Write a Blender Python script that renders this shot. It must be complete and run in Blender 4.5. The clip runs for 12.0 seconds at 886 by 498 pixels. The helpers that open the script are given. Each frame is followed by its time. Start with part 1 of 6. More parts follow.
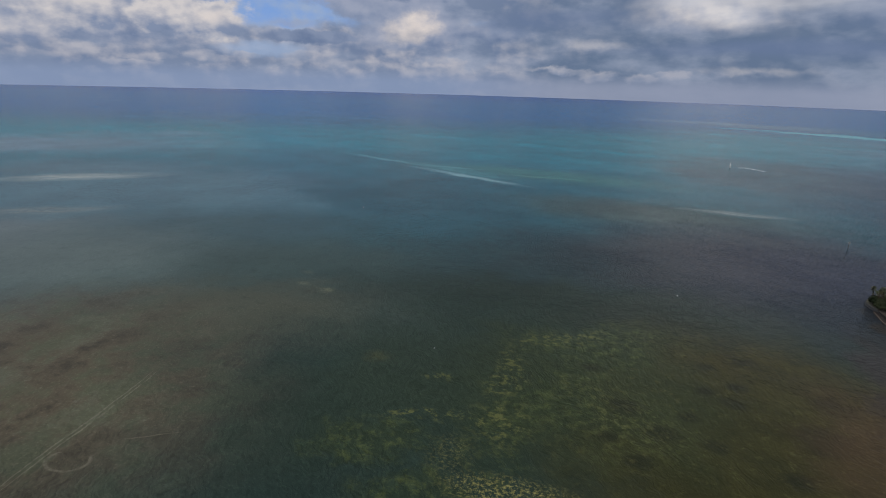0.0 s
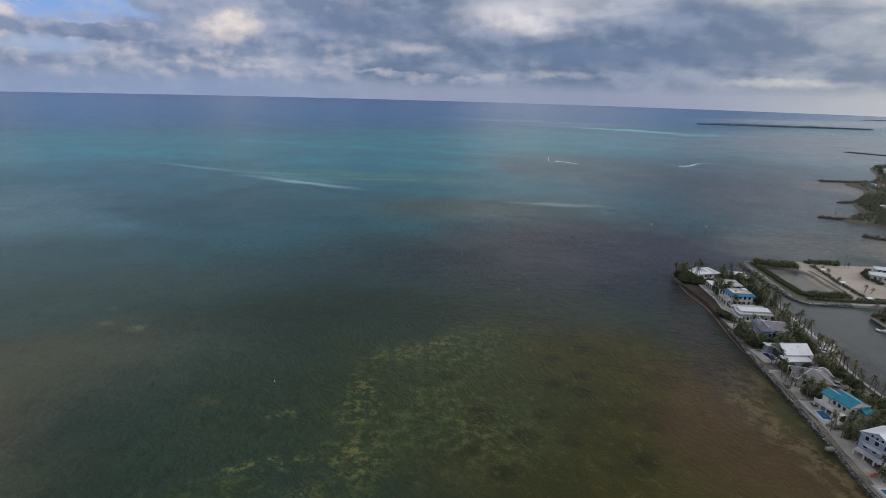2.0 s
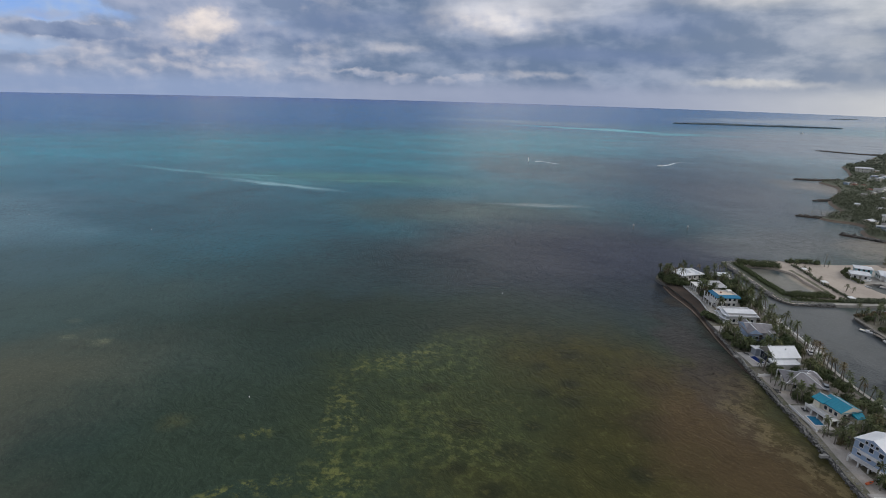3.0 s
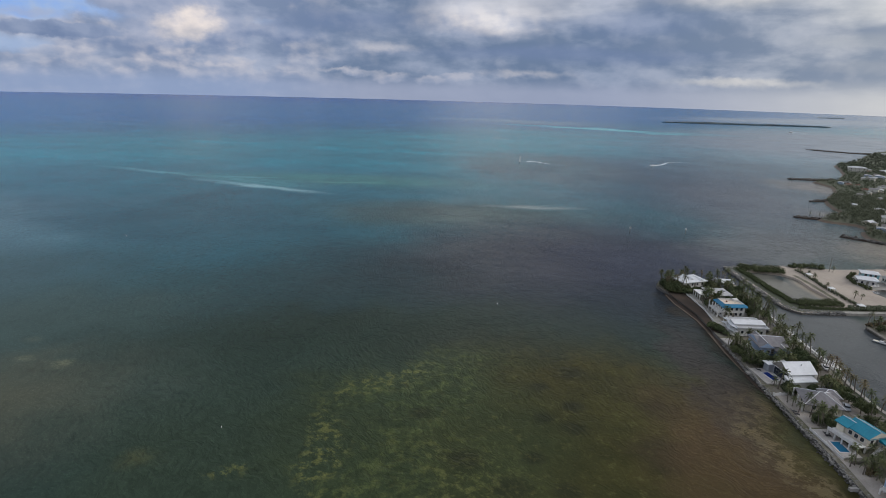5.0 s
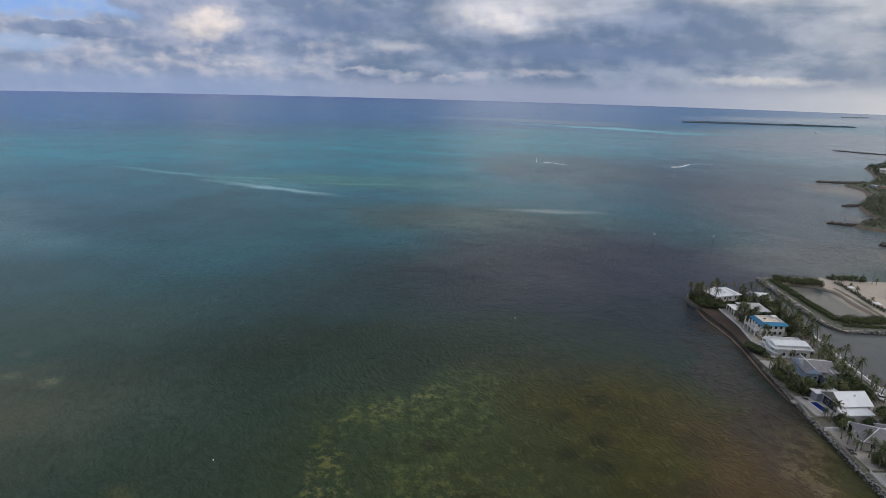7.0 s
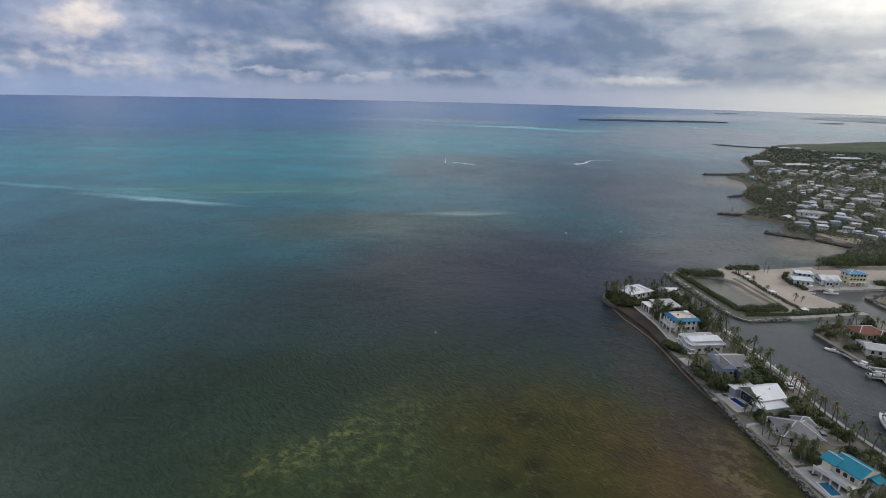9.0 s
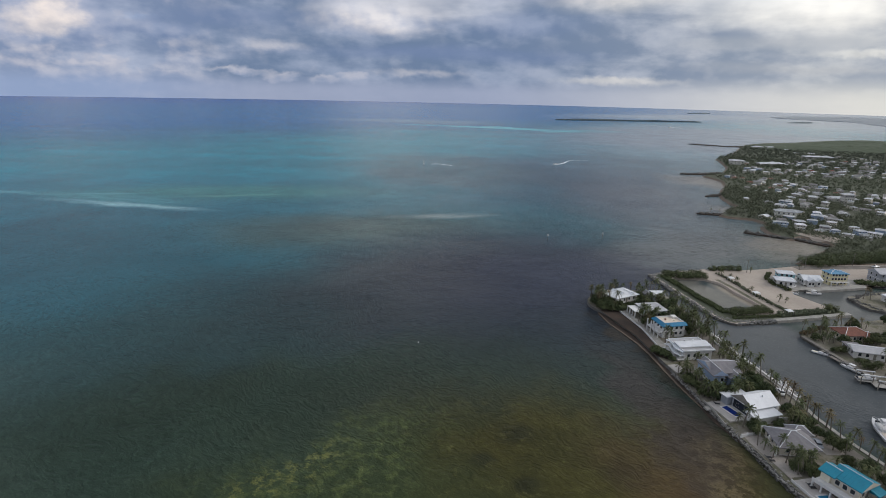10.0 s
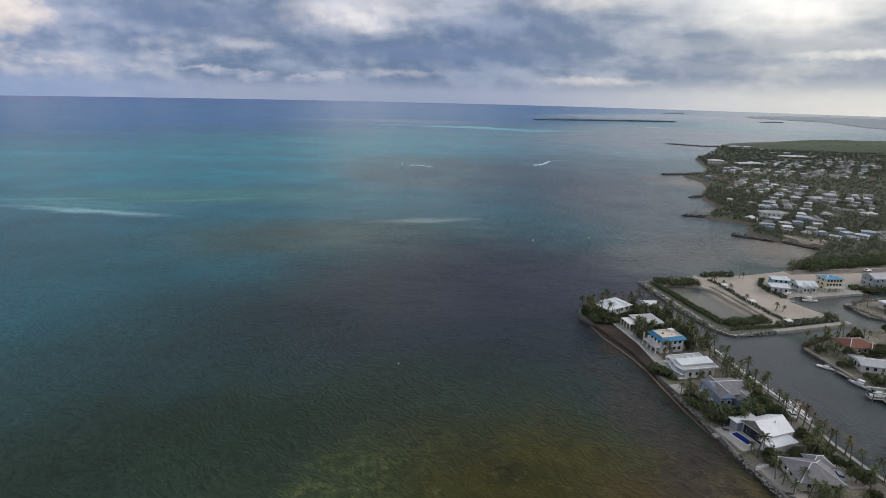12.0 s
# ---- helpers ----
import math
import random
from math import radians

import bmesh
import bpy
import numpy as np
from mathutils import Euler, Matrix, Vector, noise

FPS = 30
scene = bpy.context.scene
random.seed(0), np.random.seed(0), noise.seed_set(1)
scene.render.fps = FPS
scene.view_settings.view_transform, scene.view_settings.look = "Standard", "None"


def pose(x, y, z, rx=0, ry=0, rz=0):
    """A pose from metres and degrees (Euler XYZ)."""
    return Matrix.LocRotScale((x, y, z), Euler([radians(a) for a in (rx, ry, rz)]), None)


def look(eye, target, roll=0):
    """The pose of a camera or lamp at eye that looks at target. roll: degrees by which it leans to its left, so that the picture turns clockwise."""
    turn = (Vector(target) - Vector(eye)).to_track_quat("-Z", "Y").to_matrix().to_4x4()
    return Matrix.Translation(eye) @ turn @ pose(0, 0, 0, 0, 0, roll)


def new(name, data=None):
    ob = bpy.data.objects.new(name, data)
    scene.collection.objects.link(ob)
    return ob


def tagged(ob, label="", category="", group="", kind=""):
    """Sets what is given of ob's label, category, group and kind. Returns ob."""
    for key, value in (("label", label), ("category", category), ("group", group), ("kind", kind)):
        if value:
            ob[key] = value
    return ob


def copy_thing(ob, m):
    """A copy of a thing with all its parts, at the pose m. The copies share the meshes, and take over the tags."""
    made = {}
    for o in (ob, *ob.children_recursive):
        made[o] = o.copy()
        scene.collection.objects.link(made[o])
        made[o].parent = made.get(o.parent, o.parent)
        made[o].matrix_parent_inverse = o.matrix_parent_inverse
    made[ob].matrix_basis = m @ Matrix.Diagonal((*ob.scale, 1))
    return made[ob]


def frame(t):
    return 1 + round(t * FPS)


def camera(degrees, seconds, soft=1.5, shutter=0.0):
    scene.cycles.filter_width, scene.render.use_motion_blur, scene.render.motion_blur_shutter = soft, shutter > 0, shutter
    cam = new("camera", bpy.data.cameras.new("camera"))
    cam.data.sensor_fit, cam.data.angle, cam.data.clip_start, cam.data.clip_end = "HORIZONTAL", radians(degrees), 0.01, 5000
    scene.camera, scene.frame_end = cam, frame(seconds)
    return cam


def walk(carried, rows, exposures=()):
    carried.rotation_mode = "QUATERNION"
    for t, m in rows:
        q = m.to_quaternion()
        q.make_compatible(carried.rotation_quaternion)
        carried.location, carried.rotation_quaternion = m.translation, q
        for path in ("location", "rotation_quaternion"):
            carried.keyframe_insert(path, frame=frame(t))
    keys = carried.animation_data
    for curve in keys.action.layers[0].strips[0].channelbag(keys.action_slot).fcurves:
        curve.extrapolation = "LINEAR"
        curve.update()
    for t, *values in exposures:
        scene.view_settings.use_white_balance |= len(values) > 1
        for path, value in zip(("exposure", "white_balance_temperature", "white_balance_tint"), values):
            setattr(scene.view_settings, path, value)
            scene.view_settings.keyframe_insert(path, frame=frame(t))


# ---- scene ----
cam = camera(79.16, 12.0, soft=0.8)

# seconds, place, heading to the right of +y, pitch, lean
PATH = [
    (0.0, 0.0, -0.0, 95.89, -18.84, -17.2, 1.72),
    (0.5, -0.05, 3.91, 95.62, -16.3, -17.05, 1.7),
    (1.0, -0.28, 7.87, 95.22, -10.77, -16.84, 1.64),
    (1.5, -1.32, 11.43, 95.09, -4.33, -16.65, 1.64),
    (2.0, -1.99, 14.95, 94.98, -1.47, -16.55, 1.65),
    (2.5, -2.56, 18.58, 94.88, 0.02, -16.51, 1.65),
    (3.0, -3.0, 22.35, 94.9, 0.74, -16.5, 1.64),
    (5.0, -3.23, 37.92, 94.53, 1.83, -16.56, 1.63),
    (5.5, -3.27, 42.02, 94.6, 2.59, -16.58, 1.61),
    (6.0, -3.08, 46.07, 94.52, 2.47, -16.59, 1.64),
    (6.5, -3.2, 50.19, 94.57, 1.52, -16.67, 1.66),
    (6.7, -3.18, 51.75, 94.61, 0.86, -16.72, 1.67),
    (7.1, -3.08, 54.66, 94.76, 0.25, -16.67, 1.58),
    (7.5, -2.97, 57.56, 94.91, 0.85, -16.62, 1.5),
    (8.3, -2.76, 63.38, 95.22, 5.41, -16.52, 1.33),
    (8.5, -2.83, 65.06, 95.17, 7.08, -16.53, 1.45),
    (9.0, -3.0, 69.58, 95.26, 10.04, -16.46, 1.39),
    (9.5, -2.8, 73.91, 95.22, 11.32, -16.43, 1.4),
    (10.0, -2.61, 78.21, 95.25, 12.4, -16.38, 1.32),
    (10.5, -2.15, 82.76, 95.11, 13.11, -16.39, 1.39),
    (11.0, -1.52, 87.14, 94.93, 14.29, -16.37, 1.45),
    (11.5, -0.71, 91.58, 94.79, 14.61, -16.36, 1.44),
    (12.0, 0.21, 96.11, 94.62, 14.76, -16.35, 1.41),
]
walk(cam, [(t, pose(x, y, z, 90 + p, 0, -a) @ pose(0, 0, 0, 0, 0, r)) for t, x, y, z, a, p, r in PATH],
     exposures=[(0.0, -0.31), (0.7, -0.38), (1.4, -0.32), (2.0, -0.16), (2.6, -0.04), (6.0, -0.04), (9.0, 0.01), (12.0, 0.02)])

# ---------------------------------------------------------------- nodes
class Graph:
    """Short hand for building node trees."""

    def __init__(self, tree):
        self.tree, self.nodes, self.links = tree, tree.nodes, tree.links

    def put(self, socket, value):
        if isinstance(value, bpy.types.NodeSocket):
            self.links.new(value, socket)
        elif value is not None:
            if socket.type == "RGBA" and len(value) == 3:
                value = (*value, 1)
            socket.default_value = value

    def math(self, op, a, b=None, c=None, clamp=False):
        n = self.nodes.new("ShaderNodeMath")
        n.operation, n.use_clamp = op, clamp
        for socket, v in zip(n.inputs, (a, b, c)):
            self.put(socket, v)
        return n.outputs[0]

    def vmath(self, op, a, b=None, scale=None):
        n = self.nodes.new("ShaderNodeVectorMath")
        n.operation = op
        self.put(n.inputs[0], a)
        self.put(n.inputs[1], b)
        if scale is not None:
            self.put(n.inputs["Scale"], scale)
        return n.outputs["Value"] if op in ("LENGTH", "DOT_PRODUCT") else n.outputs[0]

    def mix(self, fac, a, b, blend="MIX"):
        n = self.nodes.new("ShaderNodeMix")
        n.data_type, n.blend_type = "RGBA", blend
        self.put(n.inputs[0], fac)
        self.put(n.inputs[6], a)
        self.put(n.inputs[7], b)
        return n.outputs[2]

    def span(self, v, lo, hi, a=0.0, b=1.0, smooth=True):
        n = self.nodes.new("ShaderNodeMapRange")
        n.interpolation_type = "SMOOTHSTEP" if smooth else "LINEAR"
        for socket, value in zip(n.inputs, (v, lo, hi, a, b)):
            self.put(socket, value)
        return n.outputs[0]

    def noise(self, vector, scale, detail=4.0, rough=0.55, warp=0.0, color=False):
        n = self.nodes.new("ShaderNodeTexNoise")
        self.put(n.inputs["Vector"], vector)
        for k, v in (("Scale", scale), ("Detail", detail), ("Roughness", rough), ("Distortion", warp)):
            self.put(n.inputs[k], v)
        return n.outputs["Color" if color else "Fac"]

    def mapping(self, vector, loc=(0, 0, 0), rot=0.0, scale=(1, 1, 1), kind="POINT"):
        n = self.nodes.new("ShaderNodeMapping")
        n.vector_type = kind
        self.put(n.inputs["Vector"], vector)
        self.put(n.inputs["Location"], loc)
        self.put(n.inputs["Rotation"], (0, 0, radians(rot)))
        self.put(n.inputs["Scale"], scale)
        return n.outputs[0]

    def xyz(self, x, y, z=0.0):
        n = self.nodes.new("ShaderNodeCombineXYZ")
        for socket, v in zip(n.inputs, (x, y, z)):
            self.put(socket, v)
        return n.outputs[0]

    def split(self, v):
        n = self.nodes.new("ShaderNodeSeparateXYZ")
        self.put(n.inputs[0], v)
        return n.outputs

    def blob(self, vector, cx, cy, rx, ry, rot=0.0, inner=0.55, outer=1.1):
        """1 inside an ellipse, 0 outside, soft between."""
        m = self.mapping(vector, (cx, cy, 0), rot, (rx, ry, 1), "TEXTURE")
        return self.span(self.vmath("LENGTH", m), inner, outer, 1.0, 0.0)

    def bump(self, height, strength, distance=0.1, normal=None):
        n = self.nodes.new("ShaderNodeBump")
        self.put(n.inputs["Strength"], strength)
        self.put(n.inputs["Distance"], distance)
        self.put(n.inputs["Height"], height)
        if normal is not None:
            self.put(n.inputs["Normal"], normal)
        return n.outputs[0]


# ---------------------------------------------------------------- sky and sun
SUN_AZ, SUN_EL = 104.0, 30.0          # heading to the right of +y, height
world = bpy.data.worlds.new("sky")
scene.world = world
world.use_nodes = True
g = Graph(world.node_tree)
back = world.node_tree.nodes["Background"]
way = g.vmath("NORMALIZE", g.nodes.new("ShaderNodeTexCoord").outputs["Generated"])
dx, dy, dz = g.split(way)
az = g.math("MULTIPLY", g.math("ARCTAN2", dx, dy), 57.2958)
el = g.math("MULTIPLY", g.math("ARCSINE", dz), 57.2958)
sky = g.nodes.new("ShaderNodeTexSky")
sky.sky_type = "NISHITA"
sky.sun_disc, sky.sun_elevation, sky.sun_rotation = False, radians(SUN_EL), radians(SUN_AZ)
clear = g.mix(1.0, sky.outputs[0], (0.085, 0.115, 0.19), "MULTIPLY")
# clouds: cumulus to one side, a sheet of stratus over the middle, thin layers low down
sphere = g.xyz(az, el, 0.0)
tex = g.xyz(g.math("MULTIPLY", az, 0.36), g.math("MULTIPLY", el, 0.52), 3.0)
curl = g.vmath("SUBTRACT", g.noise(tex, 0.8, 5.0, 0.52, 0.0, True), (0.5, 0.5, 0.5))
drift = g.vmath("SUBTRACT", g.noise(g.xyz(g.math("MULTIPLY", az, 0.10), g.math("MULTIPLY", el, 0.40), 7.0), 1.0, 6.0, 0.5, 0.0, True), (0.5, 0.5, 0.5))
small = g.vmath("SUBTRACT", g.noise(tex, 2.2, 4.0, 0.5, 0.0, True), (0.5, 0.5, 0.5))
wob = g.vmath("ADD", g.vmath("ADD", sphere, g.vmath("MULTIPLY", curl, (6.5, 3.6, 0.0))), g.vmath("MULTIPLY", small, (1.8, 1.2, 0.0)))
lobes = g.vmath("ADD", sphere, g.vmath("MULTIPLY", small, (2.6, 0.95, 0.0)))
veil = g.vmath("ADD", sphere, g.vmath("MULTIPLY", drift, (9.0, 2.2, 0.0)))
puff = g.noise(tex, 0.85, 4.0, 0.50)
lit = g.math("SUBTRACT", puff, g.noise(g.vmath("ADD", tex, (0.22, 0.26, 0.0)), 0.85, 4.0, 0.50))
sheet = g.noise(g.xyz(g.math("MULTIPLY", az, 0.14), g.math("MULTIPLY", el, 0.34), 9.0), 1.0, 7.0, 0.54, 0.1)
sunward = g.span(az, 14.0, 58.0)
side = g.span(az, -4.0, -22.0)
deck_dark = g.mix(sunward, g.mix(side, (0.165, 0.235, 0.370), (0.25, 0.32, 0.48)), (0.35, 0.40, 0.48))
deck_light = g.mix(sunward, g.mix(side, (0.33, 0.395, 0.540), (0.44, 0.50, 0.65)), (0.70, 0.71, 0.71))
shade = g.math("ADD", g.span(sheet, 0.39, 0.70), g.math("MULTIPLY", lit, g.span(side, 0, 1, 0.9, 1.8, False)), None, True)
seen_sky = g.mix(shade, deck_dark, deck_light)


def mass(cx, cy, rx, ry, top, base, amount=1.0, edge=0.25, soft=False):
    """One cloud: lit above, in shade below, its rim broken into lobes."""
    global seen_sky
    m = g.mapping(veil if soft else (lobes if ry < 0.95 else wob), (cx, cy, 0), 0, (rx, ry, 1), "TEXTURE")
    body = g.span(g.vmath("LENGTH", m), 1.0 - edge, 1.0 + edge * 0.4, amount, 0.0)
    up = g.math("ADD", g.math("ADD", 0.6, g.math("MULTIPLY", g.split(m)[1], 0.5)), g.math("MULTIPLY", lit, 3.2), None, True)
    seen_sky = g.mix(body, seen_sky, g.mix(up, base, top))


BLUE, PALE = (0.27, 0.47, 0.92), (0.42, 0.55, 0.80)
WHITE_TOP, WARM, SHADE, SLATE, MIST = (0.82, 0.78, 0.79), (0.98, 0.88, 0.83), (0.29, 0.36, 0.53), (0.180, 0.250, 0.420), (0.42, 0.47, 0.62)
# a field of small heaps, lit from the sun's side, thinning out over the middle
heaped = g.math("MULTIPLY", g.span(puff, 0.44, 0.60, 0.0, 0.6), g.span(az, -4.0, -20.0, 0.12, 1.0))
seen_sky = g.mix(heaped, seen_sky, g.mix(g.math("ADD", 0.40, g.math("MULTIPLY", lit, 4.0), None, True), (0.22, 0.29, 0.46), (0.66, 0.64, 0.69)))
# blue gaps behind the heaps
mass(-35.5, 6.0, 7.5, 2.0, BLUE, PALE, 0.95, 0.5)
mass(-37.0, 2.6, 4.5, 0.8, PALE, PALE, 0.75, 0.7)
mass(-44.5, 7.0, 3.0, 0.6, BLUE, PALE, 0.7, 0.6)
mass(-16.0, 5.7, 1.3, 0.35, PALE, PALE, 0.5, 0.8)
# heaped clouds and the shaded ones in front
mass(-34.0, 5.1, 2.4, 0.4, MIST, MIST, 0.55, 0.8)
mass(-27.0, 6.9, 6.5, 1.1, MIST, SHADE, 0.95, 0.35)
mass(-54.0, 4.9, 7.4, 2.4, WHITE_TOP, SHADE, 0.95, 0.25)
mass(-57.0, 3.6, 3.5, 0.9, WHITE_TOP, MIST, 0.6, 0.6)
mass(-47.3, 4.6, 2.0, 1.6, SHADE, SLATE, 0.8, 0.6)
mass(-43.0, 4.9, 5.4, 2.1, WHITE_TOP, SHADE, 1.0, 0.2)
mass(-41.2, 5.0, 2.0, 0.9, WARM, WHITE_TOP, 0.6, 0.9)
mass(-49.0, 3.0, 8.5, 0.55, SHADE, SLATE, 0.45, 0.8)
mass(-22.5, 5.0, 6.0, 2.1, MIST, SHADE, 0.95, 0.35)
mass(-22.4, 4.9, 3.6, 1.5, WARM, (0.62, 0.60, 0.64), 0.95, 0.7)
mass(-32.5, 3.9, 5.2, 0.7, SHADE, SLATE, 0.95, 0.25)
mass(-19.6, 3.9, 1.6, 0.6, SHADE, SLATE, 0.65, 0.7)
mass(-27.5, 3.1, 5.0, 0.6, SHADE, SLATE, 0.5, 0.8)
mass(-14.5, 4.6, 4.5, 1.3, SHADE, SLATE, 0.7, 0.5)
# the grey sheet, brighter where it thins
mass(-9.0, 6.2, 9.0, 1.4, SLATE, SLATE, 0.65, 0.8, True)
mass(5.0, 6.7, 7.0, 1.7, WHITE_TOP, MIST, 0.8, 0.95, True)
mass(-4.8, 3.8, 3.2, 0.6, WHITE_TOP, MIST, 0.55, 1.0)
mass(13.0, 3.6, 14.0, 0.9, SLATE, SLATE, 0.75, 0.8, True)
mass(19.5, 6.4, 6.0, 1.8, SHADE, SLATE, 0.6, 0.9, True)
mass(-8.8, 1.6, 2.2, 0.22, WHITE_TOP, MIST, 0.5, 1.0)
mass(9.0, 1.7, 5.0, 0.4, WHITE_TOP, MIST, 0.4, 1.0)
mass(30.0, 8.6, 7.0, 1.3, (0.92, 0.88, 0.84), (0.60, 0.62, 0.65), 0.7, 0.9, True)
mass(46.0, 7.0, 10.0, 1.6, (0.90, 0.88, 0.83), (0.66, 0.66, 0.66), 0.75, 0.9, True)
mass(43.0, 4.7, 10.0, 0.8, (0.46, 0.49, 0.54), (0.42, 0.46, 0.52), 0.6, 0.9, True)
mass(51.0, 3.7, 6.0, 0.4, (1.0, 0.98, 0.92), (0.70, 0.70, 0.68), 0.75, 0.9)
mass(45.0, 2.6, 9.0, 0.6, (0.50, 0.52, 0.55), (0.46, 0.48, 0.52), 0.5, 0.9, True)
mass(29.5, 1.3, 6.0, 0.45, (0.86, 0.83, 0.79), (0.62, 0.62, 0.63), 0.7, 0.9)
# rows of small heaps low over the sea
heaps = random.Random(12)
for i in range(22):
    cx = -58.0 + 2.9 * i + heaps.uniform(-1, 1)
    mass(cx, heaps.uniform(0.9, 2.6), heaps.uniform(1.2, 2.6), heaps.uniform(0.28, 0.55), (0.60, 0.60, 0.68), (0.31, 0.38, 0.54), heaps.uniform(0.35, 0.65), 0.5)
haze = g.mix(sunward, g.mix(side, (0.36, 0.41, 0.56), (0.31, 0.40, 0.61)), (0.86, 0.84, 0.77))
seen_sky = g.mix(g.span(el, g.span(sunward, 0, 1, 1.5, 2.6, False), -0.2, 0.0, 0.85), seen_sky, haze)
# higher up the cloud deck thins and brightens
high = g.mix(g.noise(g.xyz(g.math("DIVIDE", dx, g.math("MAXIMUM", dz, 0.05)), g.math("DIVIDE", dy, g.math("MAXIMUM", dz, 0.05)), 1.3), 0.9, 6.0, 0.55), (0.30, 0.37, 0.50), (0.89, 0.90, 0.94))
sky_col = g.mix(g.span(el, 8.5, 17.0), seen_sky, high)
# the sheet is torn open above the middle of the bay
tear = g.mapping(g.vmath("ADD", sphere, g.vmath("MULTIPLY", drift, (8.0, 8.0, 0.0))), (9.5, 16.0, 0), 0, (15.0, 9.5, 1), "TEXTURE")
sky_col = g.mix(g.span(g.vmath("LENGTH", tear), 0.0, 1.2, 0.9, 0.0), sky_col, (1.8, 1.72, 1.66))
thin = g.mapping(g.vmath("ADD", sphere, g.vmath("MULTIPLY", drift, (10.0, 6.0, 0.0))), (44.0, 15.0, 0), 0, (20.0, 9.0, 1), "TEXTURE")
sky_col = g.mix(g.span(g.vmath("LENGTH", thin), 0.2, 1.15, 0.85, 0.0), sky_col, (1.9, 1.84, 1.72))
g.put(back.inputs["Color"], sky_col)
g.put(back.inputs["Strength"], 0.93)

sun_data = bpy.data.lights.new("sun", "SUN")
sun_data.energy, sun_data.angle, sun_data.color = 1.6, radians(24), (1.0, 0.94, 0.865)
sun = new("sun", sun_data)
sun.matrix_world = look((0, 0, 0), (-math.sin(radians(SUN_AZ)) * math.cos(radians(SUN_EL)), -math.cos(radians(SUN_AZ)) * math.cos(radians(SUN_EL)), -math.sin(radians(SUN_EL))))


# ---------------------------------------------------------------- materials
def material(name):
    m = bpy.data.materials.new(name)
    m.use_nodes = True
    gr = Graph(m.node_tree)
    return m, gr, gr.nodes["Principled BSDF"]


def surface(name, a, b, scale=1.0, rough=0.8, bump=0.3, fine=8.0, per_object=0.0, metal=0.0, dirt=0.25, spec=0.4, dist=0.05):
    """Two colours mixed by coarse and fine noise, with dirt, relief and a shift per object."""
    m, gr, p = material(name)
    co = gr.nodes.new("ShaderNodeTexCoord").outputs["Object"]
    if per_object < 0:
        co = gr.nodes.new("ShaderNodeNewGeometry").outputs["Position"]
    coarse, grain = gr.noise(co, scale, 5.0), gr.noise(co, scale * fine, 4.0, 0.65)
    fac = gr.span(gr.math("ADD", gr.math("MULTIPLY", coarse, 0.65), gr.math("MULTIPLY", grain, 0.35)), 0.36, 0.64)
    col = gr.mix(fac, a, b)
    if dirt:
        stain = gr.span(gr.noise(co, scale * 0.37, 6.0, 0.62, 0.4), 0.5, 0.72, 0.0, dirt)
        col = gr.mix(stain, col, tuple(0.55 * v for v in a))
    if per_object > 0:
        rnd = gr.nodes.new("ShaderNodeObjectInfo").outputs["Random"]
        hsv = gr.nodes.new("ShaderNodeHueSaturation")
        gr.put(hsv.inputs["Hue"], gr.span(rnd, 0, 1, 0.5 - 0.04 * per_object, 0.5 + 0.04 * per_object, False))
        gr.put(hsv.inputs["Value"], gr.span(rnd, 0, 1, 1 - 0.35 * per_object, 1 + 0.35 * per_object, False))
        gr.put(hsv.inputs["Color"], col)
        col = hsv.outputs[0]
    gr.put(p.inputs["Base Color"], col)
    gr.put(p.inputs["Roughness"], gr.span(grain, 0.3, 0.7, rough - 0.08, min(1.0, rough + 0.08)))
    p.inputs["Metallic"].default_value = metal
    p.inputs["Specular IOR Level"].default_value = spec
    if bump:
        gr.put(p.inputs["Normal"], gr.bump(grain, bump, dist))
    return m


def leafy(name, a, b, spread=0.5):
    """Foliage: colour by leaf clump and by plant."""
    m, gr, p = material(name)
    isl = gr.nodes.new("ShaderNodeNewGeometry").outputs["Random Per Island"]
    co = gr.nodes.new("ShaderNodeNewGeometry").outputs["Position"]
    rnd = gr.nodes.new("ShaderNodeObjectInfo").outputs["Random"]
    fac = gr.math("ADD", gr.math("MULTIPLY", isl, 0.5), gr.math("MULTIPLY", gr.noise(co, 0.12, 3.0), 0.5))
    col = gr.mix(gr.span(fac, 0.2, 0.75), a, b)
    hsv = gr.nodes.new("ShaderNodeHueSaturation")
    gr.put(hsv.inputs["Hue"], gr.span(rnd, 0, 1, 0.5 - 0.05 * spread, 0.5 + 0.035 * spread, False))
    gr.put(hsv.inputs["Value"], gr.span(gr.math("FRACT", gr.math("MULTIPLY", rnd, 7.3)), 0, 1, 1 - 0.5 * spread, 1 + 0.5 * spread, False))
    gr.put(hsv.inputs["Color"], col)
    gr.put(p.inputs["Base Color"], hsv.outputs[0])
    p.inputs["Roughness"].default_value = 0.7
    p.inputs["Specular IOR Level"].default_value = 0.15
    return m


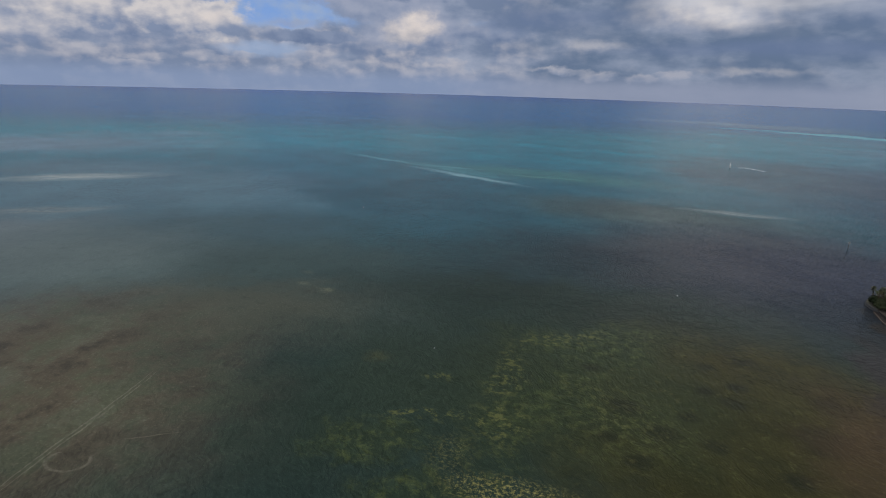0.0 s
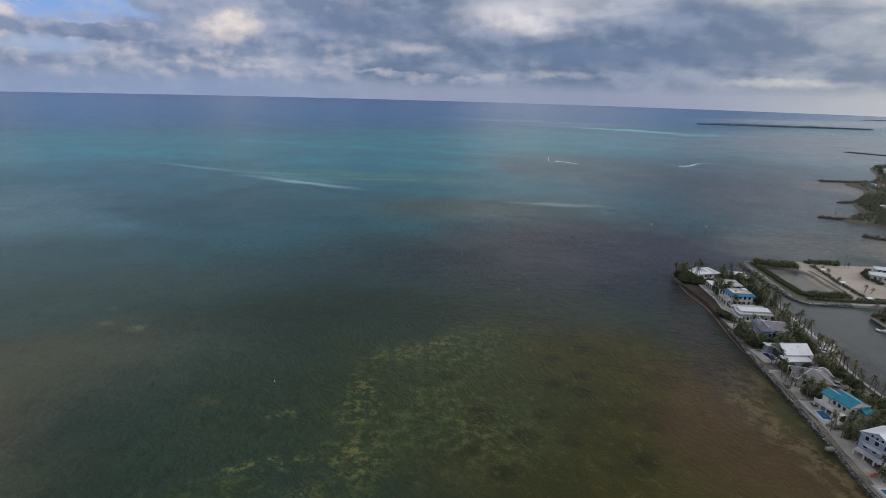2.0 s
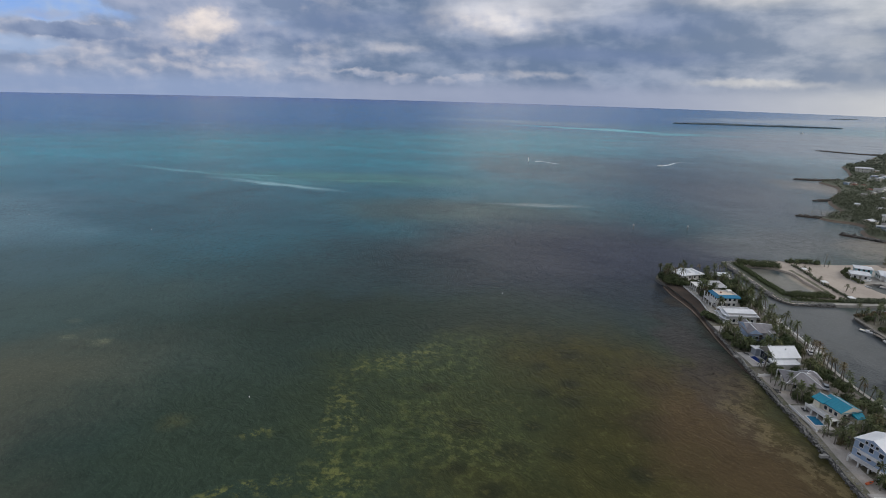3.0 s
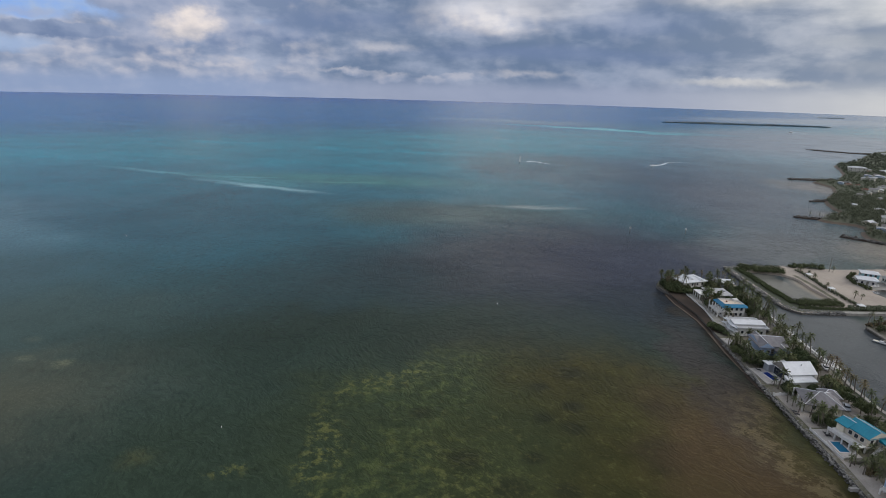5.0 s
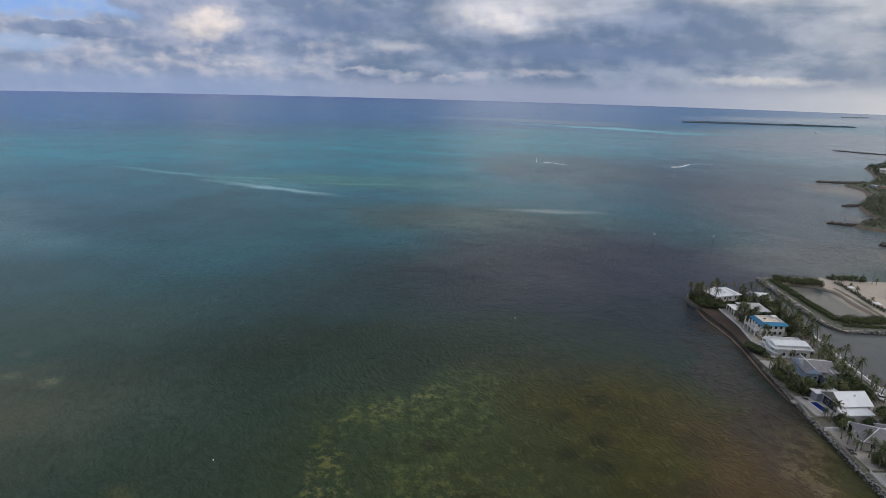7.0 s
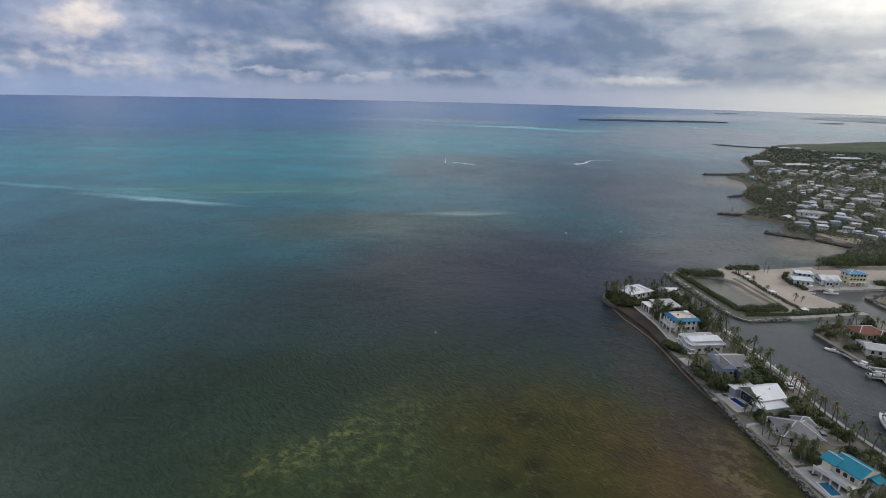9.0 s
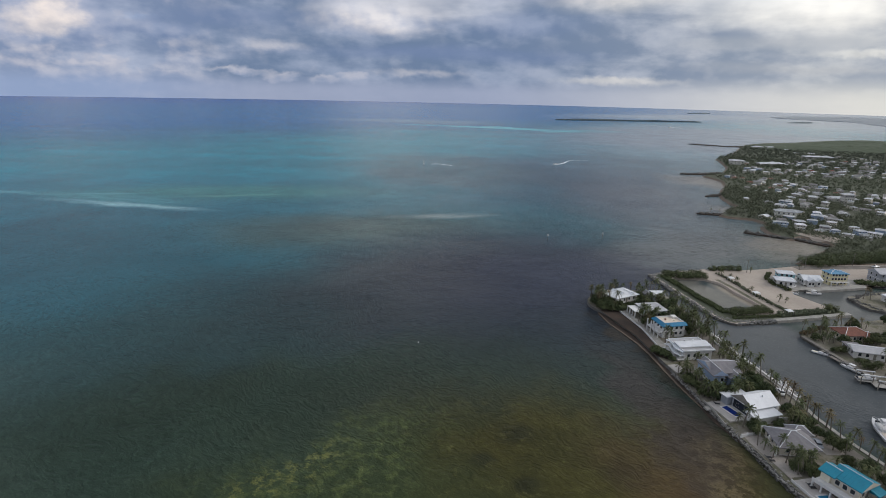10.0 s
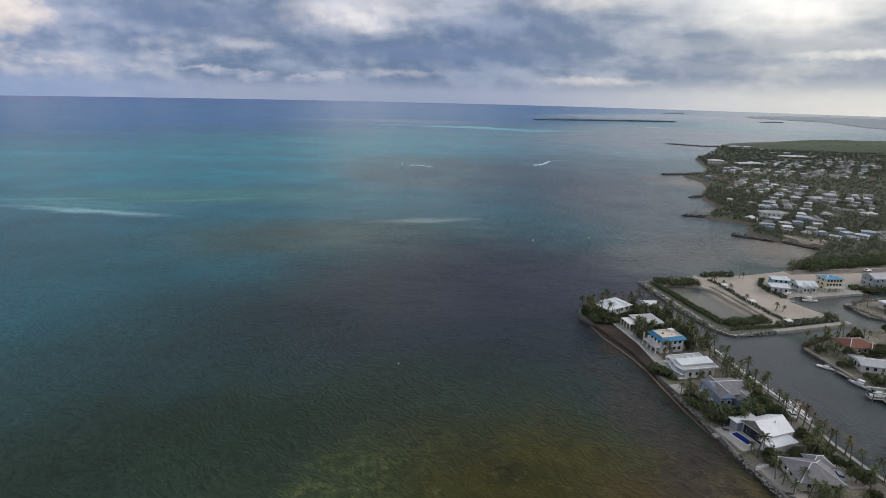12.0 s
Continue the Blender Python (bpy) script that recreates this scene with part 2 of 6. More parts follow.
def sea_material():
    m, gr, p = material("sea water")
    pos = gr.nodes.new("ShaderNodeNewGeometry").outputs["Position"]
    n_big = gr.vmath("SUBTRACT", gr.noise(pos, 0.004, 6.0, 0.6, 0.0, True), (0.5, 0.5, 0.5))
    n_small = gr.vmath("SUBTRACT", gr.noise(pos, 0.028, 6.0, 0.62, 0.0, True), (0.5, 0.5, 0.5))
    near = gr.vmath("ADD", pos, gr.vmath("MULTIPLY", n_small, (55, 55, 0)))
    far = gr.vmath("ADD", gr.vmath("ADD", pos, gr.vmath("MULTIPLY", n_big, (420, 420, 0))), gr.vmath("MULTIPLY", n_small, (40, 30, 0)))
    soft = gr.vmath("ADD", pos, gr.vmath("MULTIPLY", n_small, (30, 12, 0)))
    fine = gr.noise(pos, 0.35, 5.0, 0.65)
    mid = gr.noise(pos, 0.06, 6.0, 0.6)
    streak = gr.noise(gr.mapping(pos, (0, 0, 0), -14, (830, 90, 1), "TEXTURE"), 1.0, 5.0, 0.55)
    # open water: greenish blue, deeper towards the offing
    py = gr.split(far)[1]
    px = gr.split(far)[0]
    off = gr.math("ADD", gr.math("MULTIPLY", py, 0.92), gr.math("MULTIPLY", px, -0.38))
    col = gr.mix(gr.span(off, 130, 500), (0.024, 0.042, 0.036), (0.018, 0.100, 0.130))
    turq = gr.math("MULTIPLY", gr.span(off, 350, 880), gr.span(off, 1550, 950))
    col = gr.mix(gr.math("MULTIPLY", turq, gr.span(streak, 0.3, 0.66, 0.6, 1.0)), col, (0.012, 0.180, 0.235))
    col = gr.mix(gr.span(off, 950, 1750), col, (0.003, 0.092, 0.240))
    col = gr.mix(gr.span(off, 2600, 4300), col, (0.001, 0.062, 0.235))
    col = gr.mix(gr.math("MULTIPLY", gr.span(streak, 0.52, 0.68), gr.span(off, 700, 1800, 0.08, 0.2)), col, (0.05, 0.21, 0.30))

    jog = gr.vmath("ADD", pos, gr.vmath("MULTIPLY", n_small, (5, 5, 0)))
    count = 0

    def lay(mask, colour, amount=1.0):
        """One more layer of bottom or painted light; every few layers the places wait for the colour so far."""
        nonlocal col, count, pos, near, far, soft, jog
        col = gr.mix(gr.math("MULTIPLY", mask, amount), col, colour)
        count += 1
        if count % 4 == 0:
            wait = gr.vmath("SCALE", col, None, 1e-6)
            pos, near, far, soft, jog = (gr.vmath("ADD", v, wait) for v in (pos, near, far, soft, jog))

    # teal shallows and the pale green ground beside the bars
    lay(gr.blob(far, -330, 520, 330, 260, 20, 0.2, 1.2), (0.020, 0.104, 0.142), 0.8)
    lay(gr.blob(far, -440, 330, 290, 190, 25, 0.2, 1.2), (0.088, 0.158, 0.190), 0.7)
    lay(gr.blob(near, -90, 610, 170, 55, -6, 0.2, 1.1), (0.045, 0.165, 0.150), 0.75)
    lay(gr.blob(near, 10, 455, 150, 60, 0, 0.2, 1.2), (0.046, 0.072, 0.062), 0.8)
    lay(gr.blob(far, -800, 520, 330, 180, 40, 0.2, 1.2), (0.14, 0.20, 0.25), 0.75)
    lay(gr.blob(far, -200, 420, 150, 110, -20, 0.3, 1.2), (0.017, 0.074, 0.098), 0.85)
    lay(gr.blob(near, -370, 190, 130, 80, 30, 0.15, 1.25), (0.125, 0.150, 0.150), 0.85)
    # grey ground off the town, sky sheen and far haze painted in
    lay(gr.blob(far, 330, 700, 330, 260, 45, 0.2, 1.15), (0.042, 0.062, 0.088), 0.85)
    lay(gr.blob(far, 160, 760, 150, 190, 10, 0.2, 1.1), (0.055, 0.085, 0.095), 0.6)
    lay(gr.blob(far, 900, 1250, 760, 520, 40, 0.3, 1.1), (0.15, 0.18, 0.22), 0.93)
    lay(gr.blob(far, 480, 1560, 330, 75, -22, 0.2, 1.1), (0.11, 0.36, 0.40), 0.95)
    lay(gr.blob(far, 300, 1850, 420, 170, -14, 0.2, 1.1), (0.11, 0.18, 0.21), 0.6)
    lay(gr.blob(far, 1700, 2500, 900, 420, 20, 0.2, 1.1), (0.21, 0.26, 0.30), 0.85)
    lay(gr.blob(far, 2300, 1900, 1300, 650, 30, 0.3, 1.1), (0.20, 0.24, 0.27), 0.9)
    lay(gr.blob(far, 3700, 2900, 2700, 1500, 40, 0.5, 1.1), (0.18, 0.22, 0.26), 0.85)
    # dark turtle-grass beds; cloud shade and sky reflection coloured into the middle
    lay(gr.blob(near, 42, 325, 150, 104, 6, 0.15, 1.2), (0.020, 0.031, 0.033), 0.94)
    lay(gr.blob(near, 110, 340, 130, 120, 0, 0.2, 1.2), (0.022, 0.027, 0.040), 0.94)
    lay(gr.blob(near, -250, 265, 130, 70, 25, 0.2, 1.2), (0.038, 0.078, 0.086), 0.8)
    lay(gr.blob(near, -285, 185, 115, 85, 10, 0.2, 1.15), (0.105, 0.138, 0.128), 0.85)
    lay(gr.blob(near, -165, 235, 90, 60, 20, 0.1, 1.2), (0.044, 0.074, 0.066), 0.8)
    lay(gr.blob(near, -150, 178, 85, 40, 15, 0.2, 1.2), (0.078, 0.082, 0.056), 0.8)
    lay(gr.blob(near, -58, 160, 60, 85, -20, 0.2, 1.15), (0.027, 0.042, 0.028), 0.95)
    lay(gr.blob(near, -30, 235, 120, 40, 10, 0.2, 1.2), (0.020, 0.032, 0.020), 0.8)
    # brown flats with mud and algae
    lay(gr.blob(near, 40, 218, 90, 36, 10, 0.2, 1.15), (0.030, 0.038, 0.024), 0.7)
    flats = gr.blob(near, -185, 98, 105, 84, -12, 0.3, 1.1)
    lay(flats, gr.mix(gr.span(mid, 0.42, 0.62), (0.110, 0.088, 0.058), (0.100, 0.102, 0.062)), 0.9)
    lay(gr.math("MULTIPLY", flats, gr.span(gr.noise(pos, 0.06, 7.0, 0.66), 0.50, 0.32)), (0.046, 0.042, 0.030), 0.75)
    lay(gr.math("MULTIPLY", flats, gr.span(gr.noise(pos, 0.045, 8.0, 0.72), 0.5, 0.68)), (0.115, 0.118, 0.080), 0.7)
    lay(gr.math("MULTIPLY", flats, gr.span(fine, 0.58, 0.72)), (0.16, 0.145, 0.105), 0.4)
    # propeller scars cut into the flat
    scar = gr.math("MAXIMUM", gr.blob(jog, -136.8, 92, 34, 0.35, 99, 0.7, 1.05), gr.blob(jog, -138.2, 92, 34, 0.35, 99, 0.7, 1.05))
    turn = gr.mapping(jog, (-127.5, 78.4, 0), 12, (5.9, 4.0, 1), "TEXTURE")
    loop = gr.vmath("LENGTH", turn)
    arc = gr.math("MULTIPLY", gr.math("MULTIPLY", gr.span(loop, 0.86, 0.97), gr.span(loop, 1.14, 1.03)), gr.span(gr.split(turn)[1], 0.75, 0.55))
    scar = gr.math("MAXIMUM", scar, arc)
    scar = gr.math("MAXIMUM", scar, gr.math("MULTIPLY", gr.blob(jog, -116.5, 93.5, 9, 0.3, 33, 0.6, 1.05), 0.6))
    lay(gr.math("MULTIPLY", scar, gr.span(fine, 0.3, 0.55)), (0.16, 0.145, 0.105), 0.6)
    shelf = gr.blob(near, 55, 155, 85, 85, 12, 0.55, 1.05)
    lay(shelf, gr.mix(gr.span(mid, 0.4, 0.62), (0.038, 0.036, 0.012), (0.049, 0.045, 0.014)), 0.95)
    lay(gr.blob(near, -5, 168, 58, 60, 30, 0.4, 1.05), (0.033, 0.045, 0.021), 0.75)
    reef = gr.math("MAXIMUM", gr.blob(near, -28, 100, 28, 16, 10, 0.5, 1.1), gr.math("MAXIMUM", gr.blob(near, -58, 118, 24, 11, 10, 0.4, 1.1), gr.blob(near, 0, 200, 46, 22, 20, 0.3, 1.1)))
    reef = gr.math("MAXIMUM", reef, gr.blob(near, -14, 155, 16, 62, -24, 0.2, 1.1))
    bright = gr.math("MAXIMUM", gr.blob(jog, -16, 108, 22, 8, 3, 0.4, 1.15), gr.math("MULTIPLY", gr.blob(jog, -36, 117, 8, 12, 0, 0.2, 1.1), 0.35))
    rim = gr.math("MAXIMUM", gr.blob(soft, -32, 164, 9, 26, 0, 0.3, 1.1), gr.blob(soft, -18, 199, 26, 8, 38, 0.3, 1.1))
    rim = gr.math("MAXIMUM", rim, gr.math("MAXIMUM", gr.blob(soft, -26, 136, 13, 16, 0, 0.2, 1.1), gr.blob(soft, -46, 132, 16, 4, 25, 0.3, 1.1)))
    rim = gr.math("MAXIMUM", rim, gr.math("MAXIMUM", gr.blob(soft, -53, 154, 6, 4, 0, 0.3, 1.1), gr.math("MULTIPLY", gr.blob(near, 5, 150, 26, 30, 0, 0.2, 1.1), 0.6)))
    lay(reef, (0.032, 0.046, 0.022), 0.55)
    lay(gr.math("MULTIPLY", reef, gr.span(gr.noise(pos, 0.22, 8.0, 0.76), 0.47, 0.63)), (0.080, 0.098, 0.036), 0.65)
    lay(gr.math("MULTIPLY", bright, gr.span(gr.noise(pos, 0.9, 8.0, 0.8), 0.48, 0.6)), (0.26, 0.235, 0.080), 0.9)
    lay(gr.math("MULTIPLY", rim, gr.span(gr.noise(pos, 0.3, 6.0, 0.7), 0.48, 0.62)), (0.120, 0.128, 0.044), 0.8)
    # rounded dark grass clumps on the shelf
    clumps = None
    for cx, cy, r in ((19, 148, 5.5), (33, 147, 4.2), (64, 162, 9.0), (41, 173, 4.5), (27, 160, 3.6), (33, 178, 3.6), (36, 195, 4.0), (44, 184, 3.8), (8, 159, 6.0), (-4, 180, 4.2), (72, 183, 7.5), (63, 158, 6.5), (84, 172, 5.0), (52, 140, 5.0), (12, 132, 4.2), (48, 205, 6.0), (4, 140, 3.2)):
        ring = gr.mapping(jog, (cx, cy, 0), 12, (r * 1.25, r, 1), "TEXTURE")
        one = gr.span(gr.vmath("LENGTH", ring), 0.3, 1.1, 1.0, 0.0)
        clumps = one if clumps is None else gr.math("MAXIMUM", clumps, one)
    lay(clumps, (0.020, 0.022, 0.013), 0.62)
    lay(gr.math("MULTIPLY", shelf, gr.span(gr.noise(pos, 0.24, 7.0, 0.72), 0.54, 0.68)), (0.082, 0.080, 0.030), 0.55)
    # reddish wrack and sand ledge along the sea wall
    lay(gr.blob(near, 82, 158, 28, 58, -3, 0.2, 1.15), (0.070, 0.045, 0.024), 0.75)
    lay(gr.blob(jog, 106, 187, 2.6, 11, 12, 0.4, 1.1), (0.105, 0.088, 0.044), 0.6)
    ledge = gr.blob(near, 96.5, 148, 9, 62, -4, 0.4, 1.05)
    lay(gr.math("MULTIPLY", ledge, gr.span(gr.noise(pos, 0.26, 8.0, 0.74), 0.46, 0.54)), (0.130, 0.102, 0.052), 0.75)
    lay(gr.blob(near, 116, 245, 8, 50, 0, 0.3, 1.0), (0.035, 0.028, 0.020), 0.8)
    lay(gr.blob(near, 99, 212, 13, 60, -8, 0.2, 1.15), (0.042, 0.035, 0.035), 0.7)
    # canals, their blue-grey partly painted sky reflection, and the sandy shallows by the beach
    lay(gr.blob(pos, 168, 230, 26, 120, -4, 0.7, 1.0), (0.073, 0.080, 0.086), 0.92)
    # open water round the point, tinted with the sky's reflection
    lay(gr.blob(near, 140, 335, 95, 55, 0, 0.2, 1.1), (0.030, 0.036, 0.056), 0.7)
    lay(gr.blob(pos, 240, 272, 70, 26, -4, 0.7, 1.0), (0.100, 0.105, 0.104), 0.92)
    lay(gr.blob(near, 300, 372, 50, 34, 40, 0.2, 1.1), (0.215, 0.185, 0.150), 0.75)
    lay(gr.blob(near, 235, 380, 90, 58, 30, 0.2, 1.1), (0.125, 0.128, 0.126), 0.75)
    lay(gr.blob(near, 345, 455, 26, 60, 0, 0.2, 1.1), (0.20, 0.165, 0.128), 0.75)
    # water before the town, lightened in place of bright sky reflection
    lay(gr.blob(near, 290, 520, 95, 200, -18, 0.2, 1.1), (0.070, 0.081, 0.100), 0.75)
    lay(gr.blob(near, 440, 620, 60, 80, 30, 0.2, 1.1), (0.17, 0.15, 0.13), 0.7)
    lay(gr.blob(near, 184, 300, 13, 28, -6, 0.3, 1.2), (0.140, 0.138, 0.120), 0.92)
    lay(gr.blob(pos, 197, 290, 6, 30, 0, 0.2, 1.1), (0.30, 0.25, 0.195), 0.75)
    # sand bars just under the surface
    bars = ((-172, 560, 92, 11, -24, (0.20, 0.39, 0.43), 0.85), (-150, 552, 60, 7, -22, (0.34, 0.52, 0.54), 0.6), (-300, 632, 110, 9, -22, (0.12, 0.33, 0.37), 0.6), (-196, 610, 46, 6, -2, (0.12, 0.33, 0.35), 0.6), (-90, 590, 60, 6, 4, (0.10, 0.24, 0.22), 0.6), (-190, 590, 120, 26, -24, (0.07, 0.24, 0.26), 0.7),
            (84, 486, 50, 11, -2, (0.24, 0.28, 0.27), 0.72), (-500, 366, 85, 24, 39, (0.34, 0.38, 0.35), 0.9), (-395, 262, 62, 16, 36, (0.17, 0.20, 0.19), 0.7),
            (-640, 330, 120, 22, 32, (0.08, 0.13, 0.125), 0.6), (-132, 208, 6, 5, 0, (0.15, 0.16, 0.10), 0.7), (-144, 210, 4, 3, 0, (0.12, 0.135, 0.09), 0.6),
            (-150, 226, 5, 4, 20, (0.09, 0.11, 0.08), 0.5), (-78, 158, 7, 6, 0, (0.07, 0.075, 0.035), 0.6))
    for cx, cy, rx, ry, rot, colour, amount in bars:
        grain = gr.noise(gr.mapping(soft, (cx, cy, 0), rot, (rx * 0.35, ry * 0.35, 1), "TEXTURE"), 1.0, 6.0, 0.65)
        lay(gr.math("MULTIPLY", gr.blob(soft, cx, cy, rx, ry, rot, 0.0, 1.15), gr.span(grain, 0.34, 0.58, 0.35, 1.0)), colour, amount)
    speck = gr.noise(pos, 1.1, 6.0, 0.75)
    col = gr.mix(gr.span(speck, 0.5, 0.75, 0.0, 0.5), col, gr.mix(1.0, col, (2.0, 2.0, 1.8), "MULTIPLY"))
    col = gr.mix(gr.span(gr.noise(pos, 0.16, 6.0, 0.7), 0.5, 0.3, 0.0, 0.35), col, gr.mix(1.0, col, (0.55, 0.58, 0.6), "MULTIPLY"))
    col = gr.mix(gr.span(gr.noise(pos, 0.018, 7.0, 0.62), 0.3, 0.72, 0.0, 0.35), col, gr.mix(1.0, col, (1.7, 1.7, 1.7), "MULTIPLY"))
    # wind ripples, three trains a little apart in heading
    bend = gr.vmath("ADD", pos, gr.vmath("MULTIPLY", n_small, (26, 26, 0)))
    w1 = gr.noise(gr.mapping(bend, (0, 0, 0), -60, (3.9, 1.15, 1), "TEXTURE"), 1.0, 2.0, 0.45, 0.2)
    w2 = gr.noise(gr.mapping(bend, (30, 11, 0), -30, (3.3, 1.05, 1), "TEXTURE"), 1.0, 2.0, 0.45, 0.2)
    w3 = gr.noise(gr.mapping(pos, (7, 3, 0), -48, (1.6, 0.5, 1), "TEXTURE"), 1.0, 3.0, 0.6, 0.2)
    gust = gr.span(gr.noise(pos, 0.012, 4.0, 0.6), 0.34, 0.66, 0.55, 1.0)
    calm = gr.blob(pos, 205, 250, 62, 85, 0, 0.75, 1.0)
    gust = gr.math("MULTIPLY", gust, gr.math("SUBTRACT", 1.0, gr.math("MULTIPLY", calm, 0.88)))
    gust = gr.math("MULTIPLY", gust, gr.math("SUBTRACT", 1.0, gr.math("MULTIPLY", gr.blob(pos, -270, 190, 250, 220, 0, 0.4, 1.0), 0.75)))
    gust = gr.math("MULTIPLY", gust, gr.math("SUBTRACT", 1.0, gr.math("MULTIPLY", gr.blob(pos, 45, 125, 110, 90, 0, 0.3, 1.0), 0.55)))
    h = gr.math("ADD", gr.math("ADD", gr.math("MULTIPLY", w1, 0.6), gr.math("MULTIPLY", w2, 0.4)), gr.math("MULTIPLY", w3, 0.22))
    # crest light and trough shade of the ripples, multiplied into the base colour
    ripple_light = gr.span(gr.math("SUBTRACT", h, 0.61), -0.2, 0.2, -0.36, 0.36, False)
    ripple_light = gr.math("ADD", 1.0, gr.math("MULTIPLY", ripple_light, gust))
    gr.put(p.inputs["Base Color"], gr.vmath("SCALE", col, None, ripple_light))
    gr.put(p.inputs["Normal"], gr.bump(gr.math("MULTIPLY", h, gust), 1.0, 0.6))
    p.inputs["Roughness"].default_value = 0.22
    p.inputs["IOR"].default_value = 1.33
    p.inputs["Specular IOR Level"].default_value = 0.065
    return m


SEA = sea_material()
GROUND = surface("coral gravel and dry grass", (0.235, 0.212, 0.172), (0.105, 0.102, 0.062), 0.16, 0.95, 0.5, 9.0, -1)
SAND = surface("pale lot sand", (0.425, 0.368, 0.310), (0.345, 0.295, 0.25), 0.06, 0.95, 0.4, 14.0, -1, 0, 0.3)
SCRUB = surface("scrub ground", (0.098, 0.104, 0.070), (0.068, 0.078, 0.048), 0.03, 0.95, 0.5, 12.0, -1)
WRACK = surface("brown sea wrack", (0.060, 0.040, 0.028), (0.036, 0.027, 0.021), 0.3, 0.95, 0.6, 9.0, -1)
ROCK = surface("limestone boulders", (0.31, 0.298, 0.275), (0.16, 0.153, 0.142), 0.5, 0.92, 0.6, 6.0, -1, 0, 0.4)
DARKROCK = surface("wet dark boulders", (0.12, 0.115, 0.105), (0.055, 0.052, 0.048), 0.5, 0.8, 0.6, 6.0, -1, 0, 0.3)
CONCRETE = surface("weathered concrete", (0.37, 0.355, 0.325), (0.26, 0.25, 0.228), 0.5, 0.9, 0.3, 9.0, -1, 0, 0.35)
PAVING = surface("pale pool deck", (0.46, 0.43, 0.40), (0.37, 0.345, 0.32), 0.6, 0.85, 0.2, 7.0, -1, 0, 0.25)
WETSAND = surface("wet tan sand", (0.165, 0.125, 0.092), (0.105, 0.08, 0.06), 0.4, 0.8, 0.3, 9.0, -1, 0, 0.3)
ASPHALT = surface("sandy lane", (0.20, 0.18, 0.155), (0.145, 0.13, 0.115), 0.3, 0.95, 0.3, 12.0, -1)
WHITE = surface("white painted metal roof", (0.68, 0.695, 0.715), (0.58, 0.595, 0.615), 0.35, 0.45, 0.1, 7.0, 0.15, 0, 0.18)
OFFWHITE = surface("white stucco", (0.68, 0.67, 0.65), (0.57, 0.56, 0.545), 0.5, 0.85, 0.2, 8.0, 0.15, 0, 0.2)
CREAMROOF = surface("cream roof deck", (0.70, 0.61, 0.50), (0.60, 0.51, 0.42), 0.6, 0.85, 0.2, 6.0, 0, 0, 0.25)
GREYROOF = surface("grey shingle", (0.225, 0.215, 0.222), (0.165, 0.158, 0.168), 0.9, 0.85, 0.4, 7.0, 0.2, 0, 0.3)
LIGHTGREYROOF = surface("light grey membrane", (0.47, 0.47, 0.48), (0.39, 0.39, 0.405), 0.6, 0.8, 0.2, 7.0, 0.2, 0, 0.3)
TEALROOF = surface("teal metal roof", (0.012, 0.24, 0.34), (0.010, 0.20, 0.29), 0.6, 0.4, 0.15, 6.0, 0, 0, 0.15)
BLUEROOF = surface("blue metal fascia", (0.012, 0.185, 0.335), (0.010, 0.150, 0.280), 0.6, 0.4, 0.15, 6.0, 0, 0, 0.15)
REDROOF = surface("red tile roof", (0.21, 0.085, 0.058), (0.14, 0.06, 0.045), 0.9, 0.85, 0.5, 6.0, 0, 0, 0.3)
BLUEWALL = surface("pale blue siding", (0.33, 0.42, 0.56), (0.29, 0.37, 0.50), 0.6, 0.75, 0.2, 9.0, 0, 0, 0.15)
TEALWALL = surface("aqua siding", (0.28, 0.50, 0.55), (0.24, 0.44, 0.49), 0.6, 0.75, 0.2, 9.0, 0, 0, 0.15)
YELLOWWALL = surface("pale yellow stucco", (0.66, 0.60, 0.36), (0.57, 0.51, 0.31), 0.6, 0.8, 0.2, 9.0, 0, 0, 0.2)
CREAMWALL = surface("cream stucco", (0.62, 0.57, 0.48), (0.53, 0.48, 0.41), 0.6, 0.85, 0.2, 9.0, 0.5, 0, 0.2)
GREYWALL = surface("grey siding", (0.34, 0.36, 0.39), (0.28, 0.30, 0.33), 0.6, 0.8, 0.2, 9.0, 0.3, 0, 0.2)
TOWNWALL = surface("painted stucco", (0.60, 0.57, 0.52), (0.48, 0.46, 0.43), 0.4, 0.85, 0.2, 9.0, 0.9, 0, 0.25)
TOWNROOF = surface("town metal roof", (0.53, 0.545, 0.56), (0.34, 0.352, 0.365), 0.3, 0.5, 0.15, 7.0, 0.95, 0, 0.3)
DARKROOF = surface("weathered town shingle", (0.25, 0.24, 0.235), (0.17, 0.165, 0.165), 0.4, 0.85, 0.3, 8.0, 0.8, 0, 0.3)
WOOD = surface("grey dock boards", (0.24, 0.22, 0.19), (0.16, 0.148, 0.13), 0.8, 0.9, 0.4, 9.0, 0.2)
BARK = surface("palm bark", (0.20, 0.175, 0.145), (0.13, 0.115, 0.095), 1.2, 0.95, 0.5, 6.0, 0.4)
GEL = surface("white gelcoat", (0.66, 0.66, 0.66), (0.58, 0.58, 0.585), 0.6, 0.25, 0.0, 6.0, 0.1, 0, 0.12, 0.5)
NAVY = surface("dark hull paint", (0.03, 0.04, 0.07), (0.022, 0.03, 0.055), 0.6, 0.3, 0.0, 6.0, 0, 0, 0.1)
SAIL = surface("sail cloth", (0.82, 0.82, 0.80), (0.74, 0.74, 0.73), 0.5, 0.8, 0.1, 6.0, 0, 0, 0.1)
DARKTRIM = surface("dark fittings", (0.035, 0.036, 0.04), (0.025, 0.026, 0.03), 1.0, 0.5, 0.1, 6.0, 0)
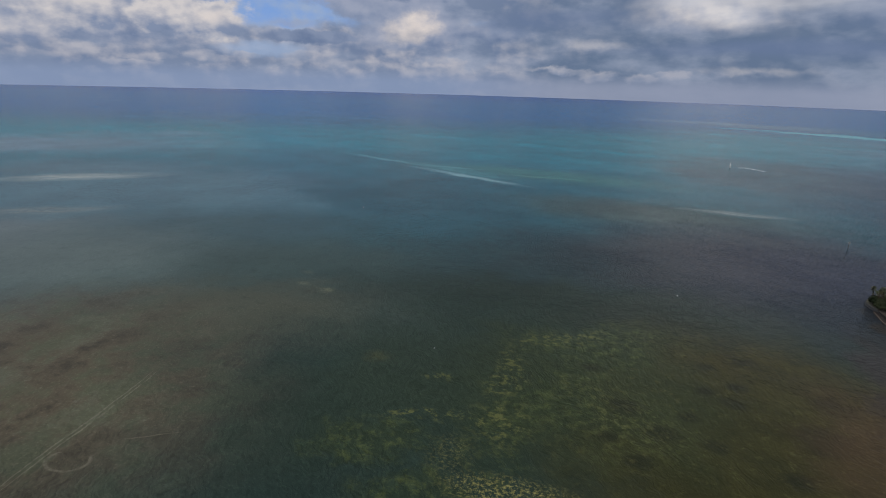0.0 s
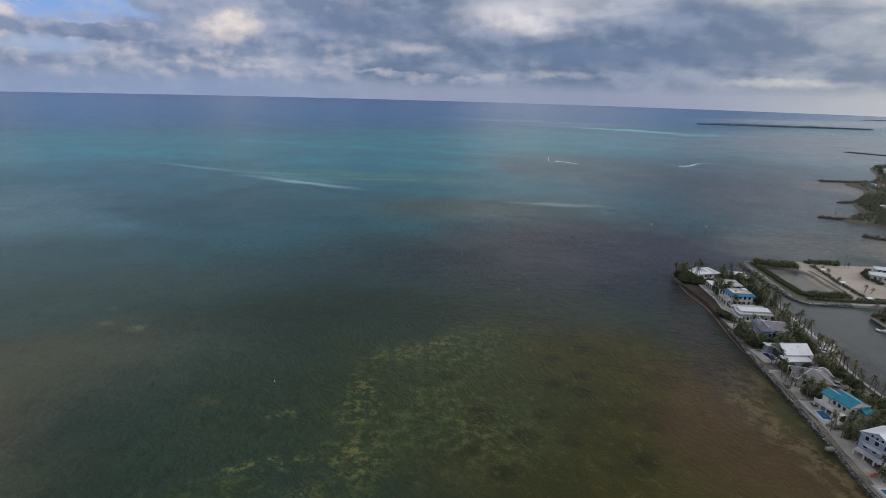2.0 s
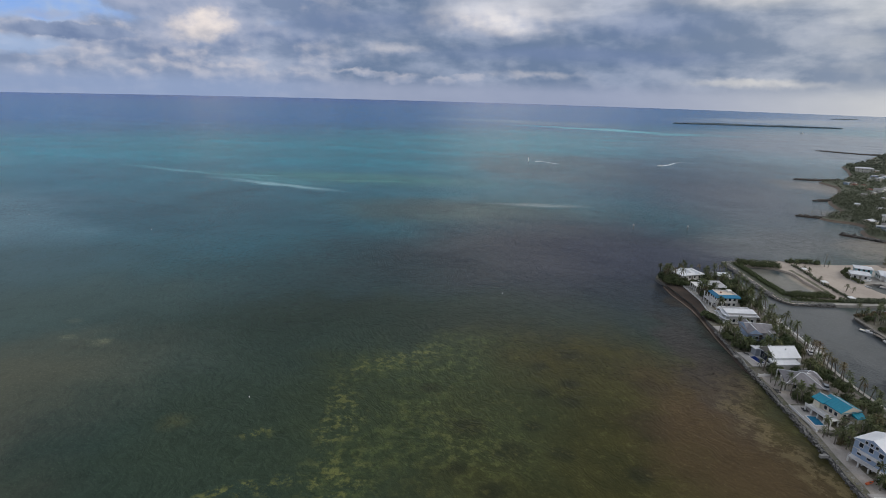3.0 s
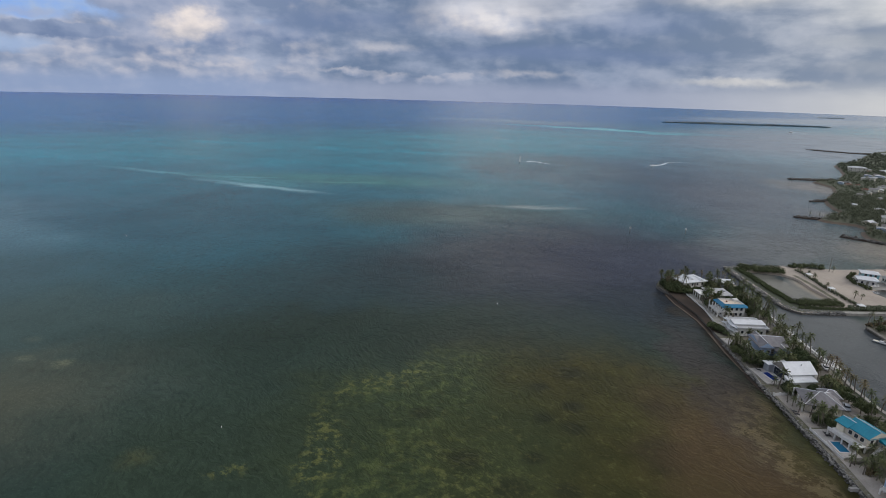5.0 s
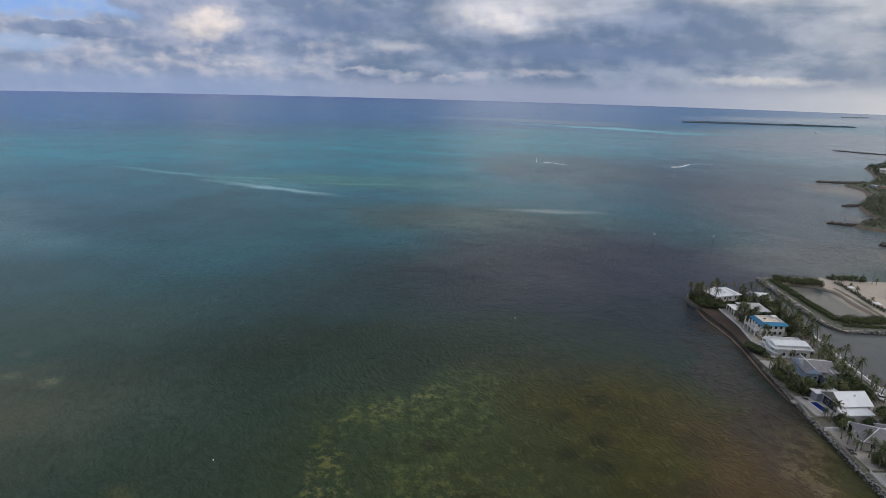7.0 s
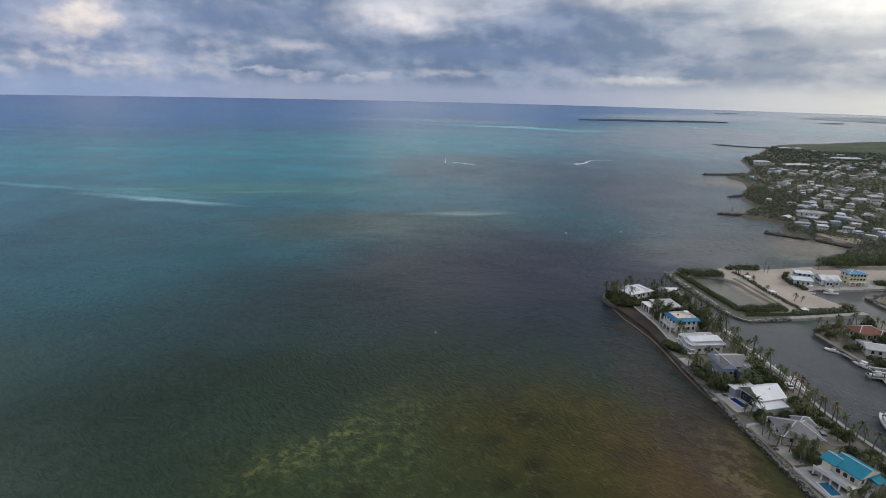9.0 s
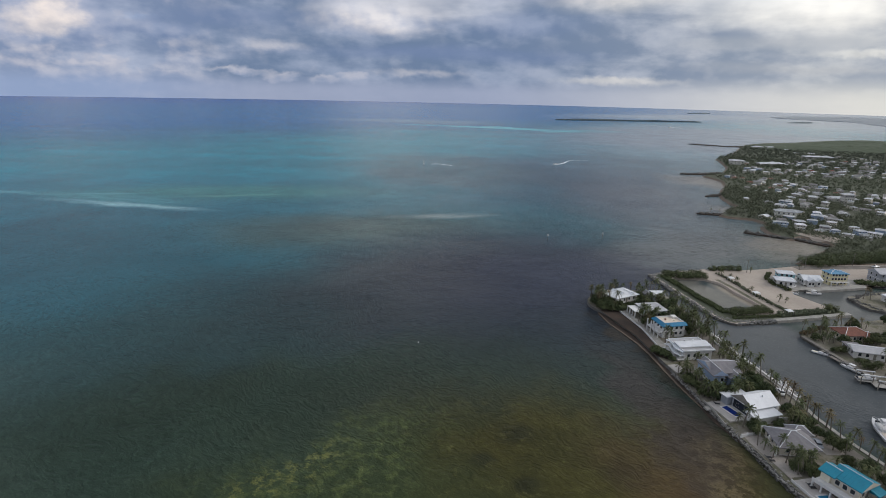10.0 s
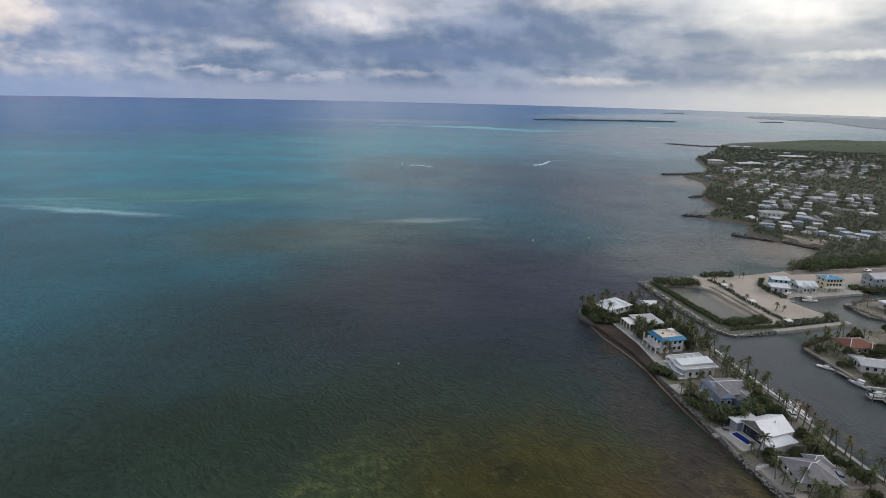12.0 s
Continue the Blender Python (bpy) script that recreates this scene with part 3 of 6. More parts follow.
FOAM = surface("broken foam", (0.80, 0.83, 0.85), (0.50, 0.57, 0.61), 0.25, 0.8, 0.4, 7.0, -1, 0, 0.0)
PALM = leafy("palm fronds", (0.040, 0.060, 0.026), (0.120, 0.128, 0.058), 0.5)
DRYPALM = leafy("sun bleached palm fronds", (0.085, 0.075, 0.036), (0.17, 0.135, 0.075), 0.6)
LEAF = leafy("broad leaves", (0.026, 0.040, 0.019), (0.072, 0.086, 0.036), 0.5)
MANGROVE = leafy("mangrove leaves", (0.050, 0.068, 0.030), (0.098, 0.112, 0.050), 0.3)
# town leaves lightened so their colour carries the haze of distance
TOWNLEAF = leafy("town greenery", (0.068, 0.082, 0.052), (0.122, 0.134, 0.086), 0.3)
SCRUBLEAF = leafy("dark scrub", (0.072, 0.088, 0.064), (0.105, 0.120, 0.084), 0.2)
FOREST = leafy("mangrove forest", (0.060, 0.080, 0.046), (0.082, 0.102, 0.060), 0.1)
GLASS, gg, pp = material("window glass")
gg.put(pp.inputs["Base Color"], (0.02, 0.026, 0.034))
pp.inputs["Roughness"].default_value, pp.inputs["IOR"].default_value = 0.06, 1.5
POOL, gg, pp = material("pool water")
gg.put(pp.inputs["Base Color"], gg.mix(gg.noise(gg.nodes.new("ShaderNodeTexCoord").outputs["Object"], 0.8, 3.0), (0.02, 0.15, 0.27), (0.03, 0.19, 0.33)))
pp.inputs["Roughness"].default_value = 0.08
gg.put(pp.inputs["Normal"], gg.bump(gg.noise(gg.nodes.new("ShaderNodeTexCoord").outputs["Object"], 2.5, 3.0), 0.3, 0.05))
DEEPPOOL, gg, pp = material("deep blue pool water")
gg.put(pp.inputs["Base Color"], gg.mix(gg.noise(gg.nodes.new("ShaderNodeTexCoord").outputs["Object"], 0.8, 3.0), (0.008, 0.025, 0.16), (0.012, 0.035, 0.21)))
pp.inputs["Roughness"].default_value = 0.08


# ---------------------------------------------------------------- geometry helpers
def mesh_of(name, verts, faces, mat, smooth=False):
    me = bpy.data.meshes.new(name)
    me.from_pydata(verts, [], faces)
    me.materials.append(mat)
    if smooth:
        me.polygons.foreach_set("use_smooth", [True] * len(me.polygons))
    me.update()
    return me


def leaf_mesh(name, leaves, mat):
    """Leaf cards shaded as the rounded crown that they make up."""
    verts, faces, normals = leaves
    me = mesh_of(name, verts, faces, mat, True)
    me.normals_split_custom_set_from_vertices(normals)
    return me


def part(name, data, mat, parent, label=""):
    """Links a bmesh or a mesh as one object under a thing or a part."""
    if isinstance(data, bmesh.types.BMesh):
        me = bpy.data.meshes.new(name)
        data.to_mesh(me)
        data.free()
        me.materials.append(mat)
        data = me
    ob = new(name, data)
    ob.parent = parent
    if label:
        tagged(ob, label)
    return ob


def thing(name, m, label, category, group=""):
    ob = new(name)
    ob.matrix_world = m
    return tagged(ob, label, category, group)


def box(bm, x0, y0, z0, x1, y1, z1, bevel=0.0):
    m = Matrix.LocRotScale(((x0 + x1) / 2, (y0 + y1) / 2, (z0 + z1) / 2), None, (x1 - x0, y1 - y0, z1 - z0))
    r = bmesh.ops.create_cube(bm, size=1, matrix=m)
    if bevel:
        es = {e for v in r["verts"] for e in v.link_edges}
        bmesh.ops.bevel(bm, geom=list(es), offset=bevel, segments=1, affect="EDGES")
    return bm


def solid(*boxes, bevel=0.0):
    bm = bmesh.new()
    for b in boxes:
        box(bm, *b, bevel)
    return bm


def tube(bm, pts, radii, n=6):
    rings = []
    for i, p in enumerate(pts):
        a = Vector(pts[min(i + 1, len(pts) - 1)]) - Vector(pts[max(i - 1, 0)])
        q = a.to_track_quat("Z", "Y")
        rings.append([bm.verts.new(Vector(p) + q @ Vector((radii[i] * math.cos(k / n * math.tau), radii[i] * math.sin(k / n * math.tau), 0))) for k in range(n)])
    for a, b in zip(rings, rings[1:]):
        for k in range(n):
            bm.faces.new((a[k], a[(k + 1) % n], b[(k + 1) % n], b[k]))
    bm.faces.new(rings[-1])
    bm.faces.new(rings[0][::-1])
    return bm


def smooth_ring(pts, steps=4, wobble=0.0, seed=0):
    """A closed Catmull-Rom line through the plan's corners, a little uneven."""
    rnd = random.Random(seed)
    out, n = [], len(pts)
    for i in range(n):
        p0, p1, p2, p3 = (Vector(pts[(i + k) % n]) for k in (-1, 0, 1, 2))
        for s in range(steps):
            t = s / steps
            q = 0.5 * (2 * p1 + (p2 - p0) * t + (2 * p0 - 5 * p1 + 4 * p2 - p3) * t * t + (3 * p1 - p0 - 3 * p2 + p3) * t ** 3)
            out.append((q.x + rnd.uniform(-wobble, wobble), q.y + rnd.uniform(-wobble, wobble)))
    return out


def area(ring):
    return sum(a[0] * b[1] - b[0] * a[1] for a, b in zip(ring, ring[1:] + ring[:1])) / 2


def land(name, ring, z, mat, slope=1.2, holes=(), foot=-1.5, label="", bank=None):
    """A low landmass with a flat top and sloping banks that reach below the water."""
    bm = bmesh.new()
    edges = []
    for k, r in enumerate((ring, *holes)):
        if (area(r) > 0) != (k == 0):
            r = r[::-1]
        top = [bm.verts.new((x, y, z)) for x, y in r]
        n = len(r)
        low = []
        for i in range(n):
            d = Vector(r[(i + 1) % n]) - Vector(r[i - 1])
            d = Vector((d.y, -d.x)).normalized() * slope
            low.append(bm.verts.new((r[i][0] + d.x, r[i][1] + d.y, foot)))
        for i in range(n):
            j = (i + 1) % n
            edges.append(bm.edges.new((top[i], top[j])))
            bm.faces.new((top[j], top[i], low[i], low[j])).material_index = 1 if bank and k == 0 else 0
    bmesh.ops.triangle_fill(bm, edges=edges, use_beauty=True)
    bmesh.ops.recalc_face_normals(bm, faces=bm.faces)
    me = bpy.data.meshes.new(name)
    bm.to_mesh(me)
    bm.free()
    me.materials.append(mat)
    if bank:
        me.materials.append(bank)
    return tagged(new(name, me), label, kind="structure")


def sheet(name, ring, z, mat, thick=0.12):
    bm = bmesh.new()
    if area(ring) < 0:
        ring = ring[::-1]
    f = bm.faces.new([bm.verts.new((x, y, z)) for x, y in ring])
    r = bmesh.ops.extrude_face_region(bm, geom=[f])
    bmesh.ops.translate(bm, verts=[v for v in r["geom"] if isinstance(v, bmesh.types.BMVert)], vec=(0, 0, -thick))
    bmesh.ops.recalc_face_normals(bm, faces=bm.faces)
    bmesh.ops.triangulate(bm, faces=[f for f in bm.faces if len(f.verts) > 4])
    me = bpy.data.meshes.new(name)
    bm.to_mesh(me)
    bm.free()
    me.materials.append(mat)
    return tagged(new(name, me), kind="structure")


def ribbon(pts, widths):
    """Left and right edge of a strip along a line."""
    left, right = [], []
    for i, p in enumerate(pts):
        d = (Vector(pts[min(i + 1, len(pts) - 1)]) - Vector(pts[max(i - 1, 0)])).normalized()
        n, w = Vector((-d.y, d.x)), (widths[i] if isinstance(widths, (list, tuple)) else widths) / 2
        left.append(tuple(Vector(p) + n * w))
        right.append(tuple(Vector(p) - n * w))
    return left + right[::-1]


def along(pts, step):
    """Evenly spaced places on a line, with its heading there."""
    out, rest = [], 0.0
    for a, b in zip(pts, pts[1:]):
        a, b = Vector(a), Vector(b)
        length = (b - a).length
        s = rest
        while s < length:
            q = a.lerp(b, s / length)
            out.append((q.x, q.y, math.atan2(b.y - a.y, b.x - a.x)))
            s += step
        rest = s - length
    return out


def inside(ring, x, y):
    hit = False
    for (ax, ay), (bx, by) in zip(ring, ring[1:] + ring[:1]):
        if (ay > y) != (by > y) and x < (bx - ax) * (y - ay) / (by - ay) + ax:
            hit = not hit
    return hit


ICO = bmesh.new()
bmesh.ops.create_icosphere(ICO, subdivisions=1, radius=1)
ICO.verts.ensure_lookup_table()
ICO_V = np.array([v.co[:] for v in ICO.verts])
ICO_F = np.array([[v.index for v in f.verts] for f in ICO.faces])
ICO.free()


def boulders(name, places, size, mat, label, seed):
    """Many uneven rocks as one heap."""
    rnd = np.random.default_rng(seed)
    verts, faces = [], []
    for k, (x, y, z) in enumerate(places):
        s = size * rnd.uniform(0.5, 1.25) * rnd.uniform(0.7, 1.3, 3) * (1, 1, 0.75)
        a = rnd.uniform(0, math.tau)
        v = ICO_V * (1 + rnd.uniform(-0.3, 0.22, (len(ICO_V), 1))) * s
        c, q = math.cos(a), math.sin(a)
        v = np.stack([v[:, 0] * c - v[:, 1] * q, v[:, 0] * q + v[:, 1] * c, v[:, 2]], 1) + (x, y, z)
        faces.append(ICO_F + len(ICO_V) * k)
        verts.append(v)
    me = mesh_of(name, np.concatenate(verts).tolist(), np.concatenate(faces).tolist(), mat)
    return tagged(new(name, me), label, kind="stuff")


def riprap(name, line, width, z, size, mat, label, seed, step=0.7):
    rnd = random.Random(seed)
    places = []
    for x, y, a in along(line, step):
        for k in range(max(1, round(width / step / 1.1))):
            o = rnd.uniform(-0.5, 0.5) * width
            places.append((x - math.sin(a) * o + rnd.uniform(-0.3, 0.3), y + math.cos(a) * o + rnd.uniform(-0.3, 0.3), z + rnd.uniform(-0.25, 0.2) - abs(o) / width * 0.5))
    return boulders(name, places, size, mat, label, seed)


# ---------------------------------------------------------------- water and land
n_edge = 160
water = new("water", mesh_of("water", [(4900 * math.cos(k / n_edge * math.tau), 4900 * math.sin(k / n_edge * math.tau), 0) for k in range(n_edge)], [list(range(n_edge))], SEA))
tagged(water, "calm blue green sea over seagrass and sand", "sea", kind="structure")

PEN_W = [(100, -120), (101, 0), (103, 70), (105, 130), (107.5, 150), (109.4, 168), (111.3, 188), (112.3, 202), (114.4, 218), (116.8, 237), (119.0, 257), (118.2, 272), (117.2, 283)]
PEN_N = [(115.4, 291), (118, 298.5), (125, 304), (140, 306), (152, 304), (158, 297), (157, 285)]
PEN_E = [(154, 272), (151.3, 262), (150.2, 248), (147.8, 232), (146.6, 217), (145.2, 205), (142.6, 195), (141.8, 185), (142, 165), (141.5, 140), (141, 100), (140, 0), (140, -120)]
land("ground_peninsula", smooth_ring(PEN_W + PEN_N + PEN_E, 4, 0.35, 1), 1.15, GROUND, bank=DARKROCK)

LOT = [(166.8, 263), (178, 261.8), (190, 262), (226, 262.5), (226.6, 278), (227, 291.6), (250, 291.8), (272, 291), (276, 299), (286, 289), (420, 270), (420, 318), (327, 322), (284, 328), (250, 327), (228, 326), (207, 331), (182, 329), (169.5, 326), (168.2, 309), (166.4, 282)]
LAGOON = [(177, 318.5), (190, 318), (198.5, 310), (197, 296), (194.5, 275), (176, 273.5), (175.6, 295.6)]
land("ground_lot", smooth_ring(LOT, 3, 0.3, 2), 1.0, SAND, 0.8, [smooth_ring(LAGOON, 4, 0.3, 3)], bank=DARKROCK)

EAST = [(188, 246.5), (186.3, 234), (184.2, 219), (184.5, 205), (186, 100), (420, 100), (420, 256), (300, 256), (240, 254), (219, 253), (196, 250.5)]
land("ground_east", smooth_ring(EAST, 3, 0.25, 4), 1.05, GROUND, 0.6, bank=DARKROCK)
FINGER = [(248, 277), (256, 281.5), (300, 282), (420, 262), (420, 259), (300, 260), (250, 260.5)]
land("ground_finger", smooth_ring(FINGER, 3, 0.3, 5), 1.1, GROUND, 0.8, bank=DARKROCK)

TOWN = [(792, 998), (761, 964), (692, 898), (614, 837), (591, 799), (555, 743), (521, 701), (492, 678), (462, 668), (458, 654), (454, 629), (432, 591), (406, 564), (389, 547), (368, 510), (362, 492), (352, 480), (340, 473), (322, 462), (320, 451), (333, 444), (337, 429), (333, 421), (321, 414), (316, 403), (314, 391), (316, 382), (327, 387), (336, 370), (318, 354), (292, 341), (273, 330), (340, 323), (420, 319),
        (900, 330), (1700, 520), (1750, 900), (1450, 1055), (1250, 1115), (1050, 1122), (900, 1086)]
TOWN_RING = smooth_ring(TOWN, 3, 1.2, 6)
land("ground_town", TOWN_RING, 1.3, SCRUB, 6.0, bank=WETSAND)
# breakwaters off the town
for line, w in (([(748, 1087), (790, 1040), (830, 1030)], [5, 8, 16]), ([(444.5, 687), (470, 684), (500, 688)], [7, 8, 14]), ([(370, 541.5), (388, 545), (402, 552)], [4, 5, 9]),
                ([(306, 468), (324, 462), (345, 464)], [4, 7, 10]), ([(298, 404.5), (310, 391.5), (321, 379), (328, 366)], [4, 4, 4, 6])):
    ring = ribbon(line, w)
    land("breakwater_ground", smooth_ring(ring, 3, 0.4, len(line)), 0.9, WRACK, 1.5)
    riprap("breakwater_rocks", line, w[0] * 0.9, 0.9, 1.5, DARKROCK, "dark boulders piled along a low breakwater", int(line[0][0]), 1.6)

# brown beach and wrack along the open side of the peninsula
beach = [(117.4, 287), (115.2, 282), (115.0, 272), (116.0, 262), (116.6, 252), (115.9, 242), (114.4, 232), (113.0, 222), (111.9, 212), (110.6, 202), (110.4, 190), (111.0, 190), (111.8, 202), (115.4, 218), (118.5, 238), (120.6, 257), (121, 270), (120, 283)]
land("beach_wrack", smooth_ring(beach, 3, 0.3, 7), 0.22, WRACK, 1.0)
tagged(bpy.data.objects["beach_wrack"], "strip of brown sea wrack drying on sand")
sheet("beach_edge", ribbon([(115.6, 283), (114.7, 272), (115.7, 262), (116.3, 252), (115.6, 242), (114.1, 232), (112.7, 222), (111.8, 212), (111.4, 205)], [0.3, 0.6, 0.7, 0.8, 0.8, 0.7, 0.6, 0.4, 0.1]), 0.25, WETSAND, 0.3)
for ring, z in (([(330, 404), (336, 394), (345, 392), (352, 380), (340, 368), (336, 372), (331, 386)], 0.8),):
    land("beach_sand", smooth_ring(ring, 3, 0.4, 8), z + 0.6, SAND, 3.5)

# far keys along the offing
def key(name, ring, height, seed, label, mat):
    """A low wooded key: a mound of canopy with an uneven top."""
    r = smooth_ring(ring, 8, 2.0, seed)
    cx, cy = sum(p[0] for p in r) / len(r), sum(p[1] for p in r) / len(r)
    verts, faces, n = [], [], len(r)
    levels = ((1.0, -0.5), (0.995, 0.35), (0.97, 0.75), (0.9, 0.95), (0.7, 1.0), (0.4, 1.02))
    for k, (s, h) in enumerate(levels):
        for i, (x, y) in enumerate(r):
            z = h * height * (0.72 + 0.56 * noise.noise((x * 0.02, y * 0.02, seed + k * 0.3))) if h > 0 else -0.5
            verts.append((cx + (x - cx) * s, cy + (y - cy) * s, z))
    for k in range(len(levels) - 1):
        for i in range(n):
            j = (i + 1) % n
            faces.append((k * n + i, k * n + j, (k + 1) * n + j, (k + 1) * n + i))
    faces.append(tuple((len(levels) - 1) * n + i for i in range(n)))
    return tagged(new(name, mesh_of(name, verts, faces, mat)), label, "island", kind="structure")


# blue-grey haze of distance is mixed into the key leaves' colour
KEYLEAF = leafy("far key canopy tinted with haze", (0.085, 0.115, 0.130), (0.105, 0.135, 0.145), 0.1)
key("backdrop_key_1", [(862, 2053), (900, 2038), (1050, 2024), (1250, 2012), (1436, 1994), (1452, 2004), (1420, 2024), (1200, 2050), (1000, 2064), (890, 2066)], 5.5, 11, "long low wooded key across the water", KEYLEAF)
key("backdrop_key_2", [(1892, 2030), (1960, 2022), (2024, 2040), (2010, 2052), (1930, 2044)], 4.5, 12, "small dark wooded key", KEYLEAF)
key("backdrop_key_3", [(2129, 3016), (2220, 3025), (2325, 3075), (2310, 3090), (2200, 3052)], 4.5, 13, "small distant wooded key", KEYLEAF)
# far shore leaves paled towards the haze in their base colour
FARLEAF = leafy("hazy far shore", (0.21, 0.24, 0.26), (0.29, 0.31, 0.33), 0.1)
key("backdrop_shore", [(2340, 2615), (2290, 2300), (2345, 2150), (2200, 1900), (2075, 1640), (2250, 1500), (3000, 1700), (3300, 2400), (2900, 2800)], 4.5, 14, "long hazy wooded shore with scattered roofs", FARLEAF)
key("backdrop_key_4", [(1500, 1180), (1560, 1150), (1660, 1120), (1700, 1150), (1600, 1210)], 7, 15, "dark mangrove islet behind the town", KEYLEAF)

# mangrove wood behind the town: a rolling canopy
WOOD_RING = [(800, 1004), (880, 1070), (1050, 1117), (1250, 1109), (1450, 1048), (1640, 930), (1500, 830), (1250, 830), (1086, 868), (930, 905), (830, 940)]


def edge_distance(ring, x, y):
    p, best = Vector((x, y)), 1e9
    for a, b in zip(ring, ring[1:] + ring[:1]):
        a, b = Vector(a), Vector(b)
        t = max(0.0, min(1.0, (p - a).dot(b - a) / (b - a).length_squared))
        best = min(best, (a.lerp(b, t) - p).length)
    return best


def canopy(name, ring, height, step, seed, mat, label):
    xs, ys = [p[0] for p in ring], [p[1] for p in ring]
    nx, ny = int((max(xs) - min(xs)) / step), int((max(ys) - min(ys)) / step)
    idx, verts, faces = {}, [], []
    for i in range(nx + 1):
        for j in range(ny + 1):
            x, y = min(xs) + i * step, min(ys) + j * step
            if inside(ring, x, y):
                idx[i, j] = len(verts)
                deep = min(1.0, edge_distance(ring, x, y) / 70) ** 0.7
                h = height * (0.75 + 0.35 * noise.noise((x * 0.008, y * 0.008, seed)) + 0.10 * noise.noise((x * 0.11, y * 0.11, seed)))
                q = 0.3 * step
                dome = 0.5 + 0.6 * math.exp(-((x - 1150) / 190) ** 2)
                verts.append((x + random.uniform(-q, q), y + random.uniform(-q, q), 1.0 + h * dome * deep))
    for (i, j), k in idx.items():
        if (i + 1, j) in idx and (i, j + 1) in idx and (i + 1, j + 1) in idx:
            faces.append((k, idx[i + 1, j], idx[i + 1, j + 1]))
            faces.append((k, idx[i + 1, j + 1], idx[i, j + 1]))
    return tagged(new(name, mesh_of(name, verts, faces, mat)), label, "woodland", kind="stuff")


canopy("mangrove_wood", WOOD_RING, 14, 8.0, 2.0, FOREST, "wide low green mangrove wood behind the town")

SPITROCK = surface("grey armour stone", (0.24, 0.235, 0.225), (0.12, 0.118, 0.112), 0.5, 0.92, 0.6, 6.0, -1, 0, 0.4)
# sea wall rocks on the open side, rubble banks of the spit and the finger
riprap("sea_wall_rocks", [(104.4, 60), (105.6, 130), (108, 150), (109.9, 168), (111.8, 188), (113.0, 203), (114.8, 216), (116.2, 228)], 2.9, 0.95, 0.31, ROCK, "pale limestone boulders along the sea wall", 21, 0.4)
riprap("sea_wall_toe", [(103.2, 60), (104.3, 130), (106.7, 150), (108.7, 168), (110.6, 188), (111.7, 203), (113.4, 216)], 1.0, 0.15, 0.34, DARKROCK, "dark wet boulders at the waterline", 22, 0.42)
riprap("spit_rocks", [(171, 327), (169, 322), (168.4, 309), (166.9, 292), (166.6, 280), (166.8, 268), (170, 263.6), (180, 262.2), (190, 262.2)], 4.4, 0.95, 0.5, SPITROCK, "grey boulders armouring the spit", 23, 0.6)
riprap("spit_toe", [(169.9, 327), (167.8, 322), (166.9, 309), (165.4, 292), (165.1, 280), (165.3, 267), (169, 262), (180, 260.8), (190, 260.8)], 1.4, 0.15, 0.6, DARKROCK, "dark wet boulders under the spit", 24, 0.6)
riprap("finger_rocks", [(300, 281.5), (256, 281), (248.6, 276.5), (250, 261)], 2.4, 0.9, 0.9, DARKROCK, "dark boulders round the finger of land", 25, 0.8)
riprap("tip_rocks", [(168.5, 326.5), (180, 329), (205, 330.5), (228, 326)], 2.0, 0.8, 0.9, ROCK, "grey boulders on the northern bank", 26, 0.9)

# lanes and caps
sheet("road_peninsula", ribbon([(134, -100), (135, 60), (135.5, 120), (136, 150), (137, 170), (138, 185), (138.8, 200), (141.5, 216), (143, 232), (145, 250), (145.5, 262)], 4.2), 1.2, ASPHALT)
sheet("seawall_cap", ribbon([(145.3, 205), (146.6, 217), (147.8, 232), (150.2, 248), (151.3, 262), (153.6, 271)], 0.8), 1.75, OFFWHITE, 0.7)
sheet("pavement_canal", ribbon([(139.2, -100), (140.3, 100), (140.8, 140), (141.2, 165), (141.1, 185), (142, 195), (144.5, 205), (145.9, 217), (147.1, 232), (149.5, 248), (150.6, 262), (153.2, 272)], 1.3), 1.45, CONCRETE, 0.4)
sheet("pavement_dock", [(189.5, 260.4), (230.2, 260.6), (230.2, 263.4), (189.5, 262.8)], 1.25, CONCRETE, 1.4)
sheet("pavement_quay", [(237, 290.2), (273.5, 290), (274.5, 294), (237, 295)], 1.2, CONCRETE, 1.3)
sheet("road_town", ribbon([(262, 325.2), (300, 320.5), (420, 309)], 6.0), 1.12, ASPHALT)
sheet("pavement_east", ribbon([(187.4, 245), (186.1, 233), (184.4, 219), (184.6, 205), (185.4, 150)], 1.6), 1.4, WOOD, 0.5)
sheet("path_spit", smooth_ring([(167.4, 264), (168, 282), (169.6, 309), (171, 326), (176, 327), (175, 309), (174, 284), (175.4, 271), (196, 267), (226, 266.4), (225.6, 263.2), (180, 262.6)], 3, 0.2, 12), 1.05, SCRUB, 0.05)
sheet("road_lot", ribbon([(201, 314), (200.6, 300), (198.6, 284), (197.5, 274)], 2.2), 1.06, GROUND, 0.05)
sheet("lawn_peninsula", ribbon([(139.6, 160), (139.9, 185), (141, 196)], 1.4), 1.24, SCRUB, 0.05)


# ---------------------------------------------------------------- houses
CACHE = {}


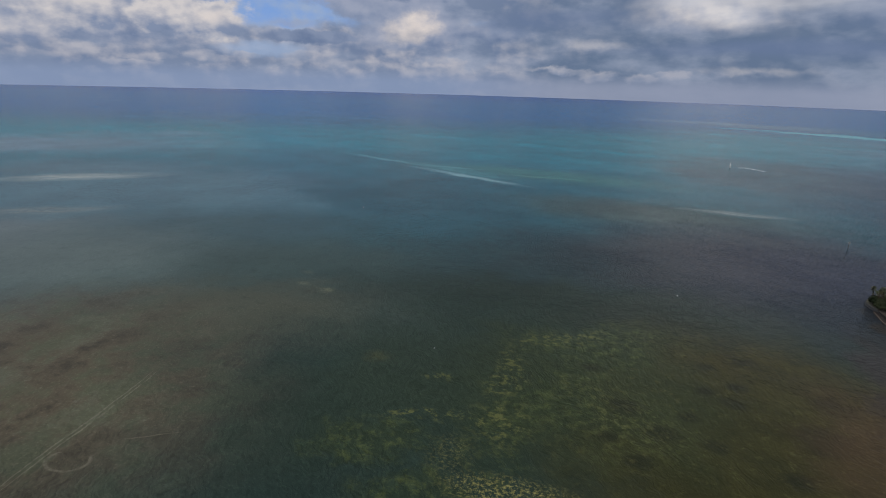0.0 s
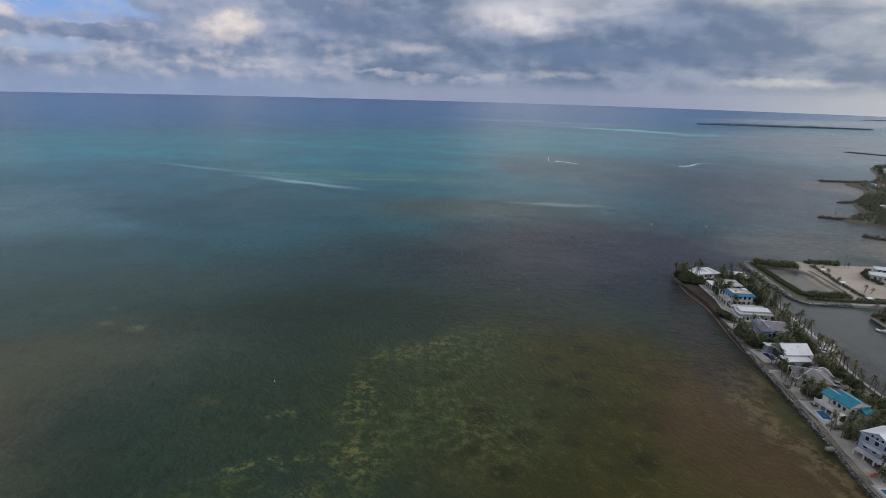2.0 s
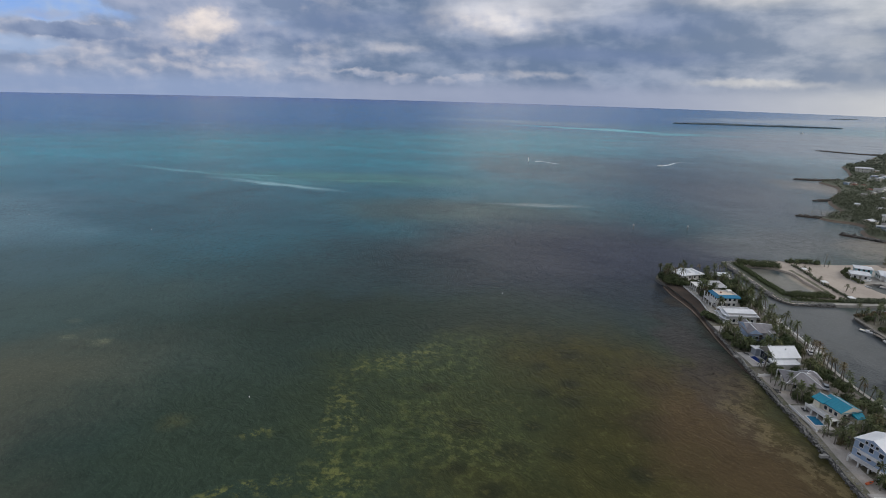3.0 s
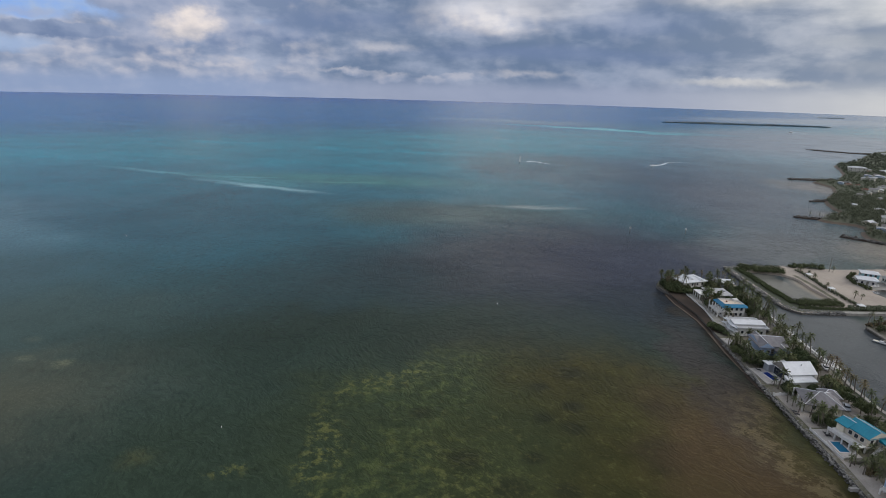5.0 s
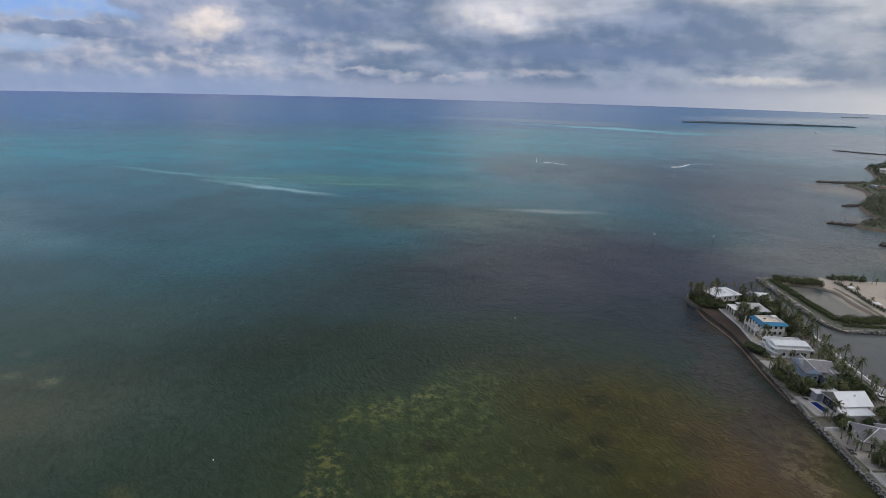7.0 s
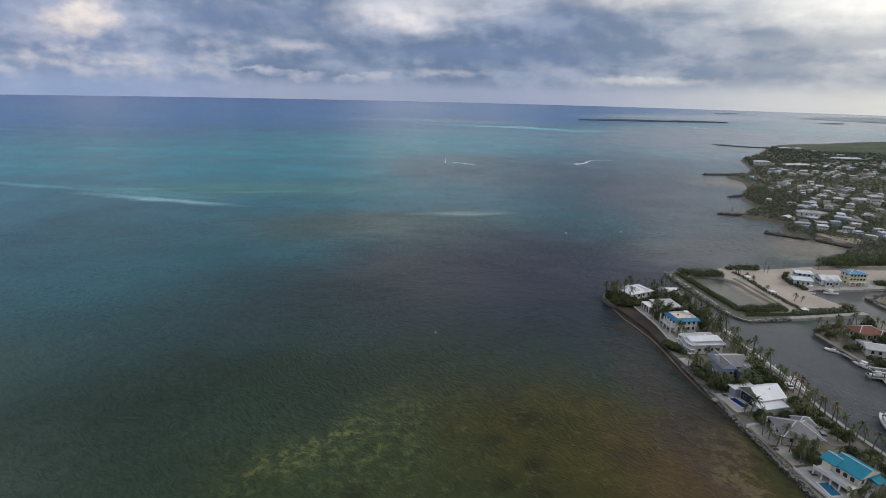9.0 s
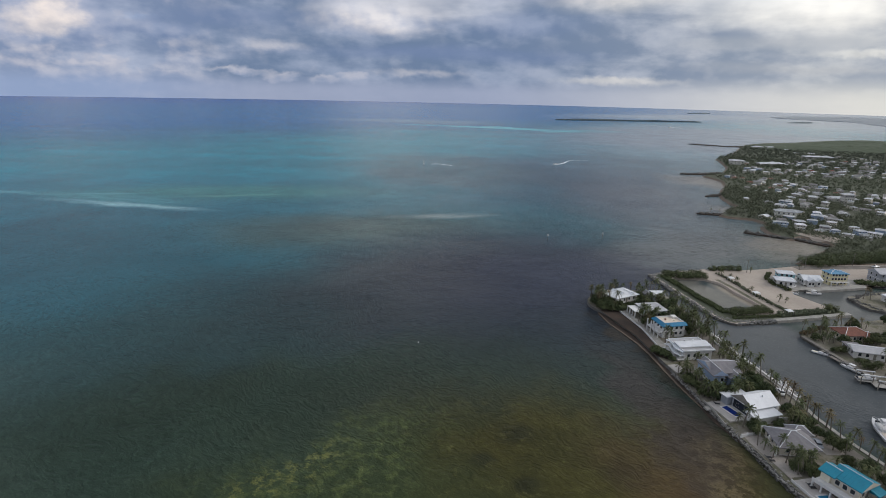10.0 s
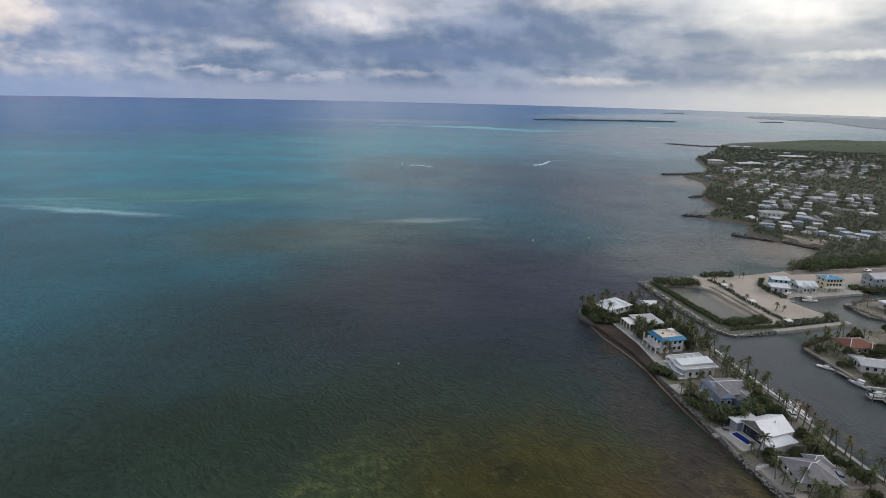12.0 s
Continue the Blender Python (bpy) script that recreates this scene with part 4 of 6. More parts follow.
def window_mesh(w, h):
    if (w, h) not in CACHE:
        t, d = 0.09, 0.05
        bm = solid((-w / 2, -d, -h / 2, -w / 2 + t, d, h / 2), (w / 2 - t, -d, -h / 2, w / 2, d, h / 2), (-w / 2 + t, -d, -h / 2, w / 2 - t, d, -h / 2 + t), (-w / 2 + t, -d, h / 2 - t, w / 2 - t, d, h / 2))
        a = bpy.data.meshes.new("window")
        bm.to_mesh(a)
        bm.free()
        a.materials.append(OFFWHITE)
        bm = solid((-w / 2 + t, -0.02, -h / 2 + t, w / 2 - t, 0.02, h / 2 - t))
        b = bpy.data.meshes.new("pane")
        bm.to_mesh(b)
        bm.free()
        b.materials.append(GLASS)
        CACHE[w, h] = (a, b)
    return CACHE[w, h]


def window(parent, x, y, z, turn, w=1.2, h=1.4):
    """A framed window on a wall; turn: degrees its outside faces away from -y."""
    a, b = window_mesh(w, h)
    if not parent.get("near"):
        # far off: frame and glass in one piece
        if (w, h, "far") not in CACHE:
            bm = bmesh.new()
            bm.from_mesh(a)
            n = len(bm.faces)
            bm.from_mesh(b)
            for k, face in enumerate(bm.faces):
                face.material_index = int(k >= n)
            me = bpy.data.meshes.new("window")
            bm.to_mesh(me)
            bm.free()
            me.materials.append(OFFWHITE)
            me.materials.append(GLASS)
            CACHE[w, h, "far"] = me
        part("window", CACHE[w, h, "far"], None, parent).matrix_basis = pose(x, y, z, 0, 0, turn)
        return
    f = part("window", a, None, parent)
    f.matrix_basis = pose(x, y, z, 0, 0, turn)
    part("pane", b, None, f)


def windows_on(parent, w, d, z, face, count, ww=1.2, wh=1.4):
    if not count:
        return
    span_ = (w if face in "SN" else d) - 1.2
    for k in range(count):
        s = -span_ / 2 + span_ * (k + 0.5) / count
        if face == "S":
            window(parent, s, -d / 2 - 0.03, z, 0, ww, wh)
        elif face == "N":
            window(parent, s, d / 2 + 0.03, z, 180, ww, wh)
        elif face == "W":
            window(parent, -w / 2 - 0.03, s, z, -90, ww, wh)
        else:
            window(parent, w / 2 + 0.03, s, z, 90, ww, wh)


def roof_mesh(kind, w, d, rise, over, thick=0.22):
    """Hip, gable along x or y, shed or flat roof with eaves, as a closed shell with its underside at z 0."""
    x, y = w / 2 + over, d / 2 + over
    if kind == "hip":
        r = max(0.0, abs(x - y))
        a, b = ((-r, 0), (r, 0)) if x > y else ((0, -r), (0, r))
    elif kind == "gable_x":
        a, b = (-x, 0), (x, 0)
    else:
        a, b = (0, -y), (0, y)
    low = [(-x, -y, 0), (x, -y, 0), (x, y, 0), (-x, y, 0)]
    mid = [(p[0], p[1], thick) for p in low]
    top = [(*a, rise + thick), (*b, rise + thick)]
    v = low + mid + top
    f = [(3, 2, 1, 0)] + [(k, (k + 1) % 4, 4 + (k + 1) % 4, 4 + k) for k in range(4)]
    if kind == "flat":
        v = low + mid
        f.append((4, 5, 6, 7))
    elif kind == "shed":
        v = low + [(-x, -y, thick), (x, -y, thick), (x, y, thick + rise), (-x, y, thick + rise)]
        f.append((4, 5, 6, 7))
    elif (kind == "hip" and x > y) or kind == "gable_x":
        f += [(4, 5, 9, 8), (5, 6, 9), (6, 7, 8, 9), (7, 4, 8)]
    else:
        f += [(4, 5, 8), (5, 6, 9, 8), (6, 7, 9), (7, 4, 8, 9)]
    return v, f


def roof(parent, kind, cx, cy, z, w, d, rise, over, mat, label="", name="roof", gable=None):
    v, f = roof_mesh(kind, w, d, rise, over)
    me = mesh_of(name, v, f, mat)
    if gable and kind in ("gable_x", "gable_y"):
        # the boarded triangle under each end of the ridge
        me.materials.append(gable)
        for face in me.polygons:
            face.material_index = int(len(face.vertices) == 3)
    ob = part(name, me, None, parent, label)
    ob.matrix_basis = pose(cx, cy, z)
    x, y = w / 2 + over, d / 2 + over
    if kind != "flat" and rise > 0.6 and kind != "shed" and parent.get("near"):
        # ridge and hip caps
        caps = []
        top = v[8:]
        caps.append((top[0], top[1]))
        if kind == "hip":
            ends = ((4, 0), (7, 0), (5, 1), (6, 1)) if x > y else ((4, 0), (5, 0), (6, 1), (7, 1))
            caps += [(v[i], top[k]) for i, k in ends]
        for a, b in caps:
            if (Vector(a) - Vector(b)).length > 0.3:
                bm = tube(bmesh.new(), [a, b], [0.13, 0.13], 5)
                part("ridge_cap", bm, WHITE if mat is not DARKROOF else DARKROOF, ob)
    if mat in (TEALROOF,) and kind != "flat" and parent.get("near"):
        # standing seams
        gable_y = kind == "gable_y"
        run = y if gable_y else x
        half = x if gable_y else y
        n = int(run * 2 / 0.9)
        for k in range(1, n):
            s = -run + 2 * run * k / n
            for side in ((-1, 1) if kind != "shed" else (0,)):
                if kind == "hip":
                    continue
                if kind == "shed":
                    a, b = (s, -y, 0.24), (s, y, rise + 0.24)
                elif gable_y:
                    a, b = (side * half, s, 0.24), (side * 0.1, s, rise + 0.22)
                else:
                    a, b = (s, side * half, 0.24), (s, side * 0.1, rise + 0.22)
                part("seam", tube(bmesh.new(), [a, b], [0.035, 0.035], 4), mat, ob)
    return ob


def parapet(parent, w, d, z, h, t, mat, label=""):
    bm = solid((-w / 2, -d / 2, z, w / 2, -d / 2 + t, z + h), (-w / 2, d / 2 - t, z, w / 2, d / 2, z + h), (-w / 2, -d / 2 + t, z, -w / 2 + t, d / 2 - t, z + h), (w / 2 - t, -d / 2 + t, z, w / 2, d / 2 - t, z + h))
    return part("parapet", bm, mat, parent, label)


def columns(parent, places, z0, z1, r=0.18, mat=None):
    for x, y in places:
        part("column", solid((x - r, y - r, z0, x + r, y + r, z1)), mat or OFFWHITE, parent)


def railing(parent, pts, z, mat=None, h=1.0):
    """A balcony rail: handrail and bottom rail, with single posts."""
    bm = bmesh.new()
    for a, b in zip(pts, pts[1:]):
        for zz in (z + h, z + h * 0.55, z + 0.15):
            tube(bm, [(*a, zz), (*b, zz)], [0.035, 0.035], 4)
    rail = part("railing", bm, mat or OFFWHITE, parent)
    for x, y, _ in along(pts, 1.5):
        part("post", tube(bmesh.new(), [(x, y, z), (x, y, z + h)], [0.045, 0.045], 4), mat or OFFWHITE, rail)


def house(label, cx, cy, w, d, storeys, wall, roof_kind, roof_mat, rise=2.0, over=0.6, h=2.8, turn=0.0, stilts=0.0, base=1.2, win=(3, 3, 2, 2), group="", near=True, roof_label="", gable=None):
    """A house on its plot: storeys, windows on each face (W, S, E, N), a door and a roof, on columns if stilts is given."""
    t = thing("house", pose(cx, cy, base, 0, 0, turn), label, "house", group)
    if near:
        t["near"] = 1
    z = stilts
    if stilts:
        cols = [(sx * (w / 2 - 0.3), y) for sx in (-1, 1) for y in np.linspace(-d / 2 + 0.3, d / 2 - 0.3, 4)]
        columns(t, cols, 0, z)
        part("stair_core", solid((-w * 0.12, -d * 0.3, 0, w * 0.32, d * 0.3, z)), wall, t)
    for k in range(storeys):
        part("wall", solid((-w / 2, -d / 2, z, w / 2, d / 2, z + h)), wall, t)
        if near:
            part("floor_band", solid((-w / 2 - 0.06, -d / 2 - 0.06, z - 0.12, w / 2 + 0.06, d / 2 + 0.06, z + 0.1)), OFFWHITE, t)
        for face, count in zip("WSEN", win):
            windows_on(t, w, d, z + 1.55, face, count)
        z += h
    f = part("door", solid((-0.5, -d / 2 - 0.07, stilts, 0.5, -d / 2 - 0.02, stilts + 2.1)), WOOD, t)
    if roof_kind:
        roof(t, roof_kind, 0, 0, z, w, d, rise, over, roof_mat, roof_label, "roof", gable or wall)
    return t, z


def deck(name, x0, y0, x1, y1, z, label, mat=None):
    t = thing(name, pose((x0 + x1) / 2, (y0 + y1) / 2, 1.0), label, "terrace")
    w, d = (x1 - x0) / 2, (y1 - y0) / 2
    part("slab", solid((-w, -d, -0.3, w, d, z - 1.0), bevel=0.04), mat or PAVING, t)
    return t


def pool(x, y, w, d, z, turn, mat, label):
    t = thing("swimming_pool", pose(x, y, z, 0, 0, turn), label, "pool")
    r = 0.35
    part("coping", solid((-w / 2 - r, -d / 2 - r, 0, w / 2 + r, -d / 2, 0.08), (-w / 2 - r, d / 2, 0, w / 2 + r, d / 2 + r, 0.08), (-w / 2 - r, -d / 2, 0, -w / 2, d / 2, 0.08), (w / 2, -d / 2, 0, w / 2 + r, d / 2, 0.08)), OFFWHITE, t)
    part("water", solid((-w / 2, -d / 2, 0, w / 2, d / 2, 0.035)), mat, t)
    return t


# pale blue house on columns
t, z = house("pale blue two-storey house on white columns, white roof", 117.0, 143.6, 8.5, 8.6, 2, BLUEWALL, "gable_x", WHITE, 2.0, 0.3, 2.4, 20, 1.7, win=(3, 3, 2, 3))
for k in (-1.3, 0, 1.3):
    window(t, -4.6, k, 7.35, -90, 0.8, 0.9)
part("balcony", solid((-5.9, -4.2, 1.5, -4.3, 4.2, 1.72), bevel=0.03), OFFWHITE, t)
railing(t, [(-5.85, -4.2), (-5.85, 4.2)], 1.72)
columns(t, [(-5.7, -4), (-5.7, -1.3), (-5.7, 1.3), (-5.7, 4)], 0, 1.5)
part("upper_balcony", solid((-5.6, -2.4, 3.95, -4.3, 2.4, 4.1), bevel=0.03), OFFWHITE, t)
railing(t, [(-4.4, -2.4), (-5.55, -2.4), (-5.55, 2.4), (-4.4, 2.4)], 4.1, None, 0.75)
part("side_roof", solid((4.85, -4.5, 3.4, 8.0, 2.0, 3.65), bevel=0.05), WHITE, t)
part("side_wall", solid((4.28, -4.2, 0, 7.6, 1.8, 3.4)), BLUEWALL, t)
# white house with balconies at the near end
t, z = house("white house with balconies beside a pool", 119, 124, 9, 9, 2, OFFWHITE, "hip", WHITE, 1.8, 0.6, 2.8, -6, 2.2)
part("balcony", solid((-6.2, -4.2, 2.0, -4.5, 4.2, 2.25), bevel=0.03), OFFWHITE, t)
railing(t, [(-6.15, -4.2), (-6.15, 4.2)], 2.25)
deck("pool_deck", 105.8, 124, 112.6, 132.5, 1.5, "pale paved pool deck by the sea wall")
pool(108.2, 128.2, 2.8, 5.2, 1.5, 0, POOL, "blue swimming pool in a pale deck")

# teal roof house
t, z = house("house with a bright teal metal roof and long white balcony", 121.3, 164.7, 6.6, 6.4, 1, CREAMWALL, "gable_y", TEALROOF, 1.7, 0.6, 2.8, 12, 2.0, win=(3, 3, 2, 2), roof_label="bright teal standing-seam metal roof")
roof(t, "gable_y", -1.6, 4.0, 4.7, 4.8, 3.0, 1.2, 0.5, TEALROOF, "lower teal wing roof", "wing_roof")
part("wing_wall", solid((-4.0, 3.22, 2.0, 0.7, 5.4, 4.7)), CREAMWALL, t)
roof(t, "shed", 2.4, -4.4, 3.4, 3.0, 1.6, 0.6, 0.3, TEALROOF, "", "porch_roof")
columns(t, [(1.2, -5.1), (3.7, -5.1)], 0, 3.4)
part("balcony", solid((-6.6, -3.4, 2.2, -3.55, 5.8, 2.45), bevel=0.03), OFFWHITE, t, "long white balcony")
part("balustrade", solid((-6.65, -3.4, 2.46, -6.5, 5.8, 3.3), bevel=0.03), OFFWHITE, t, "solid white balcony front")
columns(t, [(-6.3, y) for y in (-3.2, -1.0, 1.2, 3.4, 5.6)], 0, 2.2)
part("outdoor_stair", solid(*[(-1.9 + 0.28 * k, -5.0, 0.24 * k, -1.6 + 0.28 * k, -3.9, 0.24 * (k + 1)) for k in range(9)]), OFFWHITE, t)
deck("pool_deck", 111.3, 158.6, 116.6, 171.6, 1.6, "pale paved pool deck with a low white wall")
pool(113.6, 163.3, 2.7, 4.6, 1.6, -6, POOL, "blue swimming pool beside the teal house")

# grey hip roof house
t, z = house("low house under a wide grey hip roof with white ridges", 121.9, 183.8, 9.6, 8.6, 1, CREAMWALL, "hip", GREYROOF, 2.4, 0.8, 2.5, -18, 0.3, win=(3, 3, 2, 2))
roof(t, "hip", 4.0, 4.2, 2.8, 5.0, 4.0, 1.6, 0.5, GREYROOF, "", "wing_roof")
part("wing_wall", solid((1.7, 2.4, 0, 6.3, 6.0, 2.8)), CREAMWALL, t)
columns(t, [(-5.9, -4.6), (-5.9, 0), (-5.9, 4.6)], 0, 3.2)

# white house with a tall gable and a lower wing
# grey wall, wood gable and dark glass stand in for recessed porch shade
t, z = house("white house with a steep white metal roof and terrace", 125.2, 201.4, 9.4, 7.6, 1, GREYWALL, "gable_x", WHITE, 2.6, 0.6, 3.4, 4, 0.3, win=(2, 3, 2, 2), roof_label="steep white metal roof", gable=WOOD)
part("porch_shade_panel", solid((-4.78, -3.2, 0.6, -4.72, 3.2, 3.3)), GLASS, t, "dark glass panel in place of porch shade")
roof(t, "shed", -1.6, -5.3, 2.6, 9.2, 3.4, 0.5, 0.4, WHITE, "low white wing roof", "wing_roof")
part("wing_wall", solid((-6.0, -6.9, 0, 2.8, -3.7, 2.6)), OFFWHITE, t)
roof(t, "flat", -2.6, 5.6, 3.2, 7.5, 2.6, 0.1, 0.4, WHITE, "", "north_roof")
part("north_wall", solid((-6.2, 4.2, 0, 1.0, 6.8, 3.2)), GREYWALL, t)
part("roof_vent", tube(bmesh.new(), [(1, -1.4, 5.5), (1, -1.4, 6.3)], [0.18, 0.18], 8), WHITE, t)
part("bay", solid((4.7, -3.4, 0, 6.2, -0.6, 3.2)), OFFWHITE, t)
deck("pool_deck", 113.6, 197.2, 120.4, 208.0, 1.55, "white pool terrace behind the sea wall")
pool(117.9, 202.0, 2.3, 5.4, 1.55, 8, DEEPPOOL, "deep blue swimming pool on a white terrace")
deck("sea_stair", 111.2, 204.4, 114.0, 206.2, 1.3, "pale concrete steps over the sea wall", CONCRETE)

# grey house of several gables with pale blue walls
t, z = house("house of several grey gables with pale blue walls", 127.6, 221.0, 9.5, 9.0, 1, BLUEWALL, "gable_x", GREYROOF, 1.9, 0.6, 2.9, -8, 1.8, win=(3, 3, 2, 2))
roof(t, "gable_y", -3.2, -1.6, 4.75, 4.4, 9.6, 1.9, 0.5, GREYROOF, "", "west_roof", BLUEWALL)
part("west_wall", solid((-5.2, -6.0, 0, -1.2, 3.0, 4.75)), BLUEWALL, t)
for k in (-4.3, -2.1):
    window(t, k, -6.05, 3.0, 0)
roof(t, "gable_y", 3.0, -4.4, 3.6, 4.6, 4.0, 1.6, 0.5, GREYROOF, "", "south_roof", BLUEWALL)
part("south_wall", solid((0.9, -6.2, 0, 5.1, -4.4, 3.6)), BLUEWALL, t)
part("balcony", solid((-6.9, -3.2, 1.9, -5.2, 3.0, 2.1), bevel=0.03), OFFWHITE, t)
railing(t, [(-6.85, -3.2), (-6.85, 3.0)], 2.1)

# flat-roofed white house with curved corner
t, z = house("modern white house with flat stepped roofs", 130.0, 239.0, 11.4, 9.4, 1, OFFWHITE, None, WHITE, 0, 0, 3.3, -3, 0.4, win=(4, 4, 3, 3))
roof(t, "flat", 0, 0, 3.7, 11.4, 9.4, 0, 0.7, LIGHTGREYROOF, "pale grey flat roof")
parapet(t, 12.8, 10.8, 3.92, 0.4, 0.3, WHITE)


def wavy(parent, name, y0, y1, x_in, x_out, swing, z, thick, mat, label=""):
    """A slab whose open edge runs in curves, with a rounded lip."""
    n, verts, faces = 22, [], []
    for i in range(n + 1):
        s = i / n
        y, x = y0 + (y1 - y0) * s, x_out - swing * math.sin(s * math.pi * 2.2 - 0.6)
        for q, zz in ((x_in, z), (x + 0.12, z), (x, z + thick * 0.3), (x, z + thick * 0.8), (x + 0.12, z + thick), (x_in, z + thick)):
            verts.append((q, y, zz))
    for i in range(n):
        for k in range(6):
            a, b = i * 6 + k, i * 6 + (k + 1) % 6
            faces.append((a, b, b + 6, a + 6))
    faces += [tuple(range(5, -1, -1)), tuple(n * 6 + k for k in range(6))]
    return part(name, mesh_of(name, verts, faces, mat), None, parent, label)


part("middle_wall", solid((-6.2, -2.6, 3.95, 6.0, 0.6, 4.5)), OFFWHITE, t)
roof(t, "shed", -0.1, -1.0, 4.5, 12.4, 3.4, 0.5, 0.25, WHITE, "sloping white roof band", "middle_roof")
for zz, reach, wave in ((0.55, -8.6, 0.7), (2.15, -7.9, 0.6), (3.72, -7.3, 0.55)):
    wavy(t, "curved_terrace", -5.2, 5.2, -5.72 if zz < 3 else -6.42, reach, wave, zz, 0.3, WHITE if zz > 1 else OFFWHITE, "white terrace slab with a curving edge")
columns(t, [(-7.1, y) for y in (-4.6, -1.5, 1.5, 4.6)], 0.85, 3.72, 0.14)
part("air_conditioner", solid((-1.2, 2.4, 3.95, -0.3, 3.3, 4.6), bevel=0.05), LIGHTGREYROOF, t)
part("roof_hatch", solid((2.6, 2.8, 3.95, 3.3, 3.6, 4.3), bevel=0.04), WHITE, t)

# blue-trimmed three-storey house
t, z = house("white house with bright blue roof edge and cream deck", 132.8, 257.2, 9.6, 7.6, 2, OFFWHITE, None, WHITE, 0, 0, 2.4, -1, 0.2, win=(3, 4, 3, 3))
v, f = roof_mesh("flat", 9.6, 7.6, 0, 0.8, 0.2)
part("eave", mesh_of("eave", v, f, BLUEROOF), None, t).matrix_basis = pose(0, 0, z)
x, y = 5.6, 4.6
part("mansard", mesh_of("mansard", [(-x, -y, z + 0.2), (x, -y, z + 0.2), (x, y, z + 0.2), (-x, y, z + 0.2), (-x + 1.3, -y + 1.3, z + 1.3), (x - 1.3, -y + 1.3, z + 1.3), (x - 1.3, y - 1.3, z + 1.3), (-x + 1.3, y - 1.3, z + 1.3)],
     [(0, 1, 5, 4), (1, 2, 6, 5), (2, 3, 7, 6), (3, 0, 4, 7)], BLUEROOF), None, t, "bright blue sloping metal roof edge")
part("roof_deck", solid((-x + 1.35, -y + 1.35, z + 0.3, x - 1.35, y - 1.35, z + 0.75)), CREAMROOF, t, "cream roof deck")
part("roof_parapet", solid((-x + 1.3, -y + 1.3, z + 0.75, x - 1.3, -y + 1.5, z + 1.4), (-x + 1.3, y - 1.5, z + 0.75, x - 1.3, y - 1.3, z + 1.4), (-x + 1.3, -y + 1.5, z + 0.75, -x + 1.5, y - 1.5, z + 1.4), (x - 1.5, -y + 1.5, z + 0.75, x - 1.3, y - 1.5, z + 1.4)), OFFWHITE, t)
part("balcony", solid((-7.4, -4.2, 2.48, -5.05, 4.2, 2.7), bevel=0.03), OFFWHITE, t)
railing(t, [(-5.1, -4.15), (-7.35, -4.15), (-7.35, 4.15), (-5.1, 4.15)], 2.7)
columns(t, [(-7.2, y) for y in (-4.0, -1.3, 1.3, 4.0)], 0, 5.4)
part("side_block", solid((5.12, -2.4, 0, 7.0, 3.2, z - 1.1)), OFFWHITE, t)
part("side_mansard", mesh_of("side_mansard", [(5.95, -2.9, z - 1.0), (7.6, -2.9, z - 1.0), (7.6, 3.7, z - 1.0), (5.95, 3.7, z - 1.0), (5.95, -1.8, z + 0.15), (6.5, -1.8, z + 0.15), (6.5, 2.6, z + 0.15), (5.95, 2.6, z + 0.15)],
     [(0, 1, 5, 4), (1, 2, 6, 5), (2, 3, 7, 6), (4, 5, 6, 7), (3, 2, 1, 0), (0, 4, 7, 3)], BLUEROOF), None, t, "bright blue sloping metal roof edge")
part("stair_head", solid((2.2, 1.2, z + 0.75, 4.2, 3.2, z + 1.75), bevel=0.04), OFFWHITE, t)
part("roof_chair", solid((-1.6, 0.6, z + 0.75, -1.0, 1.2, z + 1.25), bevel=0.05), REDROOF, t)
part("roof_chair", solid((1.4, -1.0, z + 0.75, 2.0, -0.4, z + 1.25), bevel=0.05), CREAMWALL, t)
sheet("pavement_terrace", [(121.2, 245.5), (124.4, 262), (124.9, 281.5), (128.2, 281.5), (127.6, 262), (125.0, 245.5)], 1.5, CONCRETE, 0.5)
sheet("beach_dry_wrack", [(116.5, 240), (118.4, 257), (117.4, 272), (116.6, 284), (121, 287), (124.7, 281.5), (124.2, 262), (121, 245.5), (119.6, 236)], 1.2, WRACK, 0.06)
deck("sea_terrace", 116.2, 226.5, 120.4, 232.5, 1.4, "small white terrace by the shore")

# grey flat-roofed house
t, z = house("low house with stepped pale grey flat roofs and columns", 136.7, 275.6, 9.4, 9.0, 1, OFFWHITE, None, WHITE, 0, 0, 3.2, -2, 0.5, win=(4, 4, 3, 3))
roof(t, "hip", 0, 0, 3.7, 9.4, 9.0, 0.55, 0.7, LIGHTGREYROOF, "pale grey low roof")
roof(t, "flat", 1.4, 1.0, 4.3, 3.8, 3.0, 0, 0.2, LIGHTGREYROOF, "", "upper_roof")
part("pergola_roof", solid((-9.2, -2.4, 2.9, -5.3, 4.6, 3.15), bevel=0.04), OFFWHITE, t)
columns(t, [(-9.0, y) for y in (-2.2, 0, 2.2, 4.4)], 0, 2.9)
part("awning", solid((-5.9, -4.0, 2.7, -5.3, 1.0, 2.85), bevel=0.03), TEALROOF, t, "small teal awning")

# tip houses
t, z = house("white house with a broad white roof among palms", 131.6, 293.8, 13.2, 8.8, 1, OFFWHITE, "hip", WHITE, 0.9, 0.8, 2.8, 16, 0.9, win=(4, 4, 2, 3))
roof(t, "gable_y", -1.0, 0.4, 3.8, 3.4, 6.4, 1.2, 0.2, WHITE, "", "lantern_roof")
roof(t, "gable_y", 3.6, -1.6, 3.6, 3.0, 5.6, 1.0, 0.3, WHITE, "", "porch_roof")
